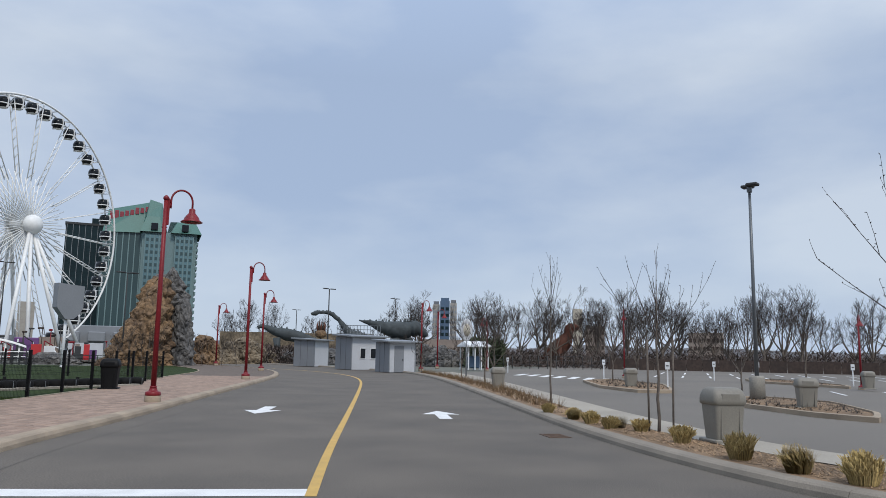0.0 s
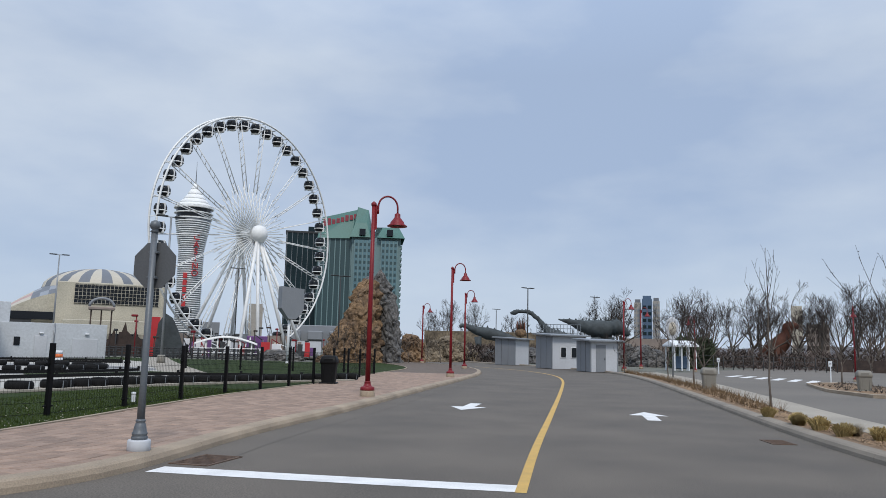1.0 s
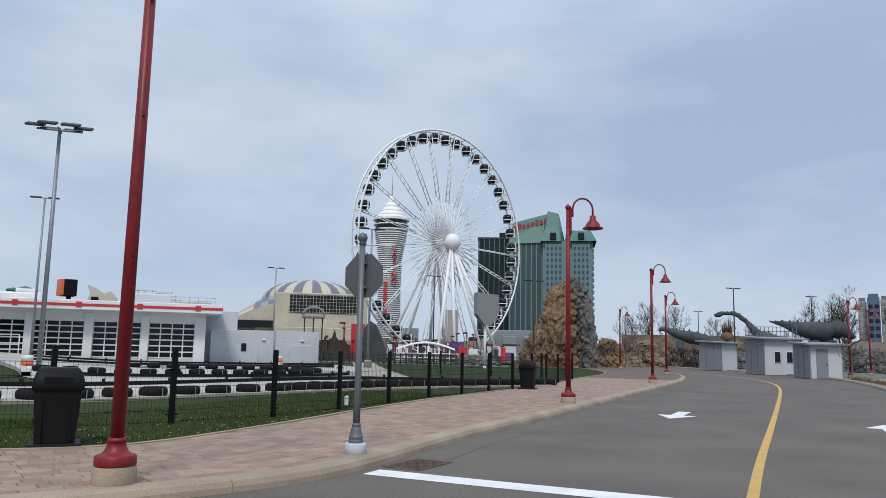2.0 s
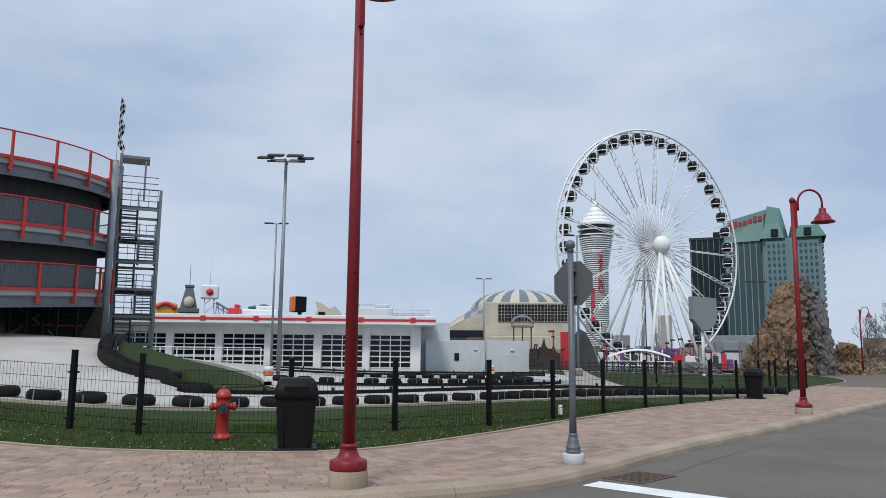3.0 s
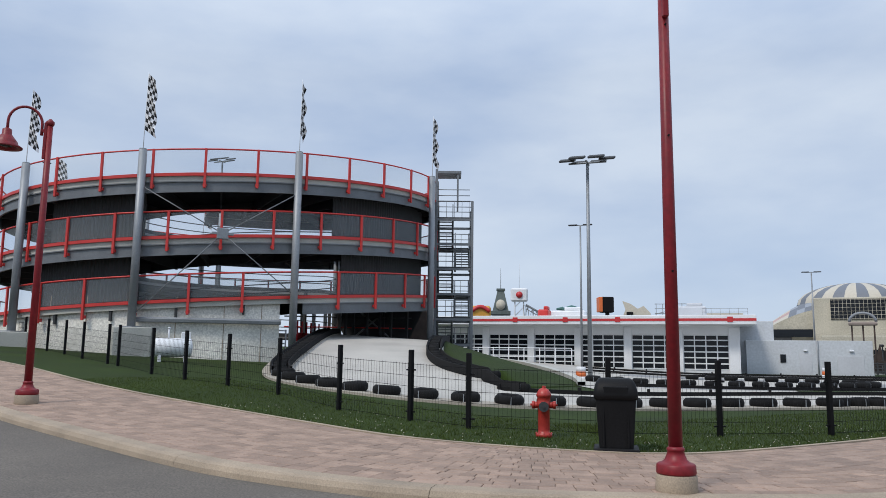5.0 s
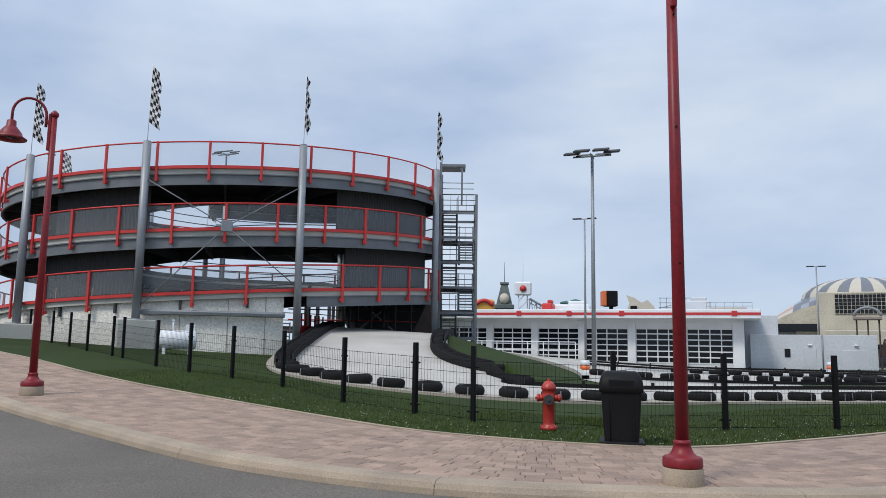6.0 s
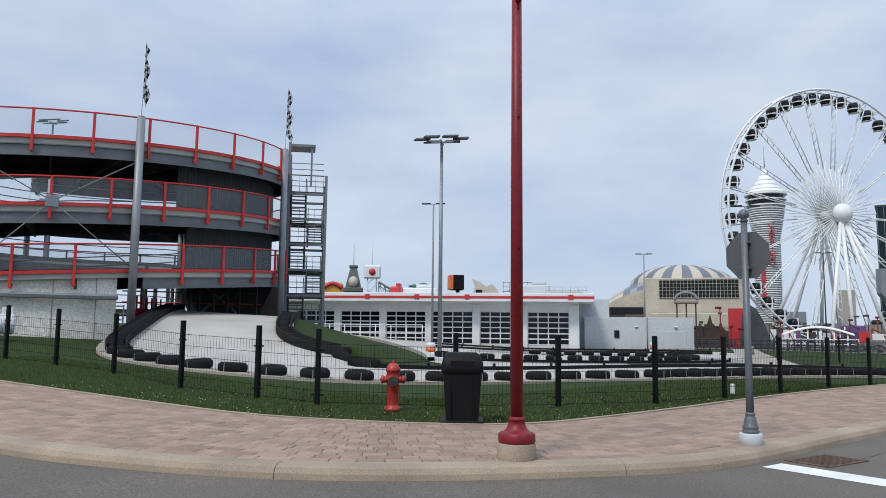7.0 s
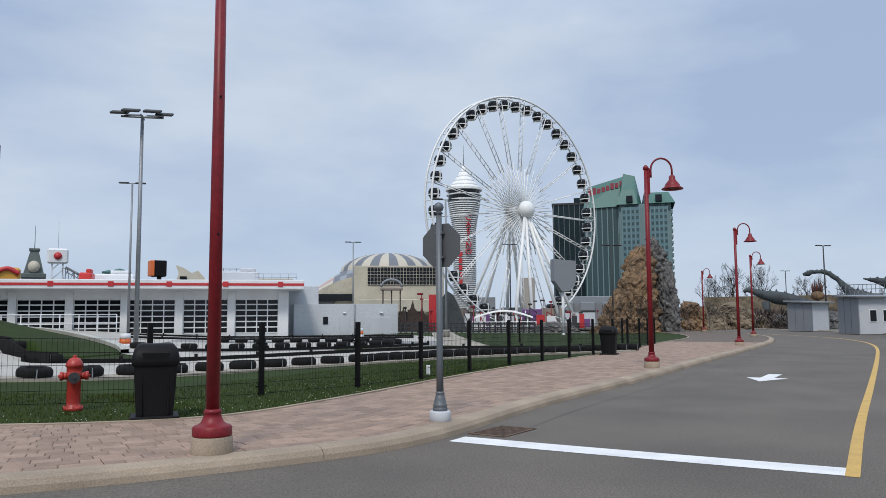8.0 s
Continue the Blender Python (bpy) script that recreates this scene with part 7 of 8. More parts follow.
kerb_island([(22.2, 4.1), (24.6, 4.6), (29.7, 7.1), (31.2, 10.2), (27.0, 10.9), (25.1, 8.4), (22.9, 5.9)], "kerbed planting island with dry ground cover")
kerb_island([(31.2, 15.3), (32.3, 14.1), (39.6, 17.9), (45.4, 24.3), (41.0, 24.0), (34.0, 18.8)], "kerbed planting island in the car park")
kerb_island([(47, 10.5), (50, 11.5), (58, 18), (57, 20), (52, 17.5)], "far kerbed planting island in the car park")
g = Geo()
along_bay, across_bay = Vector((math.sin(radians(67)), math.cos(radians(67)), 0)), Vector((math.cos(radians(67)), -math.sin(radians(67)), 0))
for k in range(-1, 13):
    first = Vector((58.6, 25.4, 0)) + across_bay * 2.15 * k
    for s0, s1 in ((0.0, 6.0), (12.0, 20.0)):
        q = first + along_bay * (s0 + s1) / 2
        g.box((q.x, q.y, 0.004), (s1 - s0, 0.16, 0.012), 0, 23)
for k in range(4):
    q = Vector((40.0, 9.5, 0)) + across_bay * 2.6 * k + along_bay * 1.5 * k
    g.box((q.x, q.y, 0.004), (4.0, 0.13, 0.012), 0, 23)
tagged(solid("stall_lines", g, WHITE_LINE, "faded white stall lines on the car park", "road marking", kind="structure"))


def bay_post(x, y):
    b = thing("bay_post", "slim white-headed bay marker post", "marker post", pose(x, y, 0, 0, 0, -65), "bay posts")
    g = Geo()
    g.box((0, 0, 0.5), (0.07, 0.07, 1.0), 0.01)
    part("post", g, WHITE, b)
    g = Geo()
    g.box((0, -0.05, 1.15), (0.22, 0.03, 0.36), 0.01)
    part("plate", g, WHITE, b)
    g = Geo()
    g.box((0, -0.07, 1.15), (0.13, 0.01, 0.05))
    part("text_bar", g, BLACK, b)


for x, y in ((35.7, 16.0), (53.5, 20.8), (54.7, 18.2), (52.4, 11.7), (54.7, 39.7), (49.2, 27.1)):
    bay_post(x, y)
copy_thing(lamp_main, pose(46.8, 10.0, 0, 0, 0, 200) @ Matrix.Diagonal((0.8, 0.8, 0.64, 1)))
copy_thing(lamp_main, pose(51.7, 26.8, 0, 0, 0, 210) @ Matrix.Diagonal((0.8, 0.8, 0.8, 1)))
copy_thing(lamp_main, pose(58.5, 45.0, 0, 0, 0, 160) @ Matrix.Diagonal((0.8, 0.8, 0.8, 1)))
# dark timber fence at the far edge of the lot
ff = thing("boundary_fence", "dark timber fence at the far edge of the car park", "fence")
for k in range(24):
    g = Geo()
    a0, a1 = 61.0 + k * 1.1, 62.06 + k * 1.1
    far_box(g, a0, a1, 98, -0.1, 1.35, 0.1)
    part("fence_panel", g, DARK_WOOD, ff)
lf = thing("chain_fence", "thin grey wire fence behind the car park", "fence")
for k in range(22):
    q = spot(47.5 + 0.65 * k, 90)
    g = Geo()
    g.tube([(q.x, q.y, 0), (q.x, q.y, 1.5)], 0.04, 5)
    part("post", g, DARK_STEEL, lf)
for z in (0.5, 1.0, 1.5):
    g = Geo()
    g.tube([spot(47.5 + 0.65 * k, 90, z) for k in range(22)], 0.025, 4)
    part("wire", g, DARK_STEEL, lf)

# ---- distance: towers and hills ----
for name_, a0, a1, d, z1, mt, pane, step, cols, label in (
        ("high_rise", 48.4, 49.12, 500, 36.5, BLUE, DARK_GLASS, 4.2, 2, "blue glazed high-rise beyond the trees"),
        ("high_rise", 47.84, 48.36, 505, 34.5, TOWN_GREY, SLATE_PALE, 3.4, 3, "pale grey high-rise beyond the trees"),
        ("high_rise", 49.16, 49.66, 505, 35.5, TOWN_GREY, SLATE_PALE, 3.4, 3, "pale high-rise with dark roof"),
        ("old_tower", 58.4, 59.1, 400, 26, DOME_A, TOWN, 4.5, 2, "ochre stone tower beyond the trees"),
        ("brick_block", 59.3, 60.7, 380, 16.5, TOWN, DARK_WOOD, 3.6, 5, "dark red brick block beyond the trees"),
        ("brick_block", 66.6, 69.0, 360, 13.0, TOWN, DARK_WOOD, 3.6, 8, "long brown brick block beyond the trees")):
    tower_ = block(name_, a0, a1, d, 0, z1, mt, label, "tower" if z1 > 20 else "building", 16)
    storeys(tower_, a0, a1, d, 5.0, z1 - 1.0, step, cols, pane)
    if z1 > 34:
        g = Geo()
        far_box(g, a0 + 0.06, a1 - 0.06, d + 2, z1, z1 + 2.2, 8)
        part("roof_plant", g, BLUE if mt is BLUE else DOME_B, tower_)
block("long_hall", 46.9, 50.6, 150, 0, 4.4, TOWN, "long brown hall behind the shelter", "building", 10)
g = Geo()
rows = []
for k in range(121):
    a = 30 + k * 0.6
    h = 11 + 6 * noise.noise(Vector((k * 0.11, 0.3, 0))) + 2.5 * noise.noise(Vector((k * 0.6, 1.3, 0)))
    rows.append([tuple(spot(a, 800, -2)), tuple(spot(a, 860, h * 0.8)), tuple(spot(a, 950, h)), tuple(spot(a, 1100, -2))])
g.sheet(rows, True)
solid("far_hills", g, HILLS, "hazy blue-grey wooded hills on the far bank", "hills", kind="structure")

# ---- bare trees ----
def grow(seed, height, trunk_h, spread, limbs, depth, twig_r, upright=0.55, stout=0.017):
    """Trunk and crown of a leafless tree."""
    rnd = random.Random(seed)
    tr, cr = Geo(), Geo()
    r0 = height * stout
    bend = [Vector((0, 0, -0.1))]
    for k in range(1, 5):
        bend.append(Vector((rnd.uniform(-0.02, 0.02) * height * k / 4, rnd.uniform(-0.02, 0.02) * height * k / 4, trunk_h * k / 4)))
    tr.tube(bend, [r0 * 1.25, r0, r0 * 0.9, r0 * 0.82, r0 * 0.7], 8)

    mid_z, rz_, rxy = (trunk_h * 0.75 + height) / 2, (height - trunk_h * 0.75) / 2, (height - trunk_h) * 0.36 * (0.7 + 0.35 * spread)

    def limb(p, d, ln, r, lv):
        n = 3 if lv < 2 else 2
        dd = d.copy()
        # keep to a rounded crown: branches that would leave it stay short
        q = p + dd * ln
        out = (q.x * q.x + q.y * q.y) / (rxy * rxy) + ((q.z - mid_z) / rz_) ** 2
        if out > 1.0 and lv > 0:
            ln *= max(0.35, 1.0 / out)
        pts, q = [p], p
        for _ in range(n):
            dd = (dd + Vector((rnd.uniform(-0.24, 0.24), rnd.uniform(-0.24, 0.24), rnd.uniform(-0.1, 0.2) + 0.10 * upright))).normalized()
            q = q + dd * ln / n
            pts.append(q)
        rr = [max(twig_r, r * (1 - 0.55 * i / n)) for i in range(n + 1)]
        (tr if lv == 0 else cr).tube(pts, rr, 5 if lv == 0 else 3, caps=False)
        if lv >= depth:
            return
        kids = 4 if lv < 1 else 3
        if lv == 2:
            kids = 4
        if depth < 4:
            kids = 4 if lv < 1 else 3
        for i in range(kids):
            w = rnd.uniform(0.3, 1.0) if i else 1.0
            j = min(n - 1, int(w * n))
            s = pts[j].lerp(pts[j + 1], w * n - j if j < n else 1.0)
            side = Vector((rnd.uniform(-1, 1), rnd.uniform(-1, 1), rnd.uniform(-0.35, 0.7)))
            nd = (dd * (1.0 if i else 1.6) + side * spread).normalized()
            limb(s, nd, ln * rnd.uniform(0.48, 0.74), max(twig_r, rr[j] * 0.6), lv + 1)
    for i in range(limbs):
        a = 2 * math.pi * i / limbs + rnd.uniform(-0.5, 0.5)
        z = trunk_h * rnd.uniform(0.62, 1.0) if i else trunk_h
        lean = rnd.uniform(0.35, 1.0) * spread if i else 0.1
        d = Vector((math.cos(a) * lean, math.sin(a) * lean, upright + 0.35)).normalized()
        k = min(3, int(z / trunk_h * 4 - 0.01))
        limb(bend[k].lerp(bend[k + 1], z / trunk_h * 4 - k), d, (height - trunk_h) * rnd.uniform(0.42, 0.6), r0 * 0.6, 0)
    return tr, cr


def tree(m, label, group, *args, name="bare_tree"):
    t = thing(name, label, "tree", m, group)
    tr, cr = grow(*args)
    part("trunk", tr, BARK, t)
    part("crown", cr, TWIG, t, "bare twiggy crown")
    return t


woods = []
for i in range(4):
    woods.append(tree(pose(*spot(53.2 + 3.3 * i, 112 + 3 * i), 0, 0, 40 * i), "tall leafless deciduous tree at the edge of the wood", "edge wood trees",
                      i + 5, 10.0, 2.5, 0.95, 7, 4, 0.012, 0.42, 0.019))
rw = random.Random(8)
SPOTS = [(32.6, 140, 8.2), (34.1, 135, 10), (36.1, 135, 9.6), (39.2, 130, 8.5), (41.5, 132, 7.2), (45.8, 118, 11), (47.0, 116, 11), (50.9, 112, 11.2), (51.8, 108, 10.4), (55.9, 118, 11.5), (57.2, 110, 9.5), (58.8, 114, 11.6),
         (60.2, 108, 9.3), (61.4, 114, 10.0), (62.4, 104, 10.4), (63.6, 112, 10.0), (64.9, 104, 11.0), (66.0, 110, 9.6), (67.5, 108, 9.0), (69.3, 104, 8.0), (70.6, 108, 9.6), (71.7, 102, 10.6), (72.8, 108, 10.4), (74.0, 102, 10.4), (75.4, 108, 8.0),
         (77.2, 112, 8.2), (78.3, 104, 9.0), (79.6, 110, 10.0), (81.2, 104, 10), (83, 106, 10), (85, 104, 10), (54.6, 126, 11), (46.7, 130, 11), (44.4, 128, 8.6), (52.5, 124, 10.6), (68.4, 118, 9.6), (65.5, 122, 11)]
for a, d, h in SPOTS:
    k = h / 10.2
    copy_thing(woods[rw.randrange(4)], pose(*spot(a, d), 0, 0, rw.uniform(0, 360)) @ Matrix.Diagonal((k * rw.uniform(0.85, 1.05), k, k, 1)))
for i, (a, d, h) in enumerate(((25.6, 67, 3.2), (26.4, 66, 4.2), (27.3, 68, 3.6), (28.0, 67, 4.4), (31.2, 74, 3.2), (32.6, 80, 3.0), (33.6, 84, 3.4))):
    q = spot(a, d)
    tree(pose(q.x, q.y, 0.05), "small reddish leafless shrub before the rocks", "rock shrubs", 80 + i, h, h * 0.2, 0.8, 4, 2, 0.012, 0.7, 0.010, name="bare_shrub")
# reddish brush under the trees
for a0, a1, d, h in ((50.5, 53.2, 96, 3.2), (35.6, 39.6, 99, 1.9), (46, 62, 104, 1.9), (62, 86, 106, 1.9), (33, 44, 122, 2.4), (44.5, 88, 128, 1.8), (45, 87, 150, 2.9)):
    g = Geo()
    rnd = random.Random(int(a0 * 10))
    for _ in range(2600 if d < 125 else 5000):
        q = spot(rnd.uniform(a0, a1), d + rnd.uniform(-5, 5))
        z = rnd.random() ** 1.6 * h
        v = Vector((rnd.uniform(-1, 1), rnd.uniform(-1, 1), rnd.uniform(0.1, 1.0))) * rnd.uniform(0.5, 1.1)
        s = 0.05 if d < 125 else 0.11
        s = 0.16 if a0 == 50.5 else s
        c = Vector((q.x, q.y, z))
        g.add([c + Vector((-s, s, 0)), c + Vector((s, -s, 0)), c + v], [(0, 1, 2)])
    solid("brush", g, HEDGE if a0 == 50.5 else BRUSH, "tangled leafless brush under the trees" if a0 != 50.5 else "dark evergreen bushes behind the shelter", "bushes", kind="stuff")
# young trees in the beds, with stakes
def young(m, label, seed, height, boughs, r0):
    """Young tree: one leader, long slender boughs (height, azimuth, lean, length), side twigs with buds."""
    rnd = random.Random(seed)
    t = thing("young_tree", label, "tree", m, "young trees")
    g, c = Geo(), Geo()
    stem = [Vector((rnd.uniform(-0.02, 0.02) * (k > 0), rnd.uniform(-0.02, 0.02) * (k > 0), -0.1 + (height + 0.1) * k / 10)) for k in range(11)]
    g.tube(stem, [max(0.004, r0 * (1 - 0.97 * k / 10)) for k in range(11)], 7)

    def shoot(p, d, ln, r, lv):
        pts = [p]
        for _ in range(4):
            d = (d + Vector((rnd.uniform(-0.07, 0.07), rnd.uniform(-0.07, 0.07), rnd.uniform(0.0, 0.11)))).normalized()
            pts.append(pts[-1] + d * ln / 4)
        c.tube(pts, [max(0.0028, r * (1 - 0.8 * k / 4)) for k in range(5)], 4, caps=False)
        n = max(2, int(ln / 0.11))
        for k in range(1, n + 1):
            q = pts[min(3, int(4 * k / n - 0.01))].lerp(pts[min(4, int(4 * k / n - 0.01) + 1)], (4 * k / n - 0.01) % 1)
            side = Vector((rnd.uniform(-1, 1), rnd.uniform(-1, 1), rnd.uniform(0, 0.8))).normalized()
            if lv < 1 and k % 3 == 0:
                shoot(q, (d * 1.1 + side * 0.7).normalized(), ln * rnd.uniform(0.16, 0.34), r * 0.45, lv + 1)
            else:
                c.tube([q, q + side * 0.012, q + side * 0.03], (0.004, 0.0065, 0.002), 4, caps=False)
    for z, az, lean, ln in boughs:
        a = math.radians(az)
        k = z * 10
        shoot(stem[int(k)].lerp(stem[int(k) + 1], k % 1), Vector((math.sin(a) * math.sin(lean), math.cos(a) * math.sin(lean), math.cos(lean))), ln, r0 * 0.30, 0)
    shoot(stem[8], Vector((0.1, 0, 1)), height * 0.2, r0 * 0.22, 0)
    part("trunk", g, BARK, t)
    part("crown", c, TWIG, t, "slender budding boughs")
    return t


young(pose(19.08, 11.84, 0.13), "slender leafless young tree in the planting bed", 21, 4.35, [(0.50, 320, 0.35, 1.4), (0.55, 140, 0.30, 1.5), (0.60, 40, 0.35, 1.1), (0.64, 330, 0.22, 1.3), (0.68, 150, 0.22, 1.2), (0.72, 220, 0.30, 0.9), (0.78, 100, 0.25, 0.7)], 0.034)
staked = young(pose(14.29, 6.25, 0.13), "leafless young tree tied to two stakes", 33, 3.5, [(0.38, 328, 1.15, 0.7), (0.40, 150, 1.05, 0.75), (0.42, 325, 0.62, 1.9), (0.43, 152, 0.72, 1.75), (0.46, 146, 0.55, 1.3), (0.50, 60, 0.5, 1.3), (0.52, 322, 0.42, 1.5), (0.56, 155, 0.30, 1.2), (0.60, 240, 0.45, 0.9), (0.66, 148, 0.35, 0.9), (0.70, 330, 0.25, 0.8)], 0.036)
for x, y in ((-0.13, 0.13), (0.2, -0.2)):
    g = Geo()
    g.tube([(x, y, -0.1), (x * 1.1, y * 1.1, 1.75)], 0.02, 7)
    part("stake", g, BARK, staked, "round wooden stake")
near_tree = spot(83.0, 10.3)
young(pose(near_tree.x, near_tree.y, 0.13), "leafless young tree with long budding branches", 47, 3.7, [(0.42, 350, 0.85, 1.7), (0.46, 170, 0.7, 1.5), (0.50, 340, 0.6, 1.8), (0.55, 60, 0.6, 1.2), (0.60, 345, 0.45, 1.5), (0.66, 180, 0.4, 1.0), (0.72, 350, 0.35, 1.0)], 0.04)
for x, y, h, sd in ((34.0, 11.8, 3.7, 51), (55.1, 15.2, 5.6, 52), (40.5, 21.6, 4.2, 53), (38.7, 19.2, 4.2, 54), (31.0, 23.6, 4.2, 55), (28.2, 20.9, 3.6, 56), (41.5, 37.8, 3.2, 57), (37.0, 30.2, 3.6, 58), (47.5, 45.5, 3.2, 59)):
    tree(pose(x, y, 0.08), "small leafless ornamental tree in a planting bed", "ornamental trees", sd, h, h * 0.3, 0.8, 5, 3, 0.006, 0.6, 0.010)

# ---- ornamental grass tufts ----
def tuft(m, seed, r, h):
    rnd = random.Random(seed)
    g = Geo()
    for _ in range(900):
        a, q = rnd.uniform(0, 2 * math.pi), rnd.random() ** 0.5
        x, y = q * r * 0.62 * math.cos(a), q * r * 0.62 * math.sin(a)
        out = q * rnd.uniform(0.1, 0.8) * r * 0.6
        hh = h * rnd.uniform(0.55, 0.95) * (1 - 0.2 * q * q) * (1 + 0.14 * math.sin(a * 2 + seed))
        jx, jy = rnd.uniform(-0.07, 0.07), rnd.uniform(-0.07, 0.07)
        w = 0.0045
        tx, ty = x + out * math.cos(a) + jx, y + out * math.sin(a) + jy
        g.add([(x - w, y + w, 0), (x + w, y - w, 0), (x * 1.35 + w, y * 1.35 - w, hh * 0.62), (x * 1.35 - w, y * 1.35 + w, hh * 0.62), (tx + w, ty - w, hh), (tx - w, ty + w, hh * 0.99)], [(0, 1, 2, 3), (3, 2, 4, 5)])
    return solid("grass_tuft", g, STRAW, "clipped tuft of dry ornamental grass", "grass", "ornamental grass tufts", m=m)


for i, (x, y, r, h) in enumerate(((10.42, 1.9, 0.29, 0.42), (10.8, 2.72, 0.28, 0.40), (11.5, 3.7, 0.28, 0.42), (12.85, 5.15, 0.24, 0.32), (14.05, 6.5, 0.21, 0.28), (14.35, 7.1, 0.2, 0.29), (14.15, 7.2, 0.24, 0.28), (14.85, 8.05, 0.24, 0.3), (15.7, 9.0, 0.24, 0.28),
                              (15.45, 8.85, 0.22, 0.27), (16.7, 10.35, 0.21, 0.26), (9.9, 0.5, 0.3, 0.40))):
    tuft(pose(x, y, 0.12, 0, 0, 50 * i), i, r * 0.8, h * 0.95)
# dry leftovers further along the bed
g = Geo()
rnd = random.Random(77)
bed_a, bed_b = resample(offset(krb, -0.5), 60), resample(BED_FAR, 60)
for _ in range(900):
    k = rnd.uniform(24, 58)
    i = int(k)
    q = bed_a[i].lerp(bed_a[i + 1], k - i).lerp(bed_b[i], rnd.random() * 0.9)
    for _k in range(4):
        v = Vector((rnd.uniform(-1, 1), rnd.uniform(-1, 1), rnd.uniform(0.6, 2.2))) * rnd.uniform(0.08, 0.2)
        g.add([(q.x - 0.012, q.y, 0.12), (q.x + 0.012, q.y, 0.12), (q.x + v.x, q.y + v.y, 0.12 + v.z)], [(0, 1, 2)])
solid("dry_plants", g, LEAF_LITTER, "dry brown plant stems in the bed", "plants", kind="stuff")
g = Geo()
for _ in range(20000):
    k = rnd.uniform(6, 40)
    i = int(k)
    q = bed_a[i].lerp(bed_a[i + 1], k - i).lerp(bed_b[i].lerp(bed_b[i + 1], k - i), rnd.uniform(-0.05, 0.97))
    a, ln = rnd.uniform(0, 3.14), rnd.uniform(0.02, 0.05)
    dx, dy = math.cos(a) * ln, math.sin(a) * ln
    z = 0.136
    g.add([(q.x - dx - dy * 0.3, q.y - dy + dx * 0.3, z), (q.x - dx + dy * 0.3, q.y - dy - dx * 0.3, z), (q.x + dx, q.y + dy, z + rnd.uniform(0.005, 0.03))], [(0, 1, 2)])
solid("mulch_chips", g, CHIP, "loose wood chips on the planting bed", "mulch", kind="stuff")

# ---- grass blades and clover on the verge ----
g = Geo()
rnd = random.Random(5)
near_e = [p for p in be if -15 < p.x < 9]
for _ in range(42000):
    k = rnd.uniform(0, len(near_e) - 1.01)
    i = int(k)
    q = near_e[i].lerp(near_e[i + 1], k - i)
    t = (near_e[i + 1] - near_e[i]).normalized()
    w = rnd.random() ** 1.3 * 4.0
    x, y = q.x - t.y * w, q.y + t.x * w
    z = land(x, y) + 0.12
    a, h = rnd.uniform(0, 6.28), rnd.uniform(0.025, 0.06)
    s = 0.006
    g.add([(x - s, y, z), (x + s, y, z), (x + math.cos(a) * h * 0.5, y + math.sin(a) * h * 0.5, z + h)], [(0, 1, 2)])
solid("grass_blades", g, BLADE, "short green grass blades on the verge", "grass", kind="stuff")
g = Geo()
for _ in range(190):
    k = rnd.uniform(0.2, 0.75) * (len(near_e) - 1.01)
    i = int(k)
    q = near_e[i].lerp(near_e[i + 1], k - i)
    t = (near_e[i + 1] - near_e[i]).normalized()
    w = 0.1 + rnd.random() ** 2 * 1.9
    x, y = q.x - t.y * w, q.y + t.x * w
    g.box((x, y, land(x, y) + 0.155), (0.013, 0.013, 0.009))
solid("clover_flowers", g, CREAM, "tiny pale flowers in the grass", "flowers", kind="stuff")

# ---- interlocking pavers ----
rnd = random.Random(12)
kin = offset(kl, 0.30)
arc = [0.0]
for a, b in zip(kin, kin[1:]):
    arc.append(arc[-1] + (b - a).length)


def along(s):
    lo, hi = 0, len(arc) - 1
    while hi - lo > 1:
        mid_ = (lo + hi) // 2
        if arc[mid_] <= s:
            lo = mid_
        else:
            hi = mid_
    w = (s - arc[lo]) / max(1e-6, arc[hi] - arc[lo])
    t0 = (kin[min(lo + 1, len(kin) - 1)] - kin[max(lo - 1, 0)]).normalized()
    t1 = (kin[min(hi + 1, len(kin) - 1)] - kin[max(hi - 1, 0)]).normalized()
    t = t0.lerp(t1, w).normalized()
    return kin[lo].lerp(kin[hi], w), Vector((-t.y, t.x, 0))


def width_at(s):
    p, n = along(s)
    best = 9.0
    for q in bl:
        v = q - p
        side = abs(v.x * n.y - v.y * n.x)
        if side < 0.35:
            best = min(best, max(0.0, v.dot(n)))
    return best


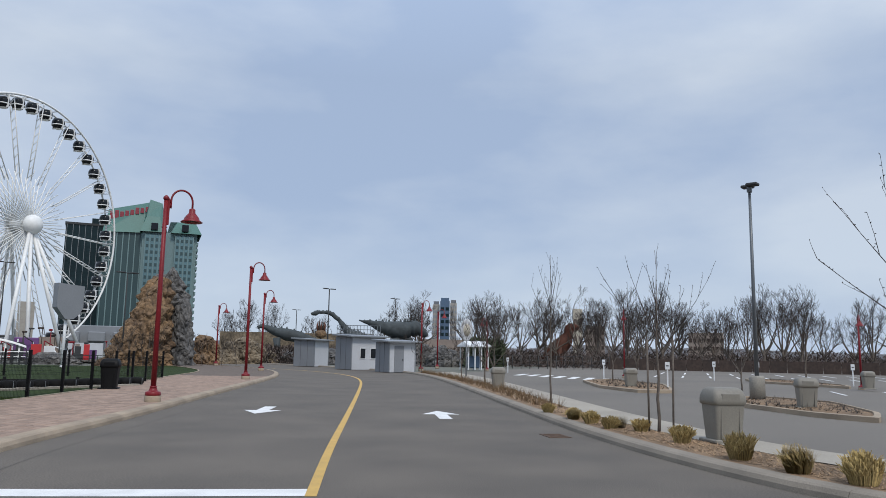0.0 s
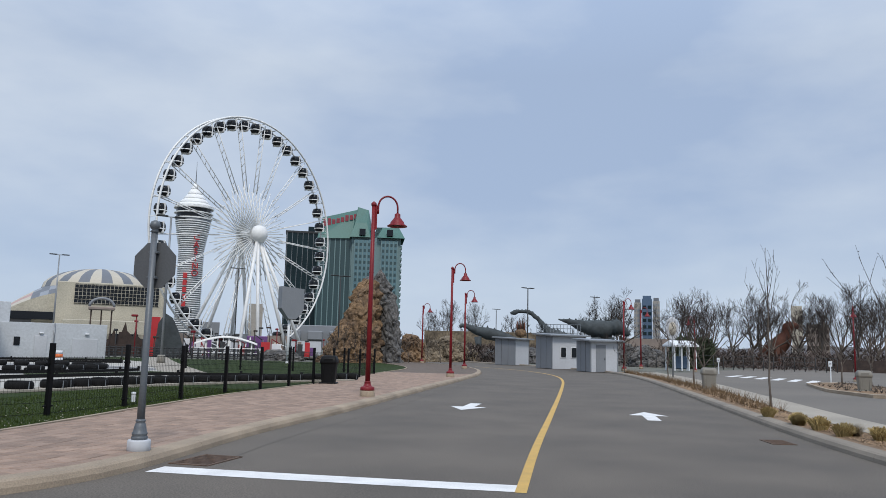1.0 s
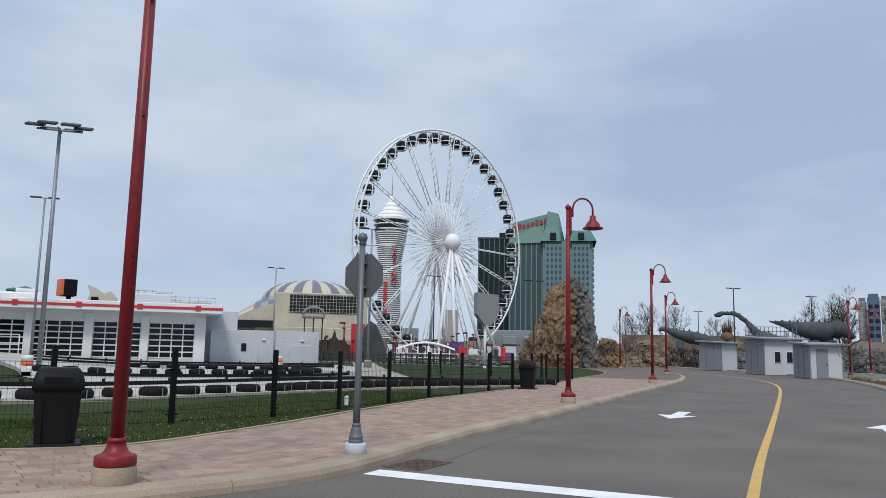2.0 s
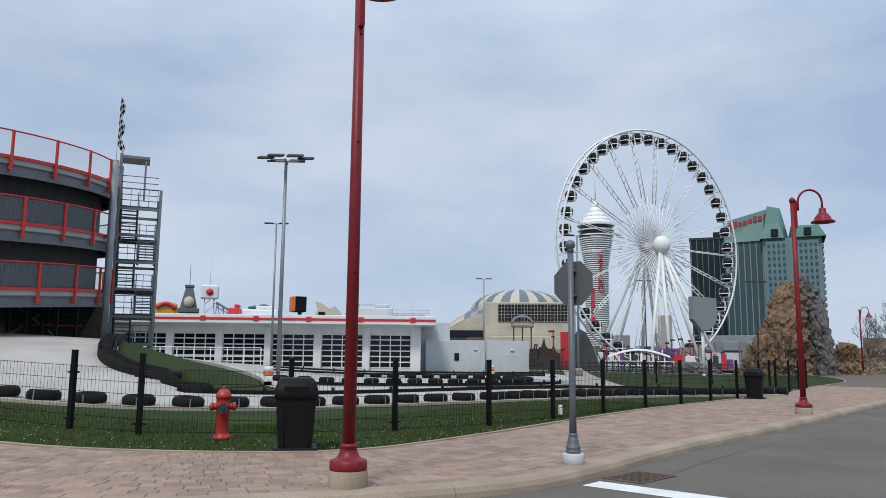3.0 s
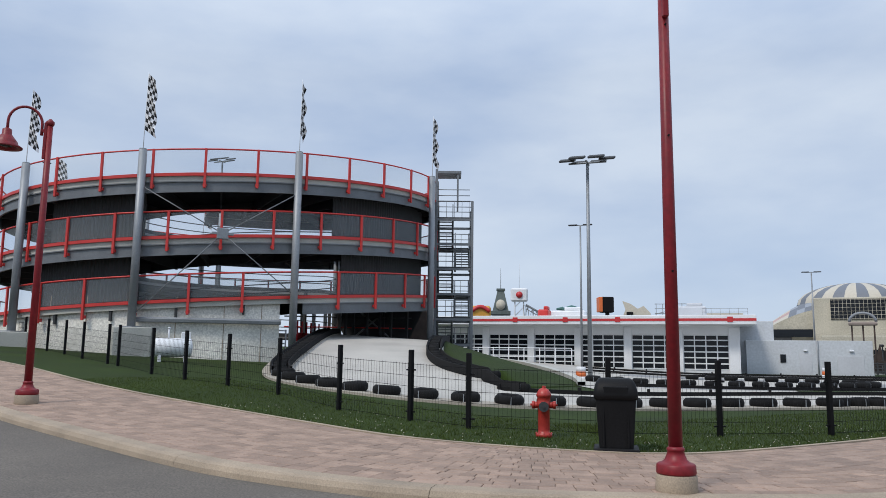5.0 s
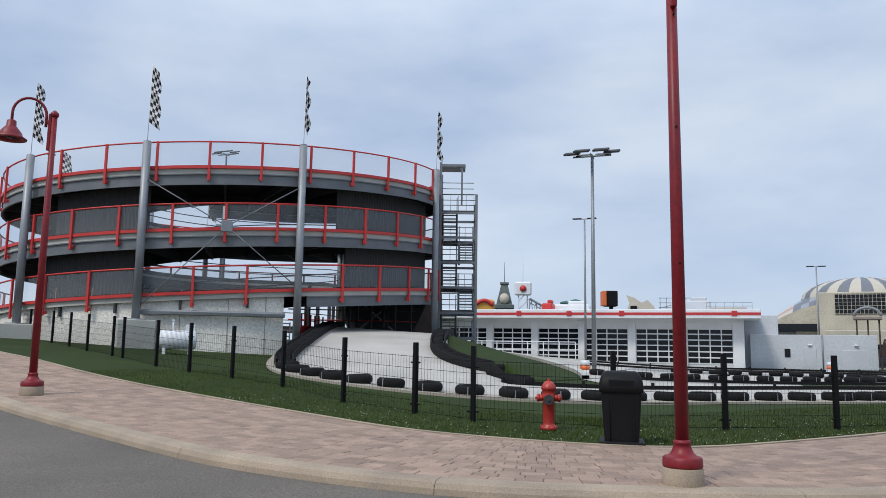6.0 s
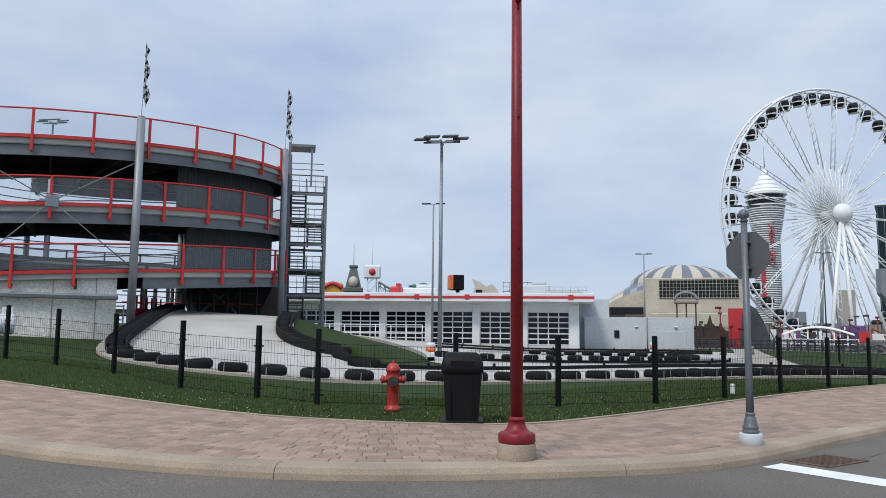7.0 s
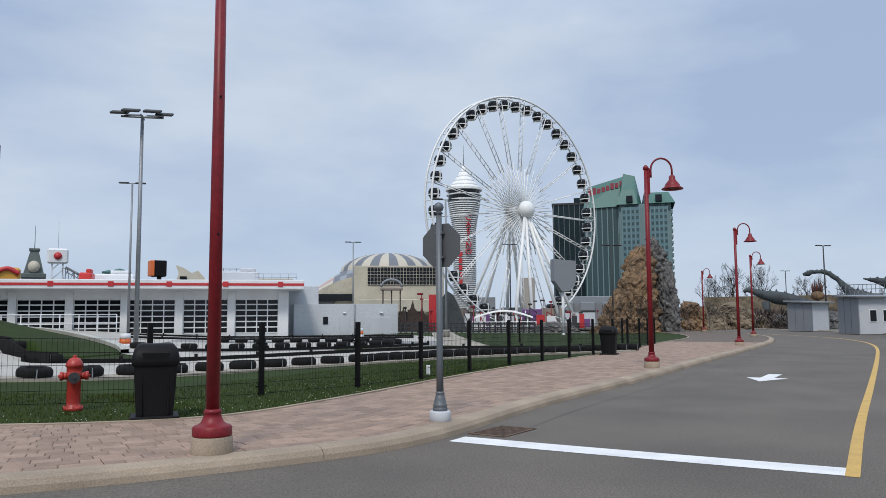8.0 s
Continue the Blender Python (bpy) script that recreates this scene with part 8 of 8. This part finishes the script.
s_lo = min(a for a, p in zip(arc, kin) if p.x > -24)
s_hi = max(a for a, p in zip(arc, kin) if p.x < 26)
widths = {}
rest = Geo()
n_single = 0
ROW = 0.2
row = 0
while row * ROW < 6.0:
    w0, w1 = row * ROW + 0.004, (row + 1) * ROW - 0.004
    s = s_lo + rnd.uniform(0, 0.3)
    while s < s_hi:
        ln = rnd.choice((0.2, 0.3, 0.3, 0.4))
        key = int(s * 2)
        if key not in widths:
            widths[key] = width_at(key / 2)
        if w0 < widths[key] - 0.05:
            ww1 = min(w1, widths[key] - 0.004)
            pa, na = along(s + 0.004)
            pb, nb = along(s + ln - 0.004)
            dz = 0.137 + rnd.uniform(-0.003, 0.003)
            cs = [pa + na * w0, pb + nb * w0, pb + nb * ww1, pa + na * ww1]
            mid_ = (cs[0] + cs[2]) / 2
            b = 0.010
            top = [c.lerp(mid_, b / max(0.05, (c - mid_).length) * 1.4) for c in cs]
            vs = [(c.x, c.y, land(c.x, c.y) + dz - 0.03) for c in cs] + [(c.x, c.y, land(c.x, c.y) + dz - 0.006) for c in cs] + [(c.x, c.y, land(c.x, c.y) + dz) for c in top]
            fs = [(8, 9, 10, 11)] + [(k, (k + 1) % 4, 4 + (k + 1) % 4, 4 + k) for k in range(4)] + [(4 + k, 4 + (k + 1) % 4, 8 + (k + 1) % 4, 8 + k) for k in range(4)]
            if n_single < 300 and -1.6 < mid_.x < 2.6 and mid_.y < 10.6:
                one = Geo().add(vs, fs)
                part("paver", one, PAVER, pavement_ob)
                n_single += 1
            else:
                rest.add(vs, fs)
        s += ln
    row += 1
tagged(part("paver_field", rest, PAVER_REST, pavement_ob, "tan and pink concrete pavers"), kind="stuff")

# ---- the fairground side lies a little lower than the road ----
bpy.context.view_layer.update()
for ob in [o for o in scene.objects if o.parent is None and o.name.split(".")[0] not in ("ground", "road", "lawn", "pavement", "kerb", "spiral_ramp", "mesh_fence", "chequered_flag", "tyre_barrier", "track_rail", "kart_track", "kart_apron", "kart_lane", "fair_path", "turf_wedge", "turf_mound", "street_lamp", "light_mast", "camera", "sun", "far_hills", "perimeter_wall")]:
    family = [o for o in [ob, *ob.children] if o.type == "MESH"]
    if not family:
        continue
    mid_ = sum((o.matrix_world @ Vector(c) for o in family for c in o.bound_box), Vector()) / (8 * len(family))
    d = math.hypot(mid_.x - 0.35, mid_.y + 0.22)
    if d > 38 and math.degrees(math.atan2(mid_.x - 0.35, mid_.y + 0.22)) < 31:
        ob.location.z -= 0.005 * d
